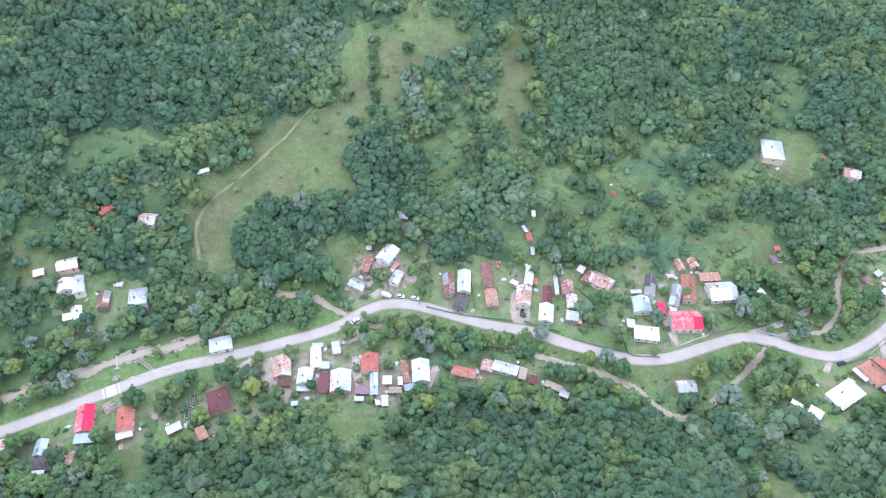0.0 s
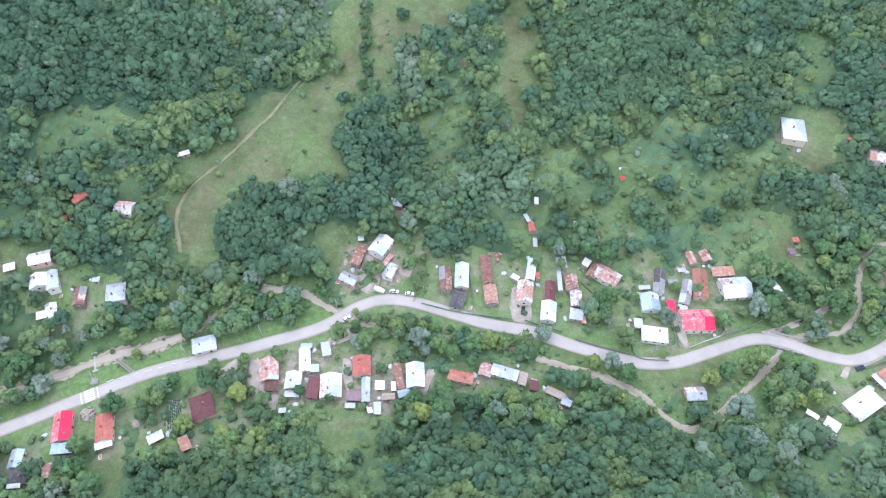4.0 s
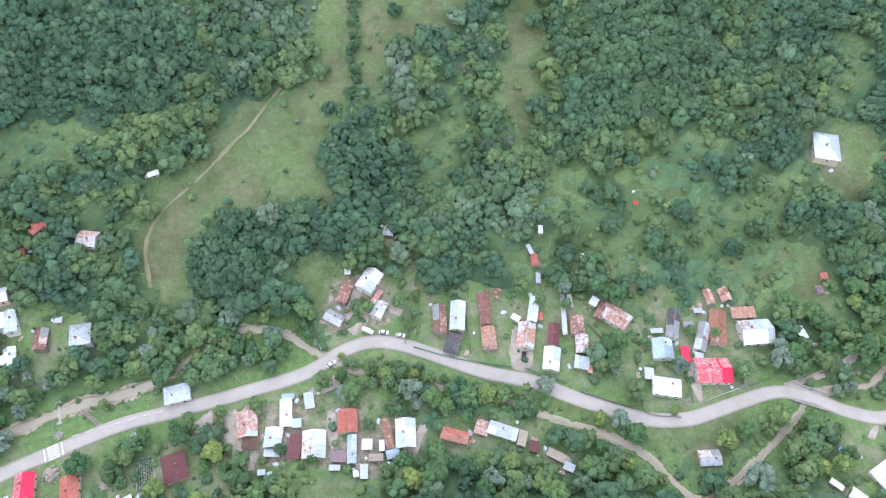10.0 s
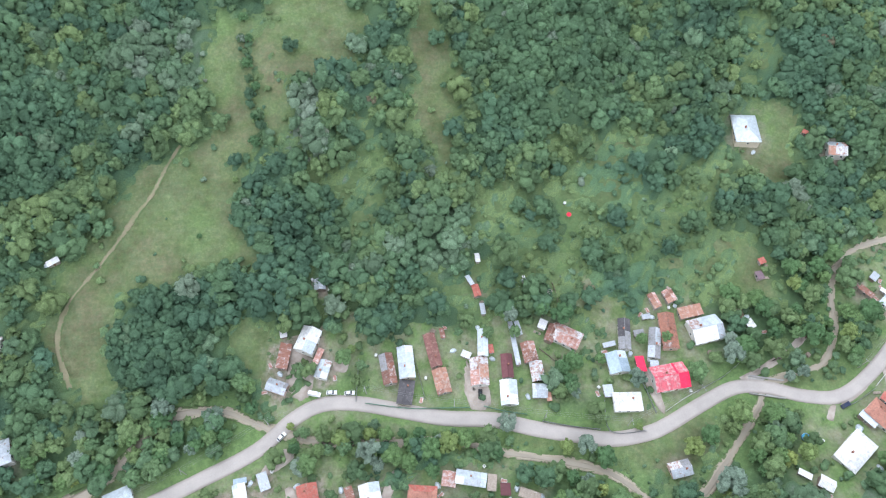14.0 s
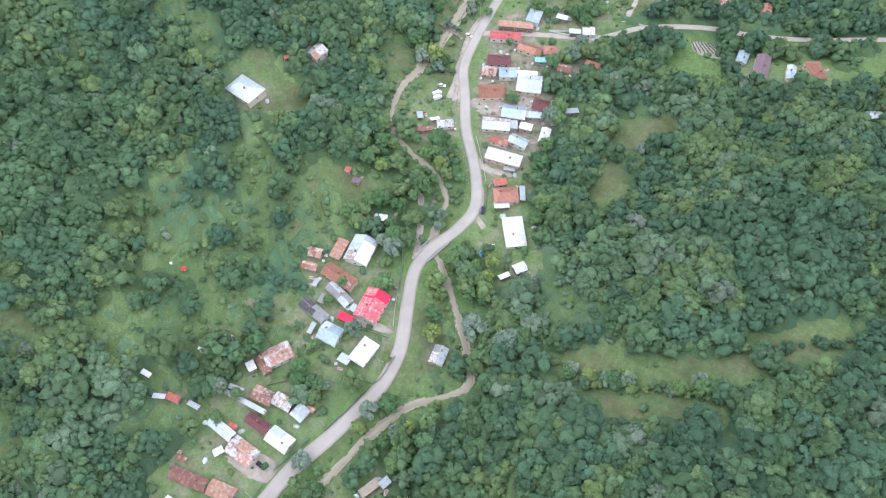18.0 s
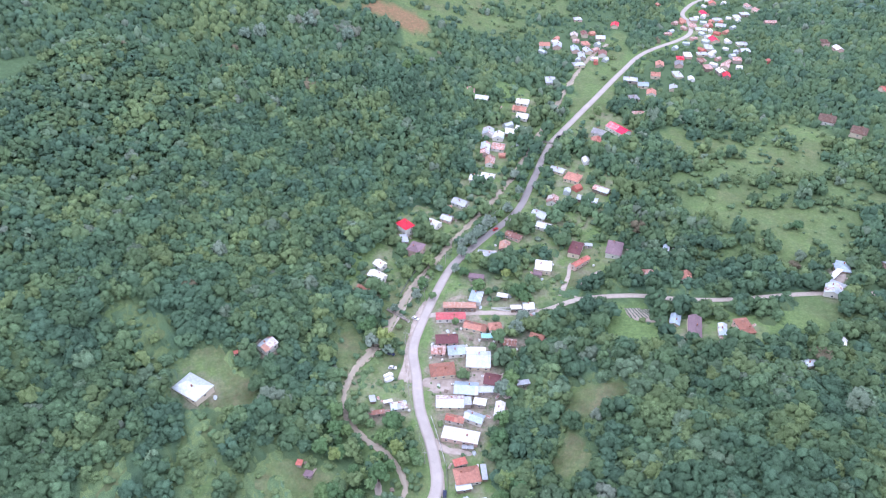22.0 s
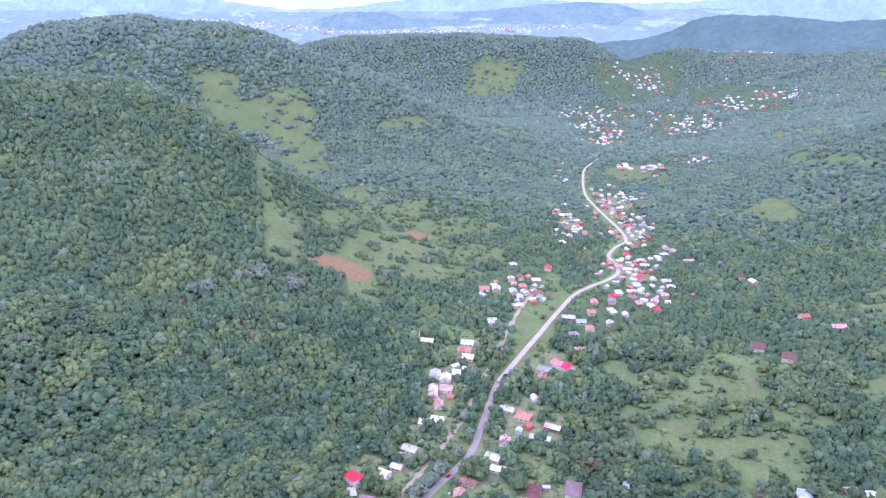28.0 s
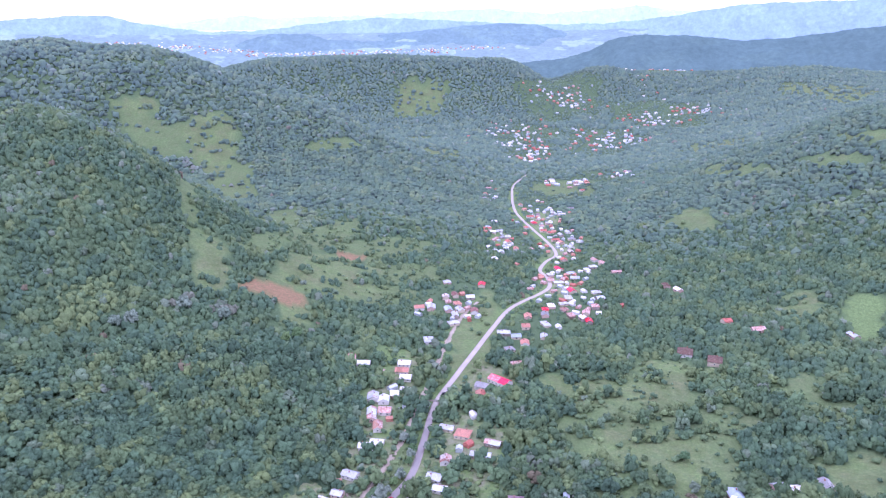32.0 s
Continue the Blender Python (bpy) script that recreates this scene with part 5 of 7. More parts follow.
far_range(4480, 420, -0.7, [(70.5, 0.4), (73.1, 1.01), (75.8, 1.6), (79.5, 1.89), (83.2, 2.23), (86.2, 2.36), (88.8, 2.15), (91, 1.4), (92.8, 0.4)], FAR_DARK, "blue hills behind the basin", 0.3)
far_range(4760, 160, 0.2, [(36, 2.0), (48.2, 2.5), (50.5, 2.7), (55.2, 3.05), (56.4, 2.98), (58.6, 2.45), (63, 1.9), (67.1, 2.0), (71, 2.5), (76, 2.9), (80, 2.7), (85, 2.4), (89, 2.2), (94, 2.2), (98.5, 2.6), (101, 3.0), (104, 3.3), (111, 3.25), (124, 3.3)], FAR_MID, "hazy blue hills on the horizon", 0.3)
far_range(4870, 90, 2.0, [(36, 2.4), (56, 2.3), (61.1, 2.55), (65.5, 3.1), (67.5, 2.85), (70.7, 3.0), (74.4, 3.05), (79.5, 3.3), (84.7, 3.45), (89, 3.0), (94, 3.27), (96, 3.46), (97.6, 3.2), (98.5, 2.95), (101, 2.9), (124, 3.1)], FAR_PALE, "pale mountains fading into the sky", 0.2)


# the town in the basin: houses too far off to tell apart
def basin_level(x, y):
    """Height of the pale basin, which rises away from the valley."""
    d = math.hypot(x - 13, y - 111)
    return 270 + d * math.tan(radians(-1.1 + 2.8 * (max(d - 3790, 0) / 750) ** 0.9))


def far_town(name, label, patches, seed, scale=1.0, level=at):
    dice = np.random.default_rng(seed)
    for tone, share in (("white", 0.3), ("tin_light", 0.24), ("rust_pink", 0.14), ("tile_red", 0.17), ("tile_orange", 0.15)):
        bm = bmesh.new()
        for cx, cy, a, b, turn, count in patches:
            for k in range(int(count * share)):
                u, v = dice.normal(0, 0.5, 2)
                c, s = math.cos(radians(turn)), math.sin(radians(turn))
                x, y = cx + u * a * c - v * b * s, cy + u * a * s + v * b * c
                L, W, h, yaw = dice.uniform(9, 15) * scale, dice.uniform(7, 10) * scale, dice.uniform(3, 5) * scale, dice.uniform(0, math.pi)
                if any(abs(x - hx) < 13 and math.hypot(x - hx, y - hy) < hr + 4 * scale for hx, hy, hr in HOUSE_SPOTS):
                    continue
                if np.hypot(ROAD_LINE[:, 0] - x, ROAD_LINE[:, 1] - y).min() < 9 * scale + 2:
                    continue
                z = level(x, y)
                HOUSE_SPOTS.append((x, y, 9.0 * scale))
                e, f = Vector((math.cos(yaw), math.sin(yaw), 0)), Vector((-math.sin(yaw), math.cos(yaw), 0))
                o = Vector((x, y, z))
                low = [o + e * sx * L / 2 + f * sy * W / 2 for sx, sy in ((-1, -1), (1, -1), (1, 1), (-1, 1))]
                ring_low = [bm.verts.new(p - Vector((0, 0, 2))) for p in low]
                ring_top = [bm.verts.new(p + Vector((0, 0, h))) for p in low]
                ends = [bm.verts.new(o + e * sx * L / 2 + Vector((0, 0, h + 0.28 * W))) for sx in (-1, 1)]
                for j in range(4):
                    bm.faces.new((ring_low[j], ring_low[(j + 1) % 4], ring_top[(j + 1) % 4], ring_top[j]))
                bm.faces.new((ring_top[0], ring_top[1], ends[1], ends[0]))
                bm.faces.new((ring_top[2], ring_top[3], ends[0], ends[1]))
                bm.faces.new((ring_top[1], ring_top[2], ends[1]))
                bm.faces.new((ring_top[3], ring_top[0], ends[0]))
        tagged(linked(name, bm, ROOFS[tone]), label, "houses", kind="stuff")

far_town("town_houses", "white and red-roofed houses of the distant town", [
    (1926, 174, 164, 51, 176, 44), (2197, 210, 214, 74, 175, 68), (2713, 75, 192, 116, 162, 76), (2187, -5, 222, 99, 175, 51), (2208, -107, 190, 81, 179, 51), (2479, -206, 169, 83, 34, 47), (2550, -363, 130, 65, 40, 47), (2300, 298, 129, 49, 157, 27),
    (1502, 116, 35, 16, 179, 13), (1474, 58, 57, 21, 7, 17), (1534, -32, 57, 21, 11, 13), (3536, -1200, 89, 50, 65, 23), (3890, -649, 164, 66, 74, 27), (3018, -199, 264, 39, 19, 20), (3346, -378, 216, 122, 167, 20)], 91, 0.82)
far_town("town_houses", "pale specks of a town in the hazy basin", [(3653, 2475, 170, 50, 123, 60), (3748, 2181, 170, 50, 119, 70), (3795, 1915, 170, 50, 115, 70), (3824, 1651, 170, 40, 112, 70), (3922, 1381, 170, 40, 108, 70), (4011, 1108, 170, 40, 104, 70), (4100, 832, 170, 50, 100, 70), (4180, 549, 130, 50, 96, 40)], 92, 0.85, basin_level)
far_town("outbuildings", "small sheds and outhouses among village houses", [(1167, 128, 105, 42, 2, 48), (1001, 104, 96, 36, 179, 54), (784, 101, 86, 32, 178, 64), (990, 185, 103, 28, 1, 32), (703, 72, 33, 22, 176, 26), (688, 212, 39, 29, 1, 24), (1368, 232, 109, 27, 2, 12), (495, 233, 43, 13, 13, 14), (441, 160, 28, 23, 7, 12)], 93, 0.55)

# ---- trees ----
# a clump of leaves starts as an icosahedron
UPPER = [(math.cos(k * math.tau / 5) * 0.894, math.sin(k * math.tau / 5) * 0.894, 0.447) for k in range(5)]
LOWER = [(math.cos((k + 0.5) * math.tau / 5) * 0.894, math.sin((k + 0.5) * math.tau / 5) * 0.894, -0.447) for k in range(5)]
BALL_V = np.array([(0, 0, 1), *UPPER, *LOWER, (0, 0, -1)])
BALL_F = np.array([f for k in range(5) for f in ((0, 1 + k, 1 + (k + 1) % 5), (1 + k, 6 + k, 1 + (k + 1) % 5), (6 + k, 6 + (k + 1) % 5, 1 + (k + 1) % 5), (11, 6 + (k + 1) % 5, 6 + k))])


def crown(seed, clumps, size, tall=1.15, low=-0.25, sprays=0, leaf=0.17):
    """A crown of about radius 1, made of clumps of leaves set round a limb's reach. Its base lies at z = 0."""
    dice = np.random.default_rng(seed)
    verts, faces, hosts, count = [], [], [], 0
    lean = dice.normal(0, 0.10, 2)
    for k in range(clumps + 1):
        if k == clumps:
            if clumps < 5:
                break
            centre, r, way = np.array([0, 0, -0.05]), 0.64, np.array([0.0, 0, 1])
        else:
            z = low + (1 - low) * (k + 0.5) / clumps
            a = k * 2.39996 + dice.uniform(-0.5, 0.5)
            flat = math.sqrt(max(0.0, 1 - z * z))
            way = np.array([flat * math.cos(a), flat * math.sin(a), z])
            far = dice.uniform(0.5, 0.84) if clumps >= 5 else dice.uniform(0.22, 0.48)
            centre, r = way * far + (lean[0] * z, lean[1] * z, 0), size * dice.uniform(0.72, 1.3)
        hosts.append((centre, r, way))
        turn = dice.uniform(0, math.tau)
        c, s = math.cos(turn), math.sin(turn)
        v = np.stack([BALL_V[:, 0] * c - BALL_V[:, 1] * s, BALL_V[:, 0] * s + BALL_V[:, 1] * c, BALL_V[:, 2]], 1)
        f = BALL_F[(v[BALL_F].mean(1) @ way > -0.42) & (v[BALL_F].mean(1)[:, 2] > -0.6)]
        v = centre + v * r * dice.uniform(0.62, 1.32, (len(v), 1)) * (1, 1, 0.85)
        used = np.unique(f)
        where = np.full(len(v), -1)
        where[used] = np.arange(len(used))
        verts.append(v[used])
        faces.append(where[f] + count)
        count += len(used)
    # sprays of leaves that stand out of the clumps
    placed = 0
    while placed < sprays:
        centre, r, way = hosts[dice.integers(len(hosts))]
        out = dice.normal(0, 1, 3) + 0.9 * way + (0, 0, 0.4)
        out /= np.linalg.norm(out)
        face = out + dice.normal(0, 0.55, 3)
        face /= np.linalg.norm(face)
        u = np.cross(face, dice.normal(0, 1, 3))
        u /= np.linalg.norm(u)
        w, p, size_of = np.cross(face, u), centre + out * r * dice.uniform(0.86, 1.14), leaf * dice.uniform(0.6, 1.25)
        if p[2] < -0.3:
            continue
        verts.append(np.array([p + u * size_of, p - u * size_of * 0.5 + w * size_of * 0.8, p - u * size_of * 0.5 - w * size_of * 0.8]))
        faces.append(np.array([[count, count + 1, count + 2]]))
        count += 3
        placed += 1
    verts, faces = np.vstack(verts), np.vstack(faces)
    verts[:, 2] = (verts[:, 2] + 0.5) * tall
    return verts, faces


FINE = [crown(s, 9 + s % 3, 0.42, 0.92 + 0.08 * (s % 5), sprays=74, leaf=0.18) for s in range(12)]
MIDDLE = [crown(20 + s, 5 + s % 2, 0.5, 0.92 + 0.09 * (s % 4), sprays=26, leaf=0.22) for s in range(9)]
COARSE = [crown(40 + s, 3, 0.60, 0.9 + 0.1 * (s % 3), 0.0, 6, 0.28) for s in range(8)]
ROUGH = [crown(60 + s, 1 + s % 2, 0.78, 0.95, 0.35) for s in range(10)]
TINY = [crown(80 + s, 1, 0.85, 0.9, 0.6) for s in range(6)]


def grove(name, label, spots, radii, looks, kinds, material, tall=1.0, lift=0.25, soft=False):
    """Many crowns in one mesh. Looks: the kind of tree and its tone, for every spot."""
    if not len(spots):
        return
    dice = np.random.default_rng(len(spots))
    pick = dice.integers(len(kinds), size=len(spots))
    turn = dice.uniform(0, math.tau, len(spots))
    stretch = dice.uniform(0.82, 1.3, len(spots)) * tall
    verts, faces, tint, species, count = [], [], [], [], 0
    for k, (v, f) in enumerate(kinds):
        where = np.flatnonzero(pick == k)
        if not len(where):
            continue
        c, s, r = np.cos(turn[where])[:, None], np.sin(turn[where])[:, None], radii[where][:, None]
        x = (v[None, :, 0] * c - v[None, :, 1] * s) * r + spots[where][:, 0:1]
        y = (v[None, :, 0] * s + v[None, :, 1] * c) * r + spots[where][:, 1:2]
        z = (v[None, :, 2] * stretch[where][:, None] + lift) * r + spots[where][:, 2:3]
        verts.append(np.stack([x, y, z], 2).reshape(-1, 3))
        faces.append((f[None] + (count + np.arange(len(where)) * len(v))[:, None, None]).reshape(-1, 3))
        species.append(np.repeat(looks[0][where], len(v)))
        tint.append(np.repeat(looks[1][where], len(v)))
        count += len(where) * len(v)
    mesh = mesh_from(name, np.vstack(verts), np.vstack(faces), material, soft)
    values(mesh, "species", np.concatenate(species))
    values(mesh, "tint", np.concatenate(tint))
    return tagged(new(name, mesh), label, "trees", kind="stuff")


def scatter(x0, x1, y0, y1, gap, seed):
    dice = np.random.default_rng(seed)
    x, y = np.meshgrid(np.arange(x0, x1, gap), np.arange(y0, y1, gap * 0.87))
    x = x + (np.arange(x.shape[0]) % 2)[:, None] * gap / 2
    x, y = x.ravel(), y.ravel()
    return x + dice.uniform(-0.42, 0.42, len(x)) * gap, y + dice.uniform(-0.42, 0.42, len(x)) * gap


def patchy(x, y, size, seed):
    """A smooth random field between 0 and 1."""
    dice = np.random.default_rng(seed)
    out = np.zeros(len(x))
    for k in range(6):
        a, q = dice.uniform(0, math.tau), dice.uniform(0.6, 1.7) / size
        out += np.sin((x * math.cos(a) + y * math.sin(a)) * q * math.tau + dice.uniform(0, math.tau))
    return np.clip(0.5 + out / 6, 0, 1)


def wooded(x, y):
    """The chance of a full-grown tree at places: nil on roads, water, houses and open ground."""
    n = y - np.interp(x, VALLEY_X, VALLEY_Y)
    want = np.ones(len(x))
    broken = np.where(x > 420, smooth(patchy(x, y, 34, 7), 0.1, 0.32), 1.0)
    want *= 1 - np.maximum(inside(MEADOWS, x, y, 1.5), inside(MEADOWS, x, y, 6.0) * (x > 420)) * 0.985 * broken
    want *= 1 - inside(SCRUB, x, y) * np.where(x > 420, 0.93, 0.88)
    want *= 1 - inside(FIELDS + PLOUGHED, x, y, 2.0)
    want *= 1 - inside(YARDS, x, y) * 0.68
    line = ROAD_LINE[(ROAD_LINE[:, 0] > x.min() - 40) & (ROAD_LINE[:, 0] < x.max() + 40)]
    if len(line):
        near = np.where(x > 420, 4.6, 6.5)
        want *= smooth(gap_to(line, x, y), near, near + 3.2)
    if x.min() < 760:
        want *= smooth(gap_to(STREAM_LINE, x, y), 0.8, np.where((x > -48) & (x < 40), 2.2, np.where((x > -112) & (x < -84), 1.2, np.where(x < -112, 9.0, np.where(x < -60, 6.5, np.where((x > 60) & (x < 155), 11.0, np.where(x < 60, 7.0, np.where(x > 330, 6.0, 4.2))))))))
        want *= smooth(gap_to(LANE_LINE, x, y), 4.2, 7.5)
        want *= smooth(gap_to(TRACK_LINE, x, y), 2, 5)
    for hx, hy, r in HOUSE_SPOTS:
        near = np.abs(x - hx) < r + 10
        if near.any():
            want[near] *= smooth(np.hypot(x[near] - hx, y[near] - hy), r + 0.2, r + (3.8 if hx < 420 else 3.6 if hx < 1500 else 3.0))
    settled = inside(SETTLED, x, y)
    return want * (1 - np.where(x > 1500, 0.55, 0.4) * settled)


# settled stretches, where trees stand apart and low
SETTLED = [(690, 105, 80, 45, 160), (800, 90, 90, 50, 175), (900, 85, 90, 55, 0), (1010, 95, 90, 50, 15), (1110, 130, 90, 48, 20), (1220, 140, 80, 45, 15), (1010, 175, 90, 28, 15), (730, 215, 75, 40, 170),
           (1350, 150, 80, 60, 0), (1480, 110, 90, 60, 0), (1540, 20, 120, 50, 10), (1930, 170, 170, 70, 176), (2190, 200, 240, 100, 175), (2740, 80, 330, 140, 166), (2180, -40, 280, 130, 175), (2560, -250, 260, 140, 18)]


# stands of one kind of tree: centre, half length, half width, turn, kind
STANDS = [(150, 128, 24, 20, 10, 0.82), (172, 101, 24, 18, 120, 0.82), (208, 76, 24, 15, 120, 0.79), (113, 104, 24, 7, 155, 0.87), (184, 320, 15, 13, 0, 0.80), (30, 266, 20, 15, 60, 0.82),
          (-20, 322, 22, 8, 95, 0.91), (-90, 242, 26, 20, 100, 0.14), (-195, 315, 55, 45, 0, 0.06), (-142, 330, 34, 28, 0, 0.16), (105, 352, 48, 42, 100, 0.30), (217, 330, 24, 22, 0, 0.10),
          (168, 76, 15, 13, 0, 0.60)]
STANDS += [(-80, 366, 26, 18, 0, 0.84), (-148, 293, 20, 8, 20, 0.66), (-70, 330, 22, 12, 30, 0.56), (276, 40, 26, 16, 100, 0.80), (268, 15, 20, 14, 90, 0.05), (262, 105, 22, 16, 100, 0.82),
           (240, 86, 16, 12, 0, 0.58), (190, 48, 45, 28, 20, 0.12), (1100, 658, 45, 18, 40, 0.93), (1196, 788, 70, 20, 50, 0.92),
           (588, 603, 45, 25, 30, 0.80)]
STANDS += [(561, 402, 14, 11, 0, 0.94), (545, 432, 15, 11, 0, 0.93), (939, 477, 80, 36, 25, 0.62), (497, 491, 32, 22, 0, 0.66), (760, 400, 60, 30, 20, 0.50), (520, 330, 40, 30, 30, 0.12), (118, 82, 30, 5, 100, 0.68)]


def looks_of(x, y, seed, middle=0.32, spread=0.15, stands=True):
    """The kind of tree and its tone at places: stands of one kind, with strays among them."""
    dice = np.random.default_rng(seed)
    kind = middle + 0.3 * (patchy(x, y, 120, 301) - 0.5) + 0.4 * (patchy(x, y, 38, 302) - 0.5) + dice.normal(0, spread, len(x))
    kind = np.clip(kind, 0, 0.72)
    for cx, cy, a, b, turn, what in STANDS if stands else ():
        there = inside([(cx, cy, a, b, turn)], x, y) > dice.uniform(0.25, 0.9, len(x))
        kind = np.where(there, np.clip(what + dice.normal(0, 0.05, len(x)), 0, 0.96), kind)
    stray = dice.uniform(size=len(x))
    kind = np.where(stray < 0.07, dice.uniform(0.76, 0.93, len(x)), kind)
    kind = np.where(stray > 0.9985, 1.0, kind)
    # a darker tone for trees on the near slope that faces north
    tone = np.clip(0.5 - 0.16 * (y < 140) * (x < 420) + 0.4 * (patchy(x, y, 75, 303) - 0.5) + dice.normal(0, 1.07 * spread, len(x)), 0, 1)
    return kind, tone


def plant(x, y, gap, seed, low, high, spread=0.19):
    """Keep the places that carry trees; return their feet, radii and looks."""
    dice = np.random.default_rng(seed)
    keep = dice.uniform(size=len(x)) < wooded(x, y)
    x, y = x[keep], y[keep]
    z = height(x, y)
    grown = 0.45 * patchy(x, y, 45, seed) + 0.55 * dice.uniform(size=len(x)) ** 2.0
    radii = gap * (low + (high - low) * grown) * (1 - 0.42 * inside(SETTLED, x, y))
    return np.stack([x, y, z], 1), radii, looks_of(x, y, seed + 1, spread=spread)


def garden_tree(seed, leaves):
    """A single tree, radius 1 and about 2.6 high: trunk with limbs, and a crown."""
    ob = new("tree")
    bm = bmesh.new()
    rod(bm, (0, 0, -0.15), (0.03, 0.02, 0.75), 0.085, 0.055, 7)
    dice = random.Random(seed)
    for k in range(5):
        a = k * math.tau / 5 + dice.uniform(-0.4, 0.4)
        rod(bm, (0.03, 0.02, 0.6 + 0.06 * k), (0.55 * math.cos(a), 0.55 * math.sin(a), 1.15 + dice.uniform(-0.1, 0.25)), 0.04, 0.012, 5)
    part("trunk", bm, BARK, ob)
    v, f = crown(100 + seed, 24, 0.31, 1.12, sprays=170, leaf=0.14)
    v = v + (0, 0, 0.5)
    leaf_ob = new("crown", mesh_from("crown", v, f, leaves))
    leaf_ob.parent = ob
    return ob


TREE_KINDS = [garden_tree(s, LEAVES_OWN) for s in range(7)]
GREY_KINDS = [garden_tree(10 + s, LEAVES_GREY) for s in range(2)]
tree_dice = random.Random(5)
TREE_USED = set()


def tree(x, y, radius, grey=False, label="", tall=1.0):
    kinds = GREY_KINDS if grey else TREE_KINDS
    base = tree_dice.choice(kinds)
    m = pose(x, y, at(x, y), 0, 0, tree_dice.uniform(0, 360)) @ Matrix.Diagonal((radius, radius, radius * tall * tree_dice.uniform(0.85, 1.15), 1))
    if base.name in TREE_USED:
        ob = copy_thing(base, Matrix())
    else:
        ob = base
        TREE_USED.add(base.name)
    ob.matrix_basis = m
    words = label or ("silvery grey-green willow with a loose crown" if grey else "rounded green broadleaf tree beside gardens")
    return tagged(ob, words, "tree", "trees along the valley")


# the nearest trees of the valley floor stand as things of their own
vx, vy = scatter(-215, 335, 95, 265, 5.7, 61)
beside = np.abs(vy - np.interp(vx, VALLEY_X, VALLEY_Y)) < 44
vx, vy = vx[beside], vy[beside]
order = np.random.default_rng(63).permutation(len(vx))
vx, vy = vx[order], vy[order]
hold = np.random.default_rng(62).uniform(size=len(vx)) < wooded(vx, vy) * 0.95
vx, vy = vx[hold], vy[hold]
for px, py in zip(vx[:240], vy[:240]):
    tree(px, py, tree_dice.uniform(2.0, 4.8), grey=tree_dice.random() < 0.09)
# trees that lean over the stream
bank = STREAM_LINE[(STREAM_LINE[:, 0] > -46) & (STREAM_LINE[:, 0] < 44)]
for k in range(0, len(bank) - 1):
    d = bank[k + 1] - bank[k]
    d = d / np.linalg.norm(d)
    s = 1 if k % 2 else -1
    px, py = bank[k] + np.array([-d[1], d[0]]) * s * tree_dice.uniform(1.6, 3.2)
    if tree_dice.random() < 0.86:
        tree(px, py, tree_dice.uniform(1.5, 3.0), grey=tree_dice.random() < 0.1, label="leafy tree leaning over the stream")
rest_dice = np.random.default_rng(64)
rest = np.stack([vx[240:], vy[240:], height(vx[240:], vy[240:])], 1)


def not_beside(x, y):
    return ~((x > -215) & (x < 335) & (y > 95) & (y < 265) & (np.abs(y - np.interp(x, VALLEY_X, VALLEY_Y)) < 44))


grove("valley_trees", "loose broadleaf trees between gardens and the stream", rest, rest_dice.uniform(2.0, 4.8, len(rest)), looks_of(vx[240:], vy[240:], 65, 0.5, 0.2), FINE, LEAVES)
# small clearings for what stands in the open among the trees
HOUSE_SPOTS += [(179.5, 203.6, 7.0), (173.5, 198.5, 4.0), (90.5, 269.7, 5.0), (157.8, 160.2, 5.5), (155.6, 208.4, 4.5)]
# woods on the near slopes
for name, label, y0, y1 in (("near_wood", "dense broadleaf wood on the slope above the village", 190, 410), ("near_wood", "dense broadleaf wood on the slope below the road", -30, 215)):
    fx, fy = scatter(-320 if y0 > 0 else -240, 400, y0, y1, 5.6, y1)
    side = (fy > np.interp(fx, VALLEY_X, VALLEY_Y)) if y0 > 0 else (fy <= np.interp(fx, VALLEY_X, VALLEY_Y))
    side &= not_beside(fx, fy) & (fx > -150 - 0.45 * fy) & ((fx > 20) | (fy > 90))
    grove(name, label, *plant(fx[side], fy[side], 5.6, y1, 0.44, 1.2), FINE, LEAVES, 0.9, 0.2)
# the wood goes on below the lookout
fx, fy = scatter(-240, 400, -140, 92, 6.0, 47)
side = ((fx <= 20) | (fy < -30)) & not_beside(fx, fy)
grove("near_wood", "dense broadleaf wood on the slope behind the village", *plant(fx[side], fy[side], 6.0, 47, 0.5, 1.1), COARSE, LEAVES, 0.9, 0.2)
# bushes in meadows, scrub and gardens
sx, sy = scatter(-260, 420, 60, 420, 3.6, 71)
bush_dice = np.random.default_rng(72)
rim = inside(MEADOWS, sx, sy, 3.0) * (1 - inside(MEADOWS, sx, sy, -3.0))
want = 0.85 * inside(SCRUB, sx, sy) * smooth(patchy(sx, sy, 16, 76), 0.3, 0.6) + 0.03 * inside(MEADOWS, sx, sy) + 0.4 * rim + 0.36 * inside(YARDS, sx, sy) + 0.7 * (1 - smooth(gap_to(STREAM_LINE, sx, sy), 2.5, 8))
want *= smooth(gap_to(ROAD_LINE[ROAD_LINE[:, 0] < 500], sx, sy), 5, 8) * smooth(gap_to(STREAM_LINE, sx, sy), 1.6, 3) * smooth(gap_to(LANE_LINE, sx, sy), 2.6, 4.5)
for hx, hy, r in HOUSE_SPOTS:
    want *= smooth(np.hypot(sx - hx, sy - hy), r, r + 1.4)
hold = bush_dice.uniform(size=len(sx)) < want
sx, sy = sx[hold], sy[hold]
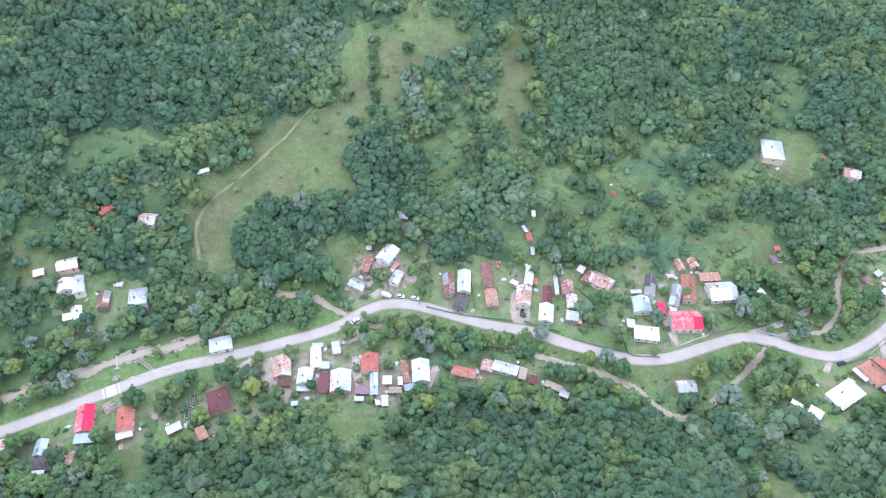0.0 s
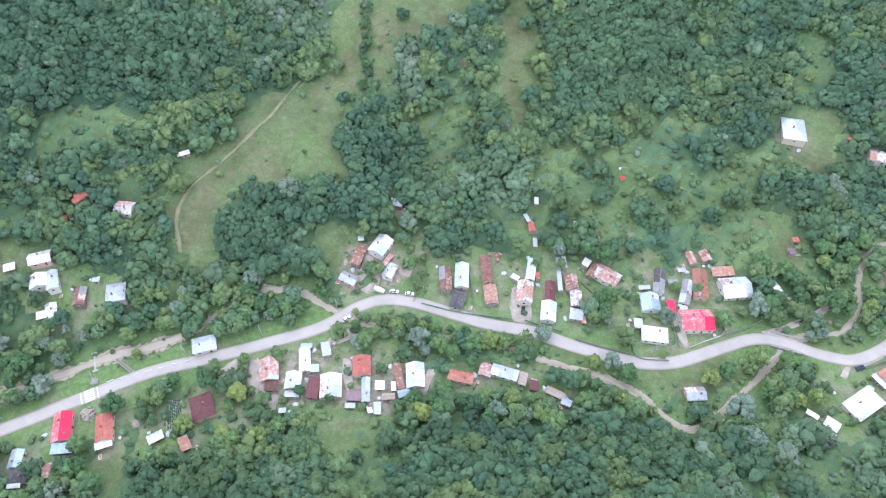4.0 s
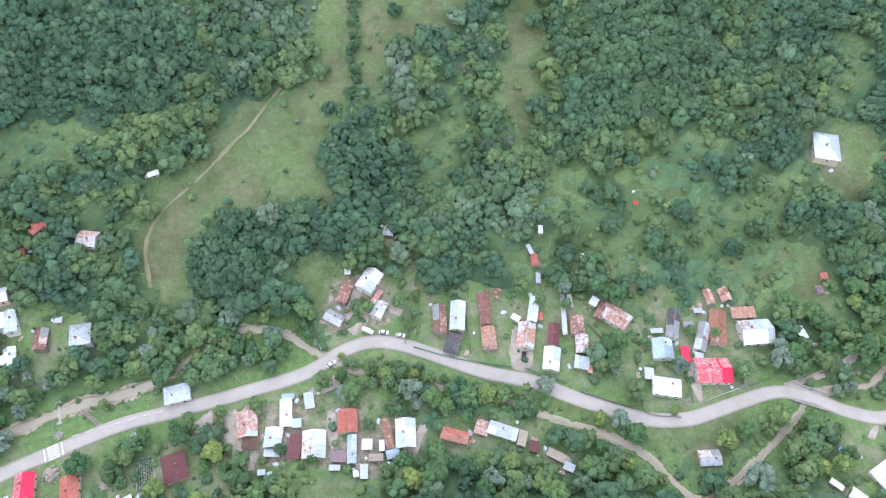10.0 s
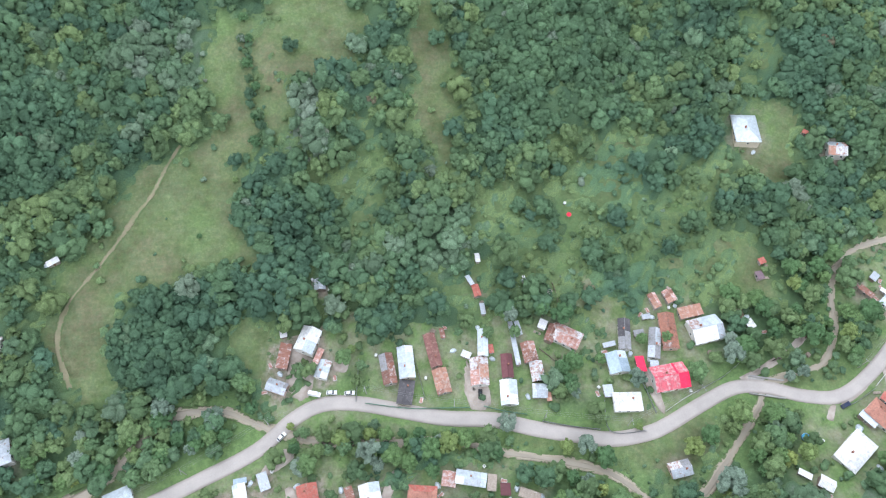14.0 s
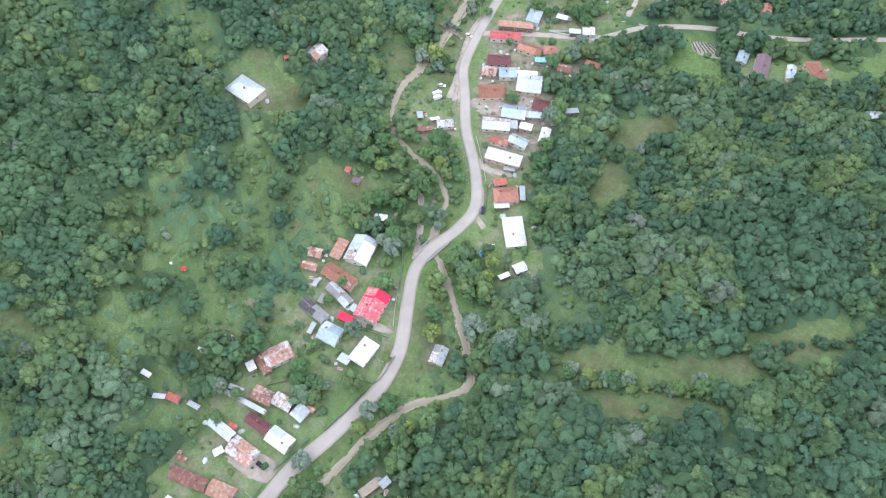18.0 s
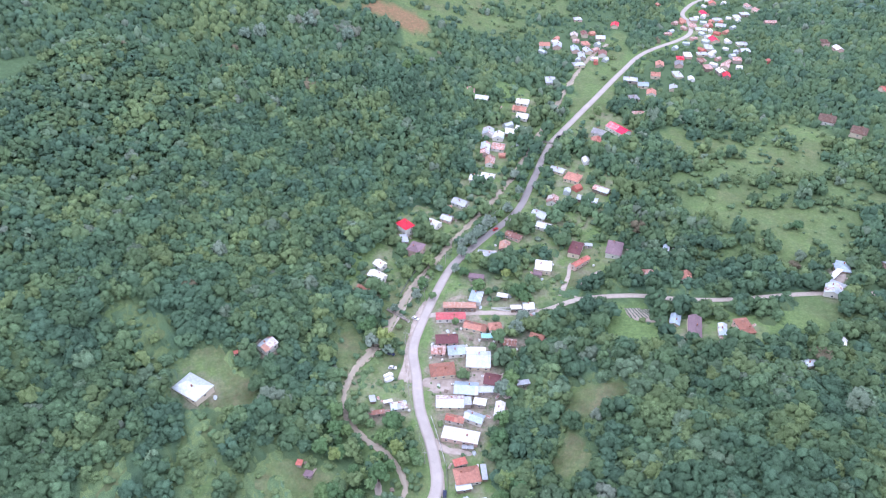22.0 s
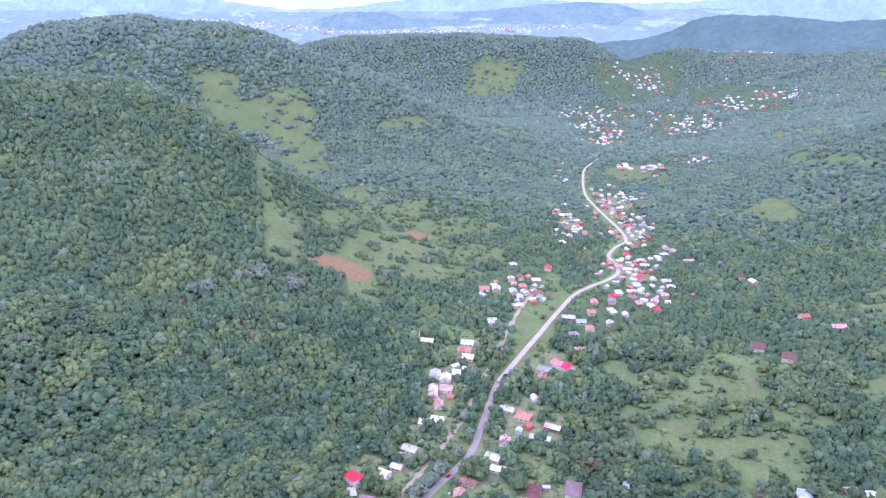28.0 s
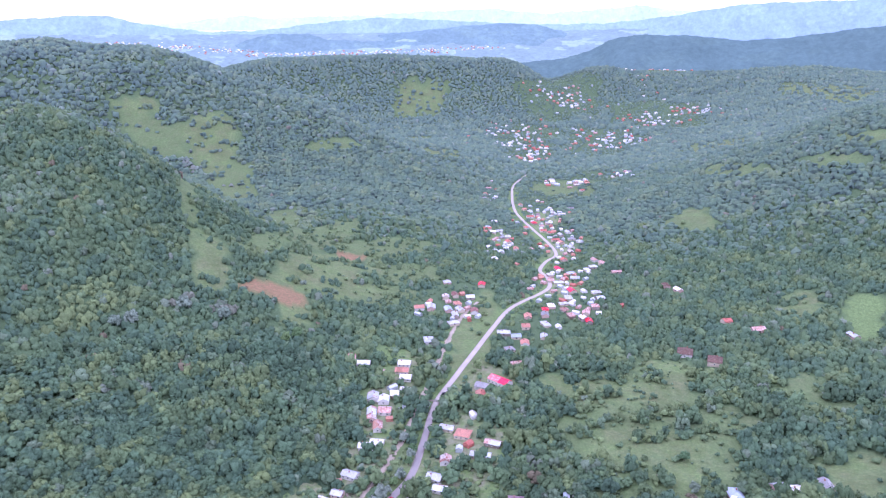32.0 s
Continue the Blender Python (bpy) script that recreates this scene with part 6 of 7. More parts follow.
grove("bushes", "low green bushes scattered over meadows and gardens", np.stack([sx, sy, height(sx, sy)], 1), 0.6 + 2.1 * bush_dice.uniform(size=len(sx)) ** 1.8,
      looks_of(sx, sy, 74, 0.52, 0.16), COARSE, LEAVES, 0.8, 0.0)

sx, sy = scatter(400, 900, -220, 480, 4.6, 73)
want = 0.55 * inside(SCRUB, sx, sy) * smooth(patchy(sx, sy, 30, 77), 0.48, 0.66) + 0.05 * inside(MEADOWS, sx, sy) + 0.3 * inside(YARDS, sx, sy)
want *= smooth(gap_to(ROAD_LINE[(ROAD_LINE[:, 0] > 350) & (ROAD_LINE[:, 0] < 950)], sx, sy), 6, 10)
want *= 1 - inside(PLOUGHED + FIELDS, sx, sy, 2.0)
for hx, hy, r in HOUSE_SPOTS:
    want *= smooth(np.hypot(sx - hx, sy - hy), r, r + 4)
hold = bush_dice.uniform(size=len(sx)) < want
sx, sy = sx[hold], sy[hold]
grove("bushes", "bushes and saplings scattered over rough pasture", np.stack([sx, sy, height(sx, sy)], 1), 0.9 + 2.6 * bush_dice.uniform(size=len(sx)) ** 1.8,
      looks_of(sx, sy, 75, 0.5, 0.16), COARSE, LEAVES, 0.9, 0.0)


# hedges and rows of trees between strips of grass
HEDGES = [[(-45, 371), (-42, 344), (-40, 320)], [(20, 367), (22, 328), (20, 290)], [(114, 108), (117, 84), (121, 66), (125, 54)], [(142, 59), (151, 38), (167, 14)], [(90, 339), (109, 327), (129, 303)]]
HEDGES_EAST = [[(551, 87), (539, 56), (540, 26)], [(456, 97), (481, 49), (504, -3)], [(546, -1), (530, -21), (501, -38)], [(573, 152), (587, 102), (592, 43)], [(445, 56), (458, 14), (463, -33)], [(520, 120), (505, 90), (512, 60)]]
hedge_dice = np.random.default_rng(87)
for label, lines, step, low, high, kinds in (("row of bushes and young trees between meadows", HEDGES, 2.6, 1.0, 2.6, FINE), ("hedgerow trees between strips of rough pasture", HEDGES_EAST, 3.0, 1.4, 3.8, MIDDLE)):
    p = np.vstack([curve_through(line, step) for line in lines])
    p = p + hedge_dice.normal(0, 1.2 if lines is HEDGES else 3.4, p.shape)
    grove("hedge", label, np.column_stack([p, height(p[:, 0], p[:, 1])]), hedge_dice.uniform(low, high, len(p)), looks_of(p[:, 0], p[:, 1], 88, 0.5, 0.2), kinds, LEAVES, 1.0, 0.1)


# woods farther along the valley, by rings round its near end
def ring(r0, r1, gap, kinds, low, high, seed, first=20, last=122, leaves=LEAVES_FAR, label="wooded hillside of mixed broadleaf trees", fade=(0, 0)):
    fx, fy = scatter(0, r1 + 20, -0.75 * r1, 0.85 * r1, gap, seed)
    d, a = np.hypot(fx - 13, fy - 111), np.degrees(np.arctan2(fx - 13, fy - 111))
    keep = (d > r0) & (d < r1) & (a > first) & (a < last) & ~((fx < 400) & (fy < 412) & (fy > -30)) & ~((fx < 412) & (fy >= 412) & (fy < 540))
    # neighbouring rings thin into one another
    dither = np.random.default_rng(seed + 7).uniform(0, 1, len(fx))
    keep &= (d > r0 + fade[0] * dither) & (d < r1 - fade[1] * dither)
    fx, fy = fx[keep], fy[keep]
    grove("far_wood", label, *plant(fx, fy, gap, seed, low, high, 0.15 if r0 < 500 else 0.11 if r0 < 800 else 0.085), kinds, leaves, 1.2 if r0 < 500 else 1.45 if r0 < 800 else 1.25, -0.2 if r0 < 500 else -0.75, r0 > 500)


fx, fy = scatter(-320, 412, 412, 540, 5.8, 86)
grove("near_wood", "dense broadleaf wood below the hilltop", *plant(fx, fy, 5.8, 86, 0.46, 0.95), MIDDLE, LEAVES, 0.9, 0.2)
ring(200, 560, 5.8, MIDDLE, 0.46, 1.1, 81, 30, 122, LEAVES, "wooded hillside of mixed broadleaf trees along the valley")
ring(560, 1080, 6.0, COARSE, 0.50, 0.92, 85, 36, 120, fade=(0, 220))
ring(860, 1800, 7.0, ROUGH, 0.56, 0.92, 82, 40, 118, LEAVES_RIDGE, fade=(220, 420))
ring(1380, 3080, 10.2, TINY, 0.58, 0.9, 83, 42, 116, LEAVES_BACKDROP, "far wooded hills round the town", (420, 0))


# low growth under the crowns
def understorey(label, x0, x1, y0, y1, step, tall, seed, share, middle=0.4):
    X, Y = np.meshgrid(np.arange(x0, x1, step), np.arange(y0, y1, step))
    dice = np.random.default_rng(seed)
    x, y = X.ravel() + dice.uniform(-0.35, 0.35, X.size) * step, Y.ravel() + dice.uniform(-0.35, 0.35, X.size) * step
    want = share(x, y)
    lift = np.where(want > 0.35, tall * dice.uniform(0.3, 1.2, len(x)), -0.4)
    n, m = X.shape
    a = (np.arange(n - 1)[:, None] * m + np.arange(m - 1)[None, :]).ravel()
    quads = np.stack([a, a + 1, a + m + 1, a + m], 1)
    quads = quads[(want[quads] > 0.35).any(1)]
    used = np.unique(quads)
    where = np.full(len(x), -1)
    where[used] = np.arange(len(used))
    x, y = x[used], y[used]
    mesh = mesh_from("undergrowth", np.stack([x, y, height(x, y) + lift[used]], 1), where[quads], LEAVES, True)
    kind, tone = looks_of(x, y, seed, middle, 0.1, middle < 0.5)
    values(mesh, "species", kind)
    values(mesh, "tint", tone)
    tagged(new("undergrowth", mesh), label, "shrubs", kind="stuff")


understorey("leafy undergrowth between trees above and below the village", -320, 412, -30, 420, 3.2, 3.4, 191, lambda x, y: np.where(not_beside(x, y), wooded(x, y), 0))


def rough_growth(x, y):
    """Where brambles and tall weeds grow in open ground."""
    tall_weeds = np.maximum(inside(SCRUB, x, y), 0.8 * inside(MEADOWS, x, y, 4.0) * (1 - inside(MEADOWS, x, y, -3.0)))
    clear = smooth(gap_to(ROAD_LINE[ROAD_LINE[:, 0] < 500], x, y), 6, 9) * smooth(gap_to(STREAM_LINE, x, y), 3.5, 5) * smooth(gap_to(TRACK_LINE, x, y), 1.5, 3)
    for hx, hy, r in HOUSE_SPOTS:
        near = np.abs(x - hx) < r + 4
        if near.any():
            clear[near] *= smooth(np.hypot(x[near] - hx, y[near] - hy), r, r + 1.5)
    return tall_weeds * clear * smooth(patchy(x, y, 13, 78), 0.38, 0.58)


understorey("brambles and tall weeds over rough meadow", -260, 420, 90, 420, 1.9, 1.3, 192, rough_growth, 0.56)

# ---- vehicles, fences, beds and other small things ----
def car_thing(colour, kind):
    """A parked car or van, 4.2 to 5 m long, its wheels on z = 0."""
    ob = new(kind)
    L, W, top = (4.2, 1.72, 1.45) if kind == "car" else (5.0, 1.95, 2.2)
    bm = bmesh.new()
    sill, waist = 0.3, 0.86 if kind == "car" else 1.15
    box(bm, -L / 2, L / 2, -W / 2, W / 2, sill, waist, bevel=0.12)
    part("body", bm, CAR_PAINT[colour], ob)
    bm = bmesh.new()
    x0, x1, slope0, slope1 = (-0.42 * L, 0.22 * L, 0.12 * L, 0.14 * L) if kind == "car" else (-0.49 * L, 0.36 * L, 0.01 * L, 0.1 * L)
    low = [bm.verts.new((x, y, waist - 0.02)) for x, y in ((x0, -W * 0.46), (x1, -W * 0.46), (x1, W * 0.46), (x0, W * 0.46))]
    high = [bm.verts.new((x, y, top - 0.06)) for x, y in ((x0 + slope0, -W * 0.38), (x1 - slope1, -W * 0.38), (x1 - slope1, W * 0.38), (x0 + slope0, W * 0.38))]
    for k in range(4):
        bm.faces.new((low[k], low[(k + 1) % 4], high[(k + 1) % 4], high[k]))
    bm.faces.new(high)
    part("cabin", bm, GLASS if kind == "car" else CAR_PAINT[colour], ob)
    part("roof", boxed(x0 + slope0 - 0.03, x1 - slope1 + 0.03, -W * 0.39, W * 0.39, top - 0.07, top, bevel=0.03), CAR_PAINT[colour], ob)
    for sx in (-0.31, 0.31):
        for sy in (-1, 1):
            bm = bmesh.new()
            rod(bm, (sx * L, sy * (W / 2 - 0.2), 0.31), (sx * L, sy * (W / 2 + 0.01), 0.31), 0.31, sides=12)
            wheel = part("wheel", bm, RUBBER, ob)
            bm = bmesh.new()
            rod(bm, (sx * L, sy * (W / 2 + 0.005), 0.31), (sx * L, sy * (W / 2 + 0.02), 0.31), 0.18, sides=10)
            part("rim", bm, STEEL, wheel)
    for sy in (-0.33, 0.33):
        part("headlight", boxed(L / 2 - 0.03, L / 2 + 0.02, sy * W - 0.16, sy * W + 0.16, 0.58, 0.72), FRAME, ob)
    return tagged(ob, {"car": "small %s car standing with closed doors", "van": "%s panel van parked on the verge"}[kind] % {"blue": "dark blue"}.get(colour, colour), kind, "vehicles")


CAR_MADE = {}


def car(x, y, yaw, colour, kind):
    on_road = float(gap_to(ROAD_LINE, np.array([x]), np.array([y]))[0]) < 3.2
    m = pose(x, y, at(x, y) + (0.24 if on_road else 0.12), 0, 0, yaw)
    if (colour, kind) in CAR_MADE:
        return copy_thing(CAR_MADE[colour, kind], m)
    ob = CAR_MADE[colour, kind] = car_thing(colour, kind)
    ob.matrix_basis = m
    return ob


def ground_patch(points, label):
    """Bare ground with an uneven rim, draped over the land."""
    p = curve_through(points + points[:1], 1.2)[:-1]
    c = p.mean(0)
    dice = np.random.default_rng(int(abs(c[0]) * 7 + abs(c[1])))
    rings = []
    for share in (1.0, 0.66, 0.33):
        q = c + (p - c) * share * (1 + 0.05 * dice.normal(size=(len(p), 1)) * (share == 1.0))
        rings.append(np.column_stack([q, height(q[:, 0], q[:, 1]) + 0.12]))
    low = rings[0].copy()
    low[:, 2] -= 0.6
    verts = np.vstack([low, *rings, [[*c, at(*c) + 0.12]]])
    n, a = len(p), np.arange(len(p))
    b = (a + 1) % n
    quads = np.vstack([np.stack([a + k * n, b + k * n, b + (k + 1) * n, a + (k + 1) * n], 1) for k in range(3)])
    fan = np.stack([a + 3 * n, b + 3 * n, np.full(n, 4 * n), np.full(n, 4 * n)], 1)[:, :3]
    faces = np.vstack([quads[:, [0, 1, 2]], quads[:, [0, 2, 3]], fan])
    tagged(new("yard", mesh_from("yard", verts, faces, YARD_DIRT)), label, "yard", kind="structure")


def pile(points, label, radius, tall, material):
    """A heap of loose lumps."""
    x, y = points[0]
    dice = random.Random(int(x * 10))
    verts, faces, count = [], [], 0
    rng = np.random.default_rng(int(abs(x) * 10))
    for k in range(60):
        a, r = dice.uniform(0, math.tau), radius * math.sqrt(dice.random())
        s = dice.uniform(0.18, 0.42) * (radius / 2.4)
        z = tall * (1 - (r / radius) ** 2)
        v = BALL_V * s * rng.uniform(0.7, 1.2, (len(BALL_V), 1)) + (x + r * math.cos(a), y + r * math.sin(a), at(x, y) + z * 0.8)
        verts.append(v)
        faces.append(BALL_F + count)
        count += len(v)
    dome = BALL_V * (radius, radius, tall) * rng.uniform(0.85, 1.0, (len(BALL_V), 1)) + (x, y, at(x, y) - 0.1)
    verts.append(dome)
    faces.append(BALL_F + count)
    mesh = mesh_from("heap", np.vstack(verts), np.vstack(faces), {"YARD_DIRT": YARD_DIRT, "CONCRETE": CONCRETE}[material])
    tagged(new("heap", mesh), label, "heap", kind="stuff")


FENCE_PAINT = {"green": plain("green_fence_paint", (0.16, 0.30, 0.22), 0.6), "grey": STEEL, "white": PAINT_WHITE, "timber": TIMBER}


def fence(points, paint):
    """Posts, two rails and boards along a line."""
    line = curve_through(points, 2.4)
    ob = empty("fence", *line[0])
    base = Vector(ob.matrix_basis.translation)
    places = [Vector((x, y, at(x, y))) - base for x, y in line]
    for p in places:
        part("post", boxed(p.x - 0.08, p.x + 0.08, p.y - 0.08, p.y + 0.08, p.z - 0.3, p.z + 1.35), FENCE_PAINT[paint], ob)
    for a, b in zip(places, places[1:]):
        for z in (0.35, 1.15):
            bm = bmesh.new()
            rod(bm, a + Vector((0, 0, z)), b + Vector((0, 0, z)), 0.05, sides=4)
            part("rail", bm, FENCE_PAINT[paint], ob)
        side = (b - a).cross(Vector((0, 0, 1))).normalized() * 0.02
        bm = bmesh.new()
        corners = [a + Vector((0, 0, 0.12)), b + Vector((0, 0, 0.12)), b + Vector((0, 0, 1.1)), a + Vector((0, 0, 1.1))]
        front, back = [bm.verts.new(c + side) for c in corners], [bm.verts.new(c - side) for c in corners]
        bm.faces.new(front)
        bm.faces.new(back[::-1])
        for k in range(4):
            bm.faces.new((front[(k + 1) % 4], front[k], back[k], back[(k + 1) % 4]))
        part("panel", bm, FENCE_PAINT[paint], ob)
    words = {"green": "green-painted garden fence along the road", "grey": "grey wire and post fence round a yard", "white": "white-painted garden fence along a yard", "timber": "weathered wooden fence round a garden plot"}
    tagged(ob, words[paint], "fence")


def vegetable_bed(points, rows):
    """Rows of low plants over a dug plot."""
    p = np.array(points)
    a, b, c, d = p[0], p[1], p[2], p[-1]
    verts, faces, tint, count = [], [], [], 0
    dice = np.random.default_rng(rows + int(abs(a[0])))
    for k in range(rows):
        u = (k + 0.5) / rows
        start, end = a + (b - a) * u, d + (c - d) * u
        steps_n = max(3, int(np.linalg.norm(end - start) / 0.7))
        for s in np.linspace(0, 1, steps_n):
            q = start + (end - start) * s + dice.normal(0, 0.08, 2)
            v = BALL_V * (0.42, 0.42, 0.38) * dice.uniform(0.7, 1.2, (len(BALL_V), 1)) + (q[0], q[1], at(*q) + 0.3)
            verts.append(v)
            faces.append(BALL_F + count)
            tint.append(np.full(len(v), dice.uniform(0.5, 0.9)))
            count += len(v)
    mesh = mesh_from("vegetable_rows", np.vstack(verts), np.vstack(faces), LEAVES)
    values(mesh, "tint", np.concatenate(tint))
    tagged(new("vegetable_rows", mesh), "rows of green vegetables in a garden plot", "vegetables", kind="stuff")
    ground_patch([tuple(q) for q in p], "dug brown earth of a vegetable plot")


def road_frame(x, y):
    k = int(np.argmin((ROAD_LINE[:, 0] - x) ** 2 + (ROAD_LINE[:, 1] - y) ** 2))
    d = ROAD_LINE[k + 1] - ROAD_LINE[k - 1]
    return ROAD_LINE[k], math.degrees(math.atan2(d[1], d[0]))


def crossing(x, y):
    """White bars across the road."""
    c, yaw = road_frame(x, y)
    for k in range(6):
        bar = part("crossing_bar", boxed(-2.1, 2.1, -0.26, 0.26, -0.02, 0.015), PAINT_WHITE, road)
        off = pose(c[0], c[1], at(*c) + 0.245, 0, 0, yaw) @ pose(0, -2.5 + k, 0)
        bar.matrix_basis = off
    for s in (-3.4, 3.4):
        bar = part("stop_line", boxed(-0.25, 0.25, -2.7, 2.7, -0.02, 0.015), PAINT_WHITE, road)
        bar.matrix_basis = pose(c[0], c[1], at(*c) + 0.245, 0, 0, yaw) @ pose(s, 0, 0)


def kerb_block(x, y):
    c, yaw = road_frame(x, y)
    ob = new("kerb_block")
    bm = boxed(-1.3, 1.3, -0.14, 0.14, -0.2, 0.42, bevel=0.05)
    part("block", bm, PAINT_WHITE, ob)
    ob.matrix_basis = pose(x, y, at(x, y) + 0.2, 0, 0, yaw)
    tagged(ob, "low white concrete kerb block on the road's edge", "kerb block", "kerb blocks along the road")


def weir(a, b):
    a, b = Vector((*a, 0)), Vector((*b, 0))
    mid, yaw = (a + b) / 2, math.degrees(math.atan2(b.y - a.y, b.x - a.x))
    ob = empty("weir", mid.x, mid.y, yaw)
    half = (b - a).length / 2 + 1.0
    part("wall", boxed(-half, half, -0.4, 0.4, -2.2, 0.25, bevel=0.05), CONCRETE, ob)
    part("abutment", boxed(-half - 0.9, -half, -1.1, 1.1, -2.0, 0.5, bevel=0.06), CONCRETE, ob)
    part("abutment", boxed(half, half + 0.9, -1.1, 1.1, -2.0, 0.5, bevel=0.06), CONCRETE, ob)
    tagged(ob, "pale concrete weir across the muddy stream", "weir")


def footbridge(a, b):
    a, b = Vector((*a, 0)), Vector((*b, 0))
    mid, yaw = (a + b) / 2, math.degrees(math.atan2(b.y - a.y, b.x - a.x))
    ob = empty("footbridge", mid.x, mid.y, yaw)
    half = (b - a).length / 2 + 0.8
    for s in (-0.55, 0.55):
        part("beam", boxed(-half, half, s - 0.12, s + 0.12, 0.1, 0.4), STEEL, ob)
        for z in (0.9, 1.3):
            part("handrail", boxed(-half, half, s * 1.2 - 0.04, s * 1.2 + 0.04, z - 0.04, z + 0.04), STEEL, ob)
    for k in range(int(half * 2 / 0.5)):
        x = -half + 0.25 + k * 0.5
        part("plank", boxed(x - 0.21, x + 0.21, -0.75, 0.75, 0.4, 0.46), TIMBER, ob)
    for s in (-1, 1):
        part("footing", boxed(s * half - 0.5, s * half + 0.5, -0.9, 0.9, -1.6, 0.2), CONCRETE, ob)
    tagged(ob, "narrow plank footbridge with steel rails over the stream", "footbridge")


def power_pole(x, y, yaw):
    ob = empty("power_pole", x, y, yaw)
    bm = bmesh.new()
    rod(bm, (0, 0, -0.5), (0, 0, 8.6), 0.17, 0.1, 8)
    part("pole", bm, CONCRETE, ob)
    part("crossarm", boxed(-0.06, 0.06, -0.9, 0.9, 8.0, 8.14), STEEL, ob)
    for v in (-0.75, 0.0, 0.75):
        bm = bmesh.new()
        rod(bm, (0, v, 8.14), (0, v, 8.36), 0.06, 0.04, 6)
        part("insulator", bm, FRAME, ob)
    bm = bmesh.new()
    rod(bm, (0, 0, 7.3), (0, -1.4, 7.7), 0.035, sides=5)
    part("lamp_arm", bm, STEEL, ob)
    part("lamp_head", boxed(-0.12, 0.12, -1.9, -1.35, 7.64, 7.78, bevel=0.03), STEEL, ob)
    return tagged(ob, "concrete power pole with crossarm and street lamp", "power pole", "power poles along the road")


POLE_LINE = []
for x in range(-180, 420, 34):
    if 140 < x < 165:
        continue
    c, yaw = road_frame(x, float(np.interp(x, ROAD_LINE[:, 0], ROAD_LINE[:, 1])))
    a = radians(yaw)
    px, py = c[0] - 4.6 * math.sin(a), c[1] + 4.6 * math.cos(a)
    if min((math.hypot(px - hx, py - hy) - r for hx, hy, r in HOUSE_SPOTS)) < -1.5:
        continue
    power_pole(px, py, yaw)
    POLE_LINE.append((px, py, yaw))
for (x0, y0, a0), (x1, y1, a1) in zip(POLE_LINE, POLE_LINE[1:]):
    if math.hypot(x1 - x0, y1 - y0) > 60:
        continue
    span_ob = new("power_line")
    for v in (-0.75, 0.0, 0.75):
        bm = bmesh.new()
        ends = [Vector((x - v * math.sin(radians(a)), y + v * math.cos(radians(a)), at(x, y) + 8.36)) for x, y, a in ((x0, y0, a0), (x1, y1, a1))]
        side = Vector((ends[1].y - ends[0].y, ends[0].x - ends[1].x, 0)).normalized() * 0.022
        loops = []
        for k in range(7):
            u = k / 6
            q = ends[0].lerp(ends[1], u) - Vector((0, 0, 2.4 * u * (1 - u)))
            loops.append([bm.verts.new(p) for p in (q + side, q - side, q + Vector((0, 0, 0.035)))])
        for low, high in zip(loops, loops[1:]):
            for j in range(3):
                bm.faces.new((low[j], low[(j + 1) % 3], high[(j + 1) % 3], high[j]))
        bm.faces.new(loops[0])
        bm.faces.new(loops[-1][::-1])
        part("wire", bm, STEEL, span_ob)
    tagged(span_ob, "three sagging power lines between two poles", "cable", "power lines along the road")

# the road bridge
c, yaw = road_frame(151, 183)
bridge = empty("road_bridge", c[0], c[1], yaw)
for s in (-1, 1):
    part("parapet", boxed(-7, 7, s * 3.75 - 0.2, s * 3.75 + 0.2, -1.6, 0.95, bevel=0.05), CONCRETE, bridge)
    for k in range(6):
        u = -6.6 + k * 2.64
        part("rail_post", boxed(u - 0.07, u + 0.07, s * 3.75 - 0.07, s * 3.75 + 0.07, 0.9, 1.4), STEEL, bridge)
    part("handrail", boxed(-7, 7, s * 3.75 - 0.05, s * 3.75 + 0.05, 1.38, 1.48), STEEL, bridge)
part("deck", boxed(-7, 7, -3.5, 3.5, -1.0, 0.1), CONCRETE, bridge)
tagged(bridge, "low concrete road bridge with steel handrails over the stream", "bridge")


# clutter in the yards
def woodpile():
    ob = new("woodpile")
    dice = random.Random(3)
    for r in range(3):
        for k in range(6 - r):
            bm = bmesh.new()
            rod(bm, (-0.9 + dice.uniform(-0.08, 0.08), (k - (5 - r) / 2) * 0.34, 0.17 + r * 0.3), (0.9 + dice.uniform(-0.08, 0.08), (k - (5 - r) / 2) * 0.34, 0.17 + r * 0.3), 0.16, sides=6)
            part("log", bm, TIMBER, ob)
    return tagged(ob, "stacked grey firewood logs in a yard", "woodpile", "clutter in the yards")


def plank_stack():
    ob = new("plank_stack")
    for r in range(3):
        for k in range(4):
            part("plank", boxed(-1.6, 1.6, -0.5 + k * 0.26, -0.28 + k * 0.26, 0.05 + r * 0.12, 0.13 + r * 0.12), ROOFS["beige"], ob)
    return tagged(ob, "stack of pale sawn planks in a yard", "planks", "clutter in the yards")


def water_tank():
    ob = new("water_tank")
    part("tank", boxed(-0.6, 0.6, -0.5, 0.5, 0.12, 1.15, bevel=0.08), FRAME, ob)
    part("pallet", boxed(-0.65, 0.65, -0.55, 0.55, 0, 0.13), TIMBER, ob)
    bm = bmesh.new()
    rod(bm, (0, 0, 1.14), (0, 0, 1.24), 0.14, sides=10)
    part("lid", bm, RUBBER, ob)
    return tagged(ob, "white plastic water tank on a wooden pallet", "water tank", "clutter in the yards")


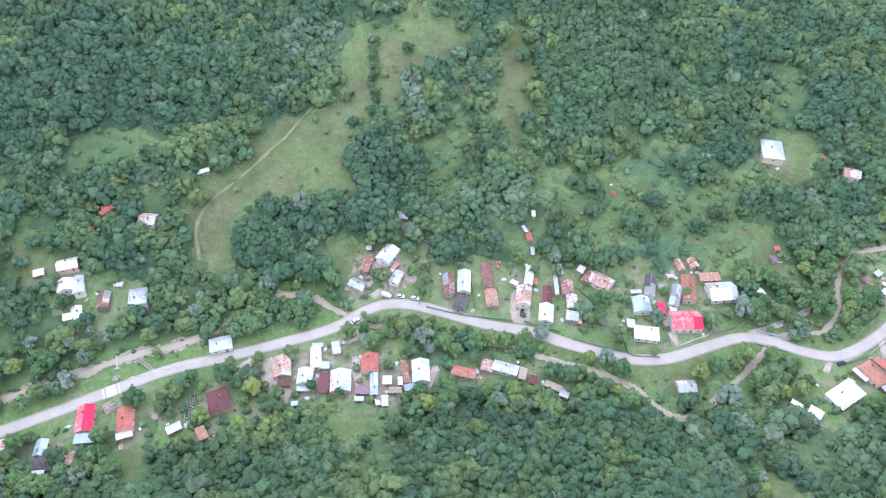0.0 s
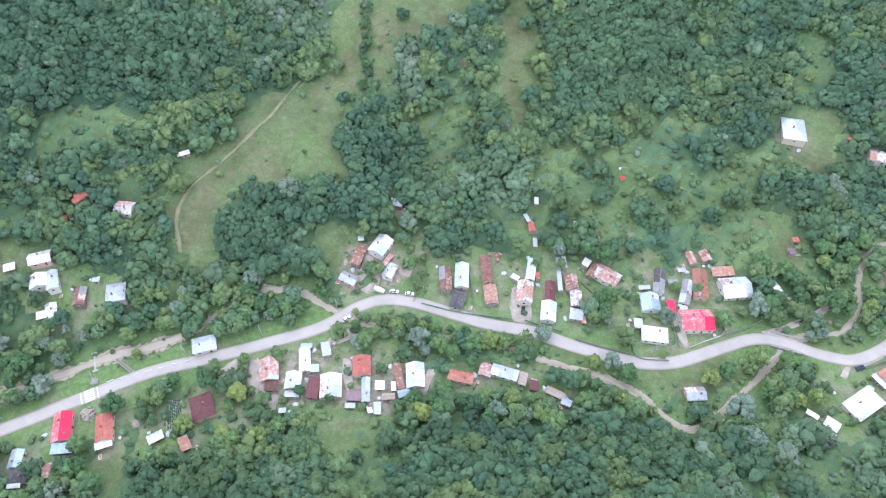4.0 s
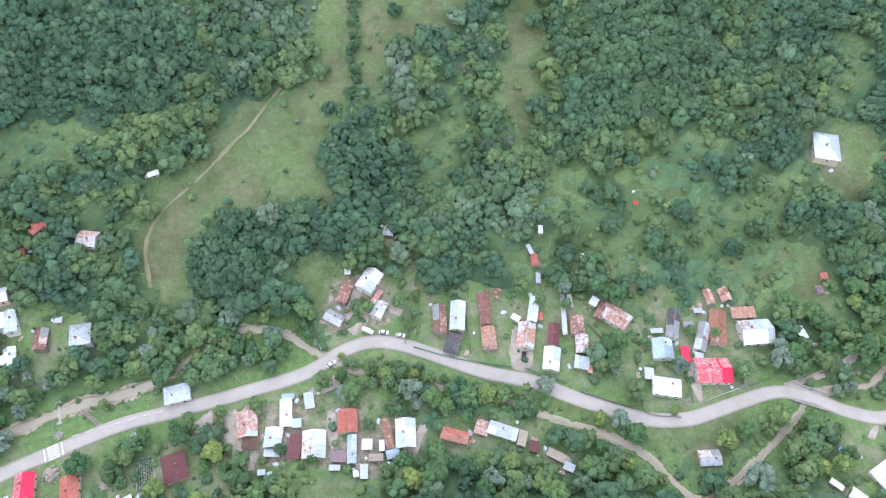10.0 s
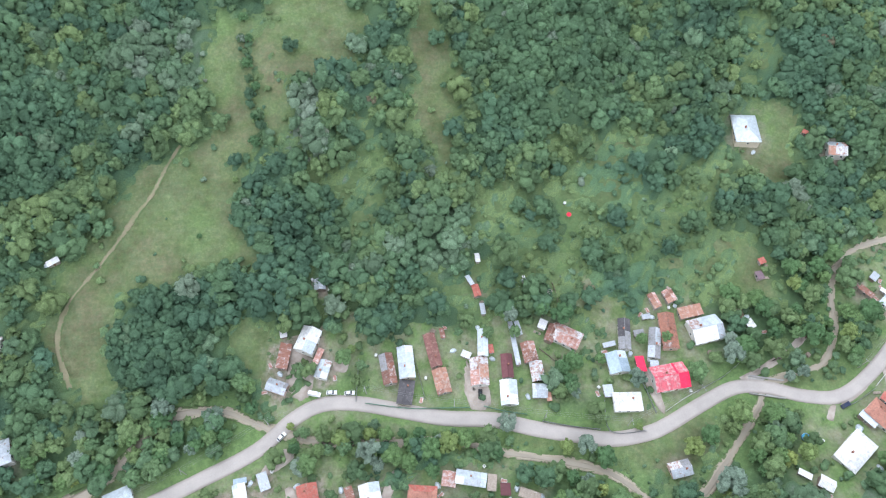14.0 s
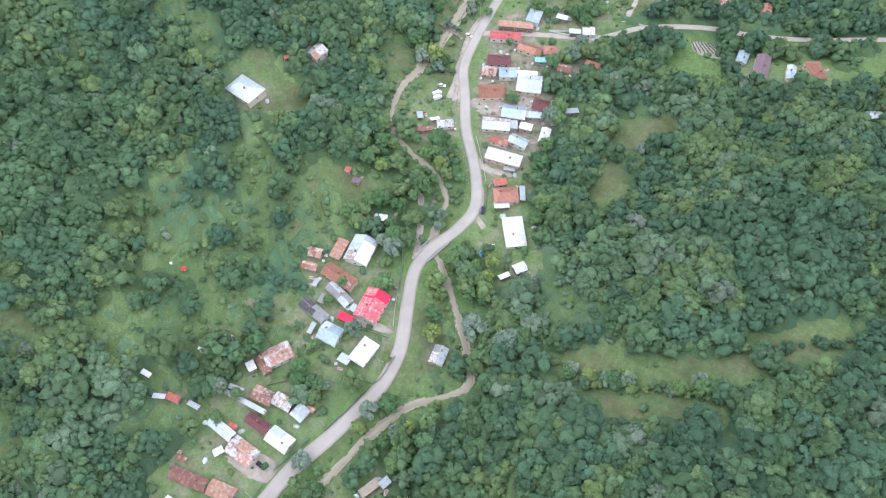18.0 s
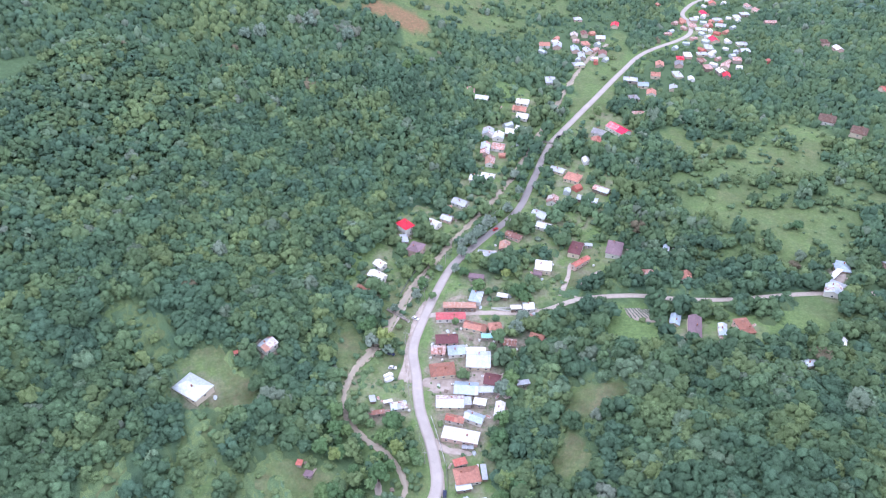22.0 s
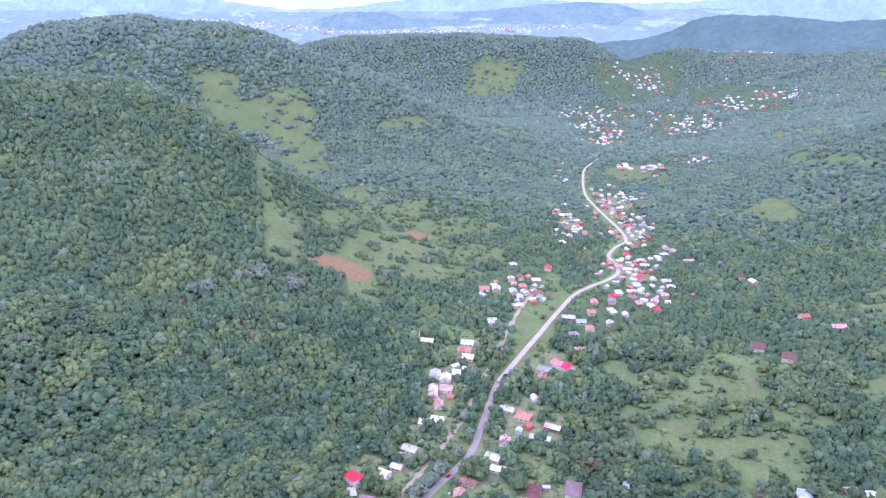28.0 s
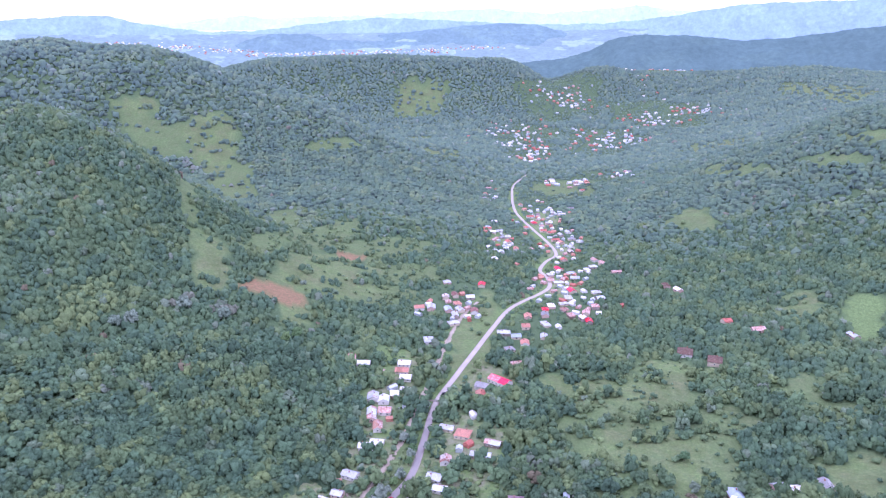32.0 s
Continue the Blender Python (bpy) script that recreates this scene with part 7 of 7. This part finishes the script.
def sheet_cover():
    ob = new("covered_heap")
    bm = bmesh.new()
    bmesh.ops.create_icosphere(bm, subdivisions=2, radius=1.0)
    dice = random.Random(8)
    for v in bm.verts:
        v.co = Vector((v.co.x * 1.5, v.co.y * 1.0, max(v.co.z, -0.05) * 0.8)) * dice.uniform(0.88, 1.08)
    part("sheet", bm, ROOFS["tin_light"], ob)
    return tagged(ob, "heap covered with a pale plastic sheet", "covered heap", "clutter in the yards")


def scrap_sheets():
    ob = new("sheet_stack")
    dice = random.Random(9)
    for k in range(4):
        bm = bmesh.new()
        slab(bm, [(-1.1, -0.6, 0.1 + k * 0.05), (1.1, -0.6, 0.1 + k * 0.05), (1.1, 0.6, 0.14 + k * 0.05), (-1.1, 0.6, 0.12 + k * 0.05)], 0.03)
        part("sheet", bm, ROOFS[("tin", "rust", "tin_light", "rust_pink")[k]], ob).matrix_basis = pose(dice.uniform(-0.3, 0.3), dice.uniform(-0.2, 0.2), 0, 0, 0, dice.uniform(-25, 25))
    return tagged(ob, "loose pile of old zinc and rusted sheets", "sheet metal", "clutter in the yards")


CLUTTER = [woodpile(), plank_stack(), water_tank(), sheet_cover(), scrap_sheets()]
clutter_dice = random.Random(17)
used = set()
CLUTTER_SPOTS = []
for hx, hy, r in [spot for spot in HOUSE_SPOTS if -200 < spot[0] < 430 for k in range(2)]:
    if hx > 620 or clutter_dice.random() < 0.3:
        continue
    a = clutter_dice.uniform(0, math.tau)
    x, y = hx + (r + 1.2) * math.cos(a), hy + (r + 1.2) * math.sin(a)
    if any(math.hypot(x - qx, y - qy) < q + 0.6 for qx, qy, q in HOUSE_SPOTS) or gap_to(ROAD_LINE, np.array([x]), np.array([y]))[0] < 5.5 or gap_to(STREAM_LINE, np.array([x]), np.array([y]))[0] < 5:
        continue
    kind = clutter_dice.choice(CLUTTER if len(CLUTTER_SPOTS) % 3 == 0 else CLUTTER[2:])
    CLUTTER_SPOTS.append((x, y))
    m = pose(x, y, at(x, y) + 0.02, 0, 0, clutter_dice.uniform(0, 360))
    if kind.name in used:
        copy_thing(kind, m)
    else:
        used.add(kind.name)
        kind.matrix_basis = m


# worn white dashes along the middle of the road
for k in range(0, len(ROAD_LINE) - 1):
    x, y = ROAD_LINE[k]
    if not -170 < x < -55 or k % 3:
        continue
    c, yaw = road_frame(x, y)
    dash = part("centre_dash", boxed(-1.4, 1.4, -0.05, 0.05, 0.0, 0.012), PAINT_WORN, road)
    dash.matrix_basis = pose(c[0], c[1], at(c[0], c[1]) + 0.226, 0, 0, yaw)
car(-42.9, 195.6, 41, "white", "car")
car(-28.7, 210.6, -21, "white", "van")
car(-21.8, 210.1, -7, "white", "car")
car(-14.6, 208.7, -6, "white", "car")
car(37.4, 199.1, 81, "black", "car")
car(180.1, 204.2, -101, "white", "car")
car(-181.5, 202.1, -19, "red", "car")
car(179.9, 170.7, 17, "blue", "car")
car(249.3, 226.2, -88, "blue", "car")
car(240.6, 221.6, -77, "white", "car")
car(234.6, 221.4, -38, "white", "van")


def paddling_pool(x, y, radius):
    """A round pool above ground: a blue wall with a padded rim, and water in it."""
    ob = new("paddling_pool")
    ob.matrix_basis = pose(x, y, at(x, y))
    bm = bmesh.new()
    around = [(math.cos(k * math.tau / 32), math.sin(k * math.tau / 32)) for k in range(32)]
    rings = [[bm.verts.new((c * q, s * q, z)) for c, s in around] for q, z in ((radius, -0.2), (radius, 0.78), (radius - 0.06, 0.78), (radius - 0.06, -0.1))]
    for low, high in zip(rings, rings[1:]):
        for k in range(32):
            bm.faces.new((low[k], low[(k + 1) % 32], high[(k + 1) % 32], high[k]))
    part("wall", bm, POOL_BLUE, ob)
    bm = bmesh.new()
    for k, (c, s) in enumerate(around):
        d, e = around[(k + 1) % 32]
        rod(bm, (c * (radius - 0.03), s * (radius - 0.03), 0.8), (d * (radius - 0.03), e * (radius - 0.03), 0.8), 0.09, sides=6)
    part("rim", bm, POOL_RIM, ob, "pale padded rim")
    bm = bmesh.new()
    bm.faces.new([bm.verts.new((c * (radius - 0.06), s * (radius - 0.06), 0.62)) for c, s in around])
    part("water", bm, POOL_WATER, ob, "bright blue pool water")
    return tagged(ob, "round blue paddling pool on a paved yard", "pool")


def parasol(x, y, reach):
    """A garden parasol of eight panels on a steel pole."""
    ob = new("parasol")
    ob.matrix_basis = pose(x, y, at(x, y), 4, -3, 0)
    bm = bmesh.new()
    rod(bm, (0, 0, -0.1), (0, 0, 2.35), 0.025)
    part("pole", bm, STEEL, ob)
    bm = bmesh.new()
    rod(bm, (0, 0, 0), (0, 0, 0.12), 0.26, 0.2, 12)
    part("base", bm, CONCRETE, ob)
    for k in range(8):
        a, b = k * math.tau / 8, (k + 1) * math.tau / 8
        bm = bmesh.new()
        slab(bm, [(0, 0, 2.4), (reach * math.cos(a), reach * math.sin(a), 1.92), (reach * math.cos(b), reach * math.sin(b), 1.92)], 0.02)
        part("panel", bm, PARASOL_RED, ob)
    return tagged(ob, "small red parasol standing open on rough grass", "parasol")


paddling_pool(158.8, 161.2, 1.6)
parasol(90.5, 269.7, 1.15)
car(232.1, 219.7, -39, "white", "van")
car(374.8, 205.6, -25, "red", "car")
car(514.8, 190.2, -14, "silver", "car")
car(508.1, 193.1, -30, "black", "car")
car(279.1, 224.1, -98, "white", "car")
ground_patch([(-37.3, 231.5), (-33.4, 229.0), (-29.5, 226.0), (-27.6, 222.7), (-29.0, 215.1), (-32.4, 208.9), (-36.9, 210.8), (-39.7, 216.3), (-38.2, 223.9)], 'bare earth and concrete courtyard among sheds')
ground_patch([(-84.5, 173.0), (-80.3, 176.0), (-75.0, 164.8), (-75.0, 159.0), (-68.4, 159.0), (-68.2, 153.4), (-72.8, 151.1), (-76.7, 154.5), (-81.7, 161.3)], 'bare dirt yard with rubble')
ground_patch([(33.5, 214.1), (35.5, 212.8), (34.5, 202.1), (40.8, 202.9), (40.4, 195.0), (33.7, 193.5), (31.6, 200.7)], 'concrete driveway beside a rusted house')
ground_patch([(-18.9, 224.0), (-13.7, 224.8), (-14.9, 217.7), (-20.5, 219.4)], 'weathered concrete slab in the grass')
ground_patch([(103.9, 197.2), (108.0, 198.8), (109.2, 181.7), (106.3, 181.2)], 'concrete driveway leading to the road')
ground_patch([(-61.1, 167.4), (-58.1, 167.9), (-57.5, 157.9), (-59.5, 159.1)], 'trodden yard between houses')
ground_patch([(-42.7, 175.5), (-39.3, 176.0), (-37.2, 163.7), (-39.7, 160.9), (-42.0, 166.0)], 'dirt strip beside houses')
ground_patch([(-10.7, 159.1), (-5.4, 169.6), (-3.2, 173.1), (-0.9, 175.5), (-0.2, 171.9), (-4.1, 163.7), (-6.6, 158.0)], 'dirt yard behind a white hall')
ground_patch([(255.7, 220.8), (262.5, 221.6), (253.4, 214.1), (241.0, 211.4), (234.6, 210.6), (235.1, 216.1), (245.7, 217.8)], 'trodden lay-by of pale dirt beside the road')
ground_patch([(235.3, 199.3), (246.7, 189.7), (248.6, 185.9), (248.8, 179.5), (247.4, 175.4), (242.1, 190.2), (237.3, 190.6), (232.2, 195.6)], 'rubble-strewn yard among sheds')
ground_patch([(247.8, 187.0), (253.6, 177.3), (248.3, 175.9), (246.6, 183.0)], 'dirt yard beside a small house')
ground_patch([(-97.8, 169.3), (-94.7, 171.8), (-89.6, 175.4), (-87.2, 162.4), (-91.6, 161.6), (-94.5, 164.6)], 'gravel lay-by beside the road')
ground_patch([(-52.9, 182.4), (-47.5, 187.9), (-40.6, 191.0), (-38.0, 187.9), (-42.4, 184.2), (-49.2, 181.7)], 'dirt pull-in below the road')
ground_patch([(176.1, 202.2), (177.1, 200.9), (167.7, 195.0), (155.2, 191.3), (149.5, 189.1), (149.3, 190.3), (160.1, 194.8), (169.3, 198.0)], 'gravel path up to a small farm')
ground_patch([(143.3, 189.0), (158.3, 192.9), (171.9, 199.4), (178.2, 204.7), (179.4, 203.7), (172.5, 197.4), (159.0, 191.1), (143.9, 187.0)], 'rutted dirt track leading off the road')
ground_patch([(299.8, 222.2), (290.3, 222.0), (279.4, 221.1), (266.5, 217.6), (252.2, 213.5), (238.7, 209.2), (236.2, 210.2), (244.6, 216.2), (256.4, 220.1), (268.9, 223.6), (282.4, 225.7), (295.3, 224.6)], 'pale dirt shoulder widening along the road')
ground_patch([(239.8, 204.3), (245.8, 190.7), (250.0, 187.5), (254.6, 179.0), (255.0, 165.8), (255.0, 156.6), (245.5, 156.7), (239.7, 168.4), (235.4, 182.2), (233.2, 198.5)], 'rubble-strewn dirt yard between houses')
ground_patch([(255.5, 168.1), (259.6, 158.0), (251.6, 154.1), (241.0, 158.3), (243.2, 164.1)], 'dark trampled earth behind sheds')
ground_patch([(176.3, 171.1), (172.7, 165.9), (170.4, 167.0), (174.4, 171.8)], 'concrete ramp from the road to a gate')
ground_patch([(207.3, 185.4), (204.0, 179.7), (205.5, 167.9), (203.3, 166.0), (200.8, 178.4), (204.4, 185.1)], 'concrete forecourt of a white hall')
ground_patch([(196.9, 181.0), (191.8, 175.9), (183.1, 171.8), (178.3, 171.1), (182.3, 173.7), (189.6, 177.1)], 'trodden dirt strip beside the road')
ground_patch([(325.8, 153.2), (344.3, 151.7), (355.0, 153.0), (355.4, 151.0), (342.2, 149.3), (325.1, 150.1)], 'dirt track climbing between gardens')
ground_patch([(324.7, 143.3), (336.8, 143.1), (347.2, 138.9), (354.0, 133.3), (350.8, 132.8), (344.4, 137.2), (335.4, 140.3), (325.4, 140.6)], 'dirt track curving up to gardens')
ground_patch([(247.2, 235.6), (267.9, 238.5), (287.0, 236.6), (307.5, 234.5), (319.1, 231.1), (317.2, 229.0), (304.4, 231.6), (283.6, 232.5), (264.6, 233.1), (246.8, 231.6)], 'pale dirt track beside the stream')
ground_patch([(384.8, 7.8), (392.6, -0.5), (380.6, -1.5), (370.3, 5.7), (373.8, 9.3)], 'dirt yard of a farm by the lane')
pile([(-147.3, 149.2)], 'heap of pale brown sawdust and wood', 3.6, 1.6, 'YARD_DIRT')
pile([(-125.8, 145.8)], 'small heap of pale wood chips', 2.2, 1.0, 'YARD_DIRT')
pile([(-148.9, 164.5)], 'heap of broken grey stone beside the stream', 1.8, 0.9, 'CONCRETE')
pile([(-117.4, 164.4)], 'heap of pale rubble beside a house', 3.2, 0.9, 'CONCRETE')
fence([(-8.8, 203.4), (7.0, 198.6), (19.0, 196.5), (32.1, 194.5)], 'green')
fence([(38.0, 194.0), (44.9, 191.0), (54.1, 188.0)], 'green')
fence([(59.6, 184.3), (70.8, 180.3), (80.9, 177.5)], 'grey')
fence([(108.9, 180.2), (116.5, 183.5), (124.5, 186.3)], 'white')
fence([(124.5, 186.3), (136.5, 190.2), (144.6, 194.5)], 'grey')
fence([(86.0, 188.4), (84.8, 176.1), (98.6, 173.9)], 'grey')
fence([(103.0, 195.7), (104.8, 180.2)], 'grey')
fence([(-12.5, 204.8), (-10.8, 213.9), (-9.3, 221.5)], 'grey')
fence([(15.2, 200.7), (13.9, 214.0), (12.4, 224.2)], 'grey')
fence([(65.2, 214.3), (71.3, 206.3), (71.7, 198.4)], 'timber')
fence([(68.3, 240.0), (69.1, 232.2), (69.3, 227.1)], 'timber')
fence([(76.5, 240.7), (77.2, 232.3), (72.4, 228.4)], 'timber')
fence([(-82.8, 163.6), (-78.2, 156.7), (-72.9, 151.8)], 'grey')
fence([(-168.6, 182.8), (-155.7, 187.7), (-147.6, 192.4)], 'grey')
fence([(217.6, 191.4), (208.0, 184.4), (195.7, 176.3)], 'white')
fence([(194.5, 175.2), (187.0, 172.1), (182.3, 170.6)], 'grey')
fence([(301.7, 186.1), (303.2, 175.1), (308.7, 161.6)], 'white')
fence([(175.4, 158.9), (169.1, 154.5), (165.6, 151.6)], 'white')
fence([(301.9, 185.0), (306.6, 173.2), (308.9, 162.5)], 'white')
fence([(295.4, 240.2), (316.2, 239.8), (336.8, 236.7)], 'grey')
fence([(-174.4, 231.4), (-171.0, 224.4), (-168.8, 217.6)], 'timber')
vegetable_bed([(70.0, 238.0), (75.6, 238.8), (75.9, 232.3), (70.7, 230.2)], 9)
vegetable_bed([(-115.2, 155.2), (-109.9, 156.4), (-106.2, 145.3), (-112.3, 143.1)], 7)
vegetable_bed([(323.5, 114.7), (326.1, 100.0), (320.5, 92.7), (313.8, 98.7), (316.3, 110.6)], 9)
vegetable_bed([(-76.3, 159.0), (-74.0, 159.0), (-73.3, 154.5), (-75.6, 154.5)], 3)
vegetable_bed([(-115.8, 132.5), (-109.9, 133.2), (-106.9, 126.4), (-113.4, 125.8)], 6)
crossing(-147.8, 159.4)
kerb_block(-142.1, 164.8)
kerb_block(-137.0, 166.4)
kerb_block(-131.9, 168.1)
kerb_block(-126.7, 169.7)
kerb_block(-121.5, 171.4)
kerb_block(-116.3, 173.1)
kerb_block(-111.0, 174.7)
weir((-152.7, 176.6), (-150.6, 170.9))
footbridge((-142.1, 174.8), (-134.7, 169.6))
footbridge((280.6, 241.6), (276.2, 227.8))
footbridge((497.4, 209.6), (496.2, 195.6))
tree(-42.3, 380.7, 2.4)
tree(-40.8, 369.7, 2.0)
tree(-42.2, 357.8, 2.6)
tree(-39.8, 346.5, 2.0)
tree(-41.8, 333.0, 2.4)
tree(-42.8, 321.4, 2.8)
tree(-53.1, 305.3, 1.5)
tree(-69.6, 281.3, 1.2)
tree(25.9, 362.0, 3.0)
tree(23.8, 346.3, 3.4)
tree(26.6, 329.9, 3.2)
tree(351.0, 221.0, 3.4, True)
tree(357.0, 218.5, 3.2, True)
tree(361.5, 215.0, 3.4, True)
tree(368.1, 212.1, 3.0, True)
tree(375.3, 210.4, 2.8, True)
tree(380.2, 208.3, 2.6, True)
tree(400.4, 204.8, 3.0)
tree(389.5, 206.6, 3.0)
tree(426.6, 201.5, 3.2)
tree(412.3, 201.9, 2.8)
tree(484.9, 202.4, 3.0, True)
tree(467.1, 202.7, 3.0)
tree(323.2, 226.1, 2.4, True)
tree(316.8, 229.1, 2.4)
tree(303.9, 229.6, 2.2)
tree(425.7, 22.9, 3.4)
tree(559.4, 333.2, 5.0)
tree(544.6, 338.1, 4.5)
tree(113.7, 107.5, 3.0)
tree(114.0, 100.4, 2.8)
tree(115.9, 92.0, 3.2)
tree(118.4, 87.5, 3.4)
tree(119.6, 71.2, 3.0)
tree(121.9, 64.6, 3.2)
tree(123.3, 59.4, 3.2)
tree(119.9, 134.3, 5.0, True)
tree(122.6, 133.0, 4.0, True)
tree(191.1, 146.5, 4.2)
tree(188.2, 138.8, 4.0)
tree(182.8, 147.2, 3.5)
tree(74.3, 195.7, 3.2)
tree(66.0, 172.4, 3.0)
tree(-58.8, 159.4, 2.5)
tree(-18.3, 235.2, 3.0)
tree(45.2, 185.1, 4.0, True)
tree(73.6, 172.1, 4.0, True)
tree(118.3, 209.6, 2.5)
tree(107.7, 210.9, 2.5)
tree(-11.8, 225.6, 2.0)
tree(88.7, 205.3, 2.5)
tree(96.2, 175.7, 1.5)
tree(-75.9, 198.1, 3.4)
tree(-103.2, 203.9, 3.0)
tree(-168.1, 161.3, 4.2, True)
tree(-165.7, 173.3, 3.2, True)
tree(-172.7, 179.8, 3.0, True)
tree(-133.5, 176.6, 2.2)
tree(121.8, 149.1, 6.0, True)
tree(113.6, 164.5, 4.0)
tree(99.9, 212.9, 1.0)
tree(56.1, 221.8, 2.6)
tree(45.1, 223.0, 2.6)
tree(52.8, 230.5, 3.0)
tree(32.9, 225.8, 2.0)
tree(-32.3, 151.7, 2.0)
tree(-16.8, 151.5, 2.5)
tree(-50.3, 153.0, 1.5)
tree(-102.5, 168.4, 2.6)
tree(-138.7, 151.8, 3.2)
tree(-153.0, 139.9, 2.5)
tree(18.1, 153.4, 3.5)
tree(14.0, 172.1, 3.0)
tree(4.8, 176.7, 3.4)
tree(-6.9, 184.1, 3.2)
tree(7.1, 184.1, 3.0)
tree(18.7, 182.9, 3.0, True)
tree(-18.7, 186.7, 3.0)
tree(-28.1, 186.8, 2.6)
tree(-37.8, 189.5, 2.4)
tree(-46.1, 156.2, 2.2)
tree(-85.3, 174.6, 2.4)
tree(118.1, 133.5, 5.5, True)
tree(192.7, 144.3, 3.6)
tree(183.0, 145.7, 3.0)
tree(183.3, 134.3, 3.5)
tree(194.4, 199.4, 2.5)
tree(168.2, 186.5, 2.6, True)
tree(161.9, 185.2, 2.2, True)
tree(202.7, 216.7, 2.4)
tree(190.8, 187.5, 2.8)
tree(249.3, 227.7, 3.0, True)
tree(281.0, 237.5, 2.4, True)
tree(312.8, 191.2, 2.5)
tree(282.5, 201.4, 2.2)
tree(298.3, 221.3, 2.5)
tree(121.6, 167.8, 4.0)
tree(124.3, 59.3, 3.0, True)
tree(125.0, 65.5, 3.0, True)
tree(118.1, 87.7, 3.0, True)
tree(115.6, 93.6, 3.0, True)
tree(115.3, 106.9, 3.0, True)
tree(365.9, 214.5, 4.0, True)
tree(353.0, 216.1, 4.0, True)
tree(376.3, 211.8, 4.0, True)
tree(341.2, 217.8, 3.6, True)
tree(325.7, 216.3, 3.0, True)
tree(396.3, 203.8, 3.6, True)
tree(418.8, 201.6, 3.4, True)
tree(438.5, 210.8, 3.6, True)
tree(430.0, 192.0, 3.0, True)
tree(551.2, 209.9, 4.0, True)
tree(288.7, 247.6, 3.0)
tree(295.4, 229.7, 3.0, True)
tree(371.0, 292.2, 4.0)
tree(521.5, 302.8, 3.5, True)
tree(538.1, 425.4, 6.0, True)
tree(547.3, 394.0, 6.0, True)
tree(497.6, 449.6, 6.0, True)
tree(490.0, 458.7, 5.0, True)
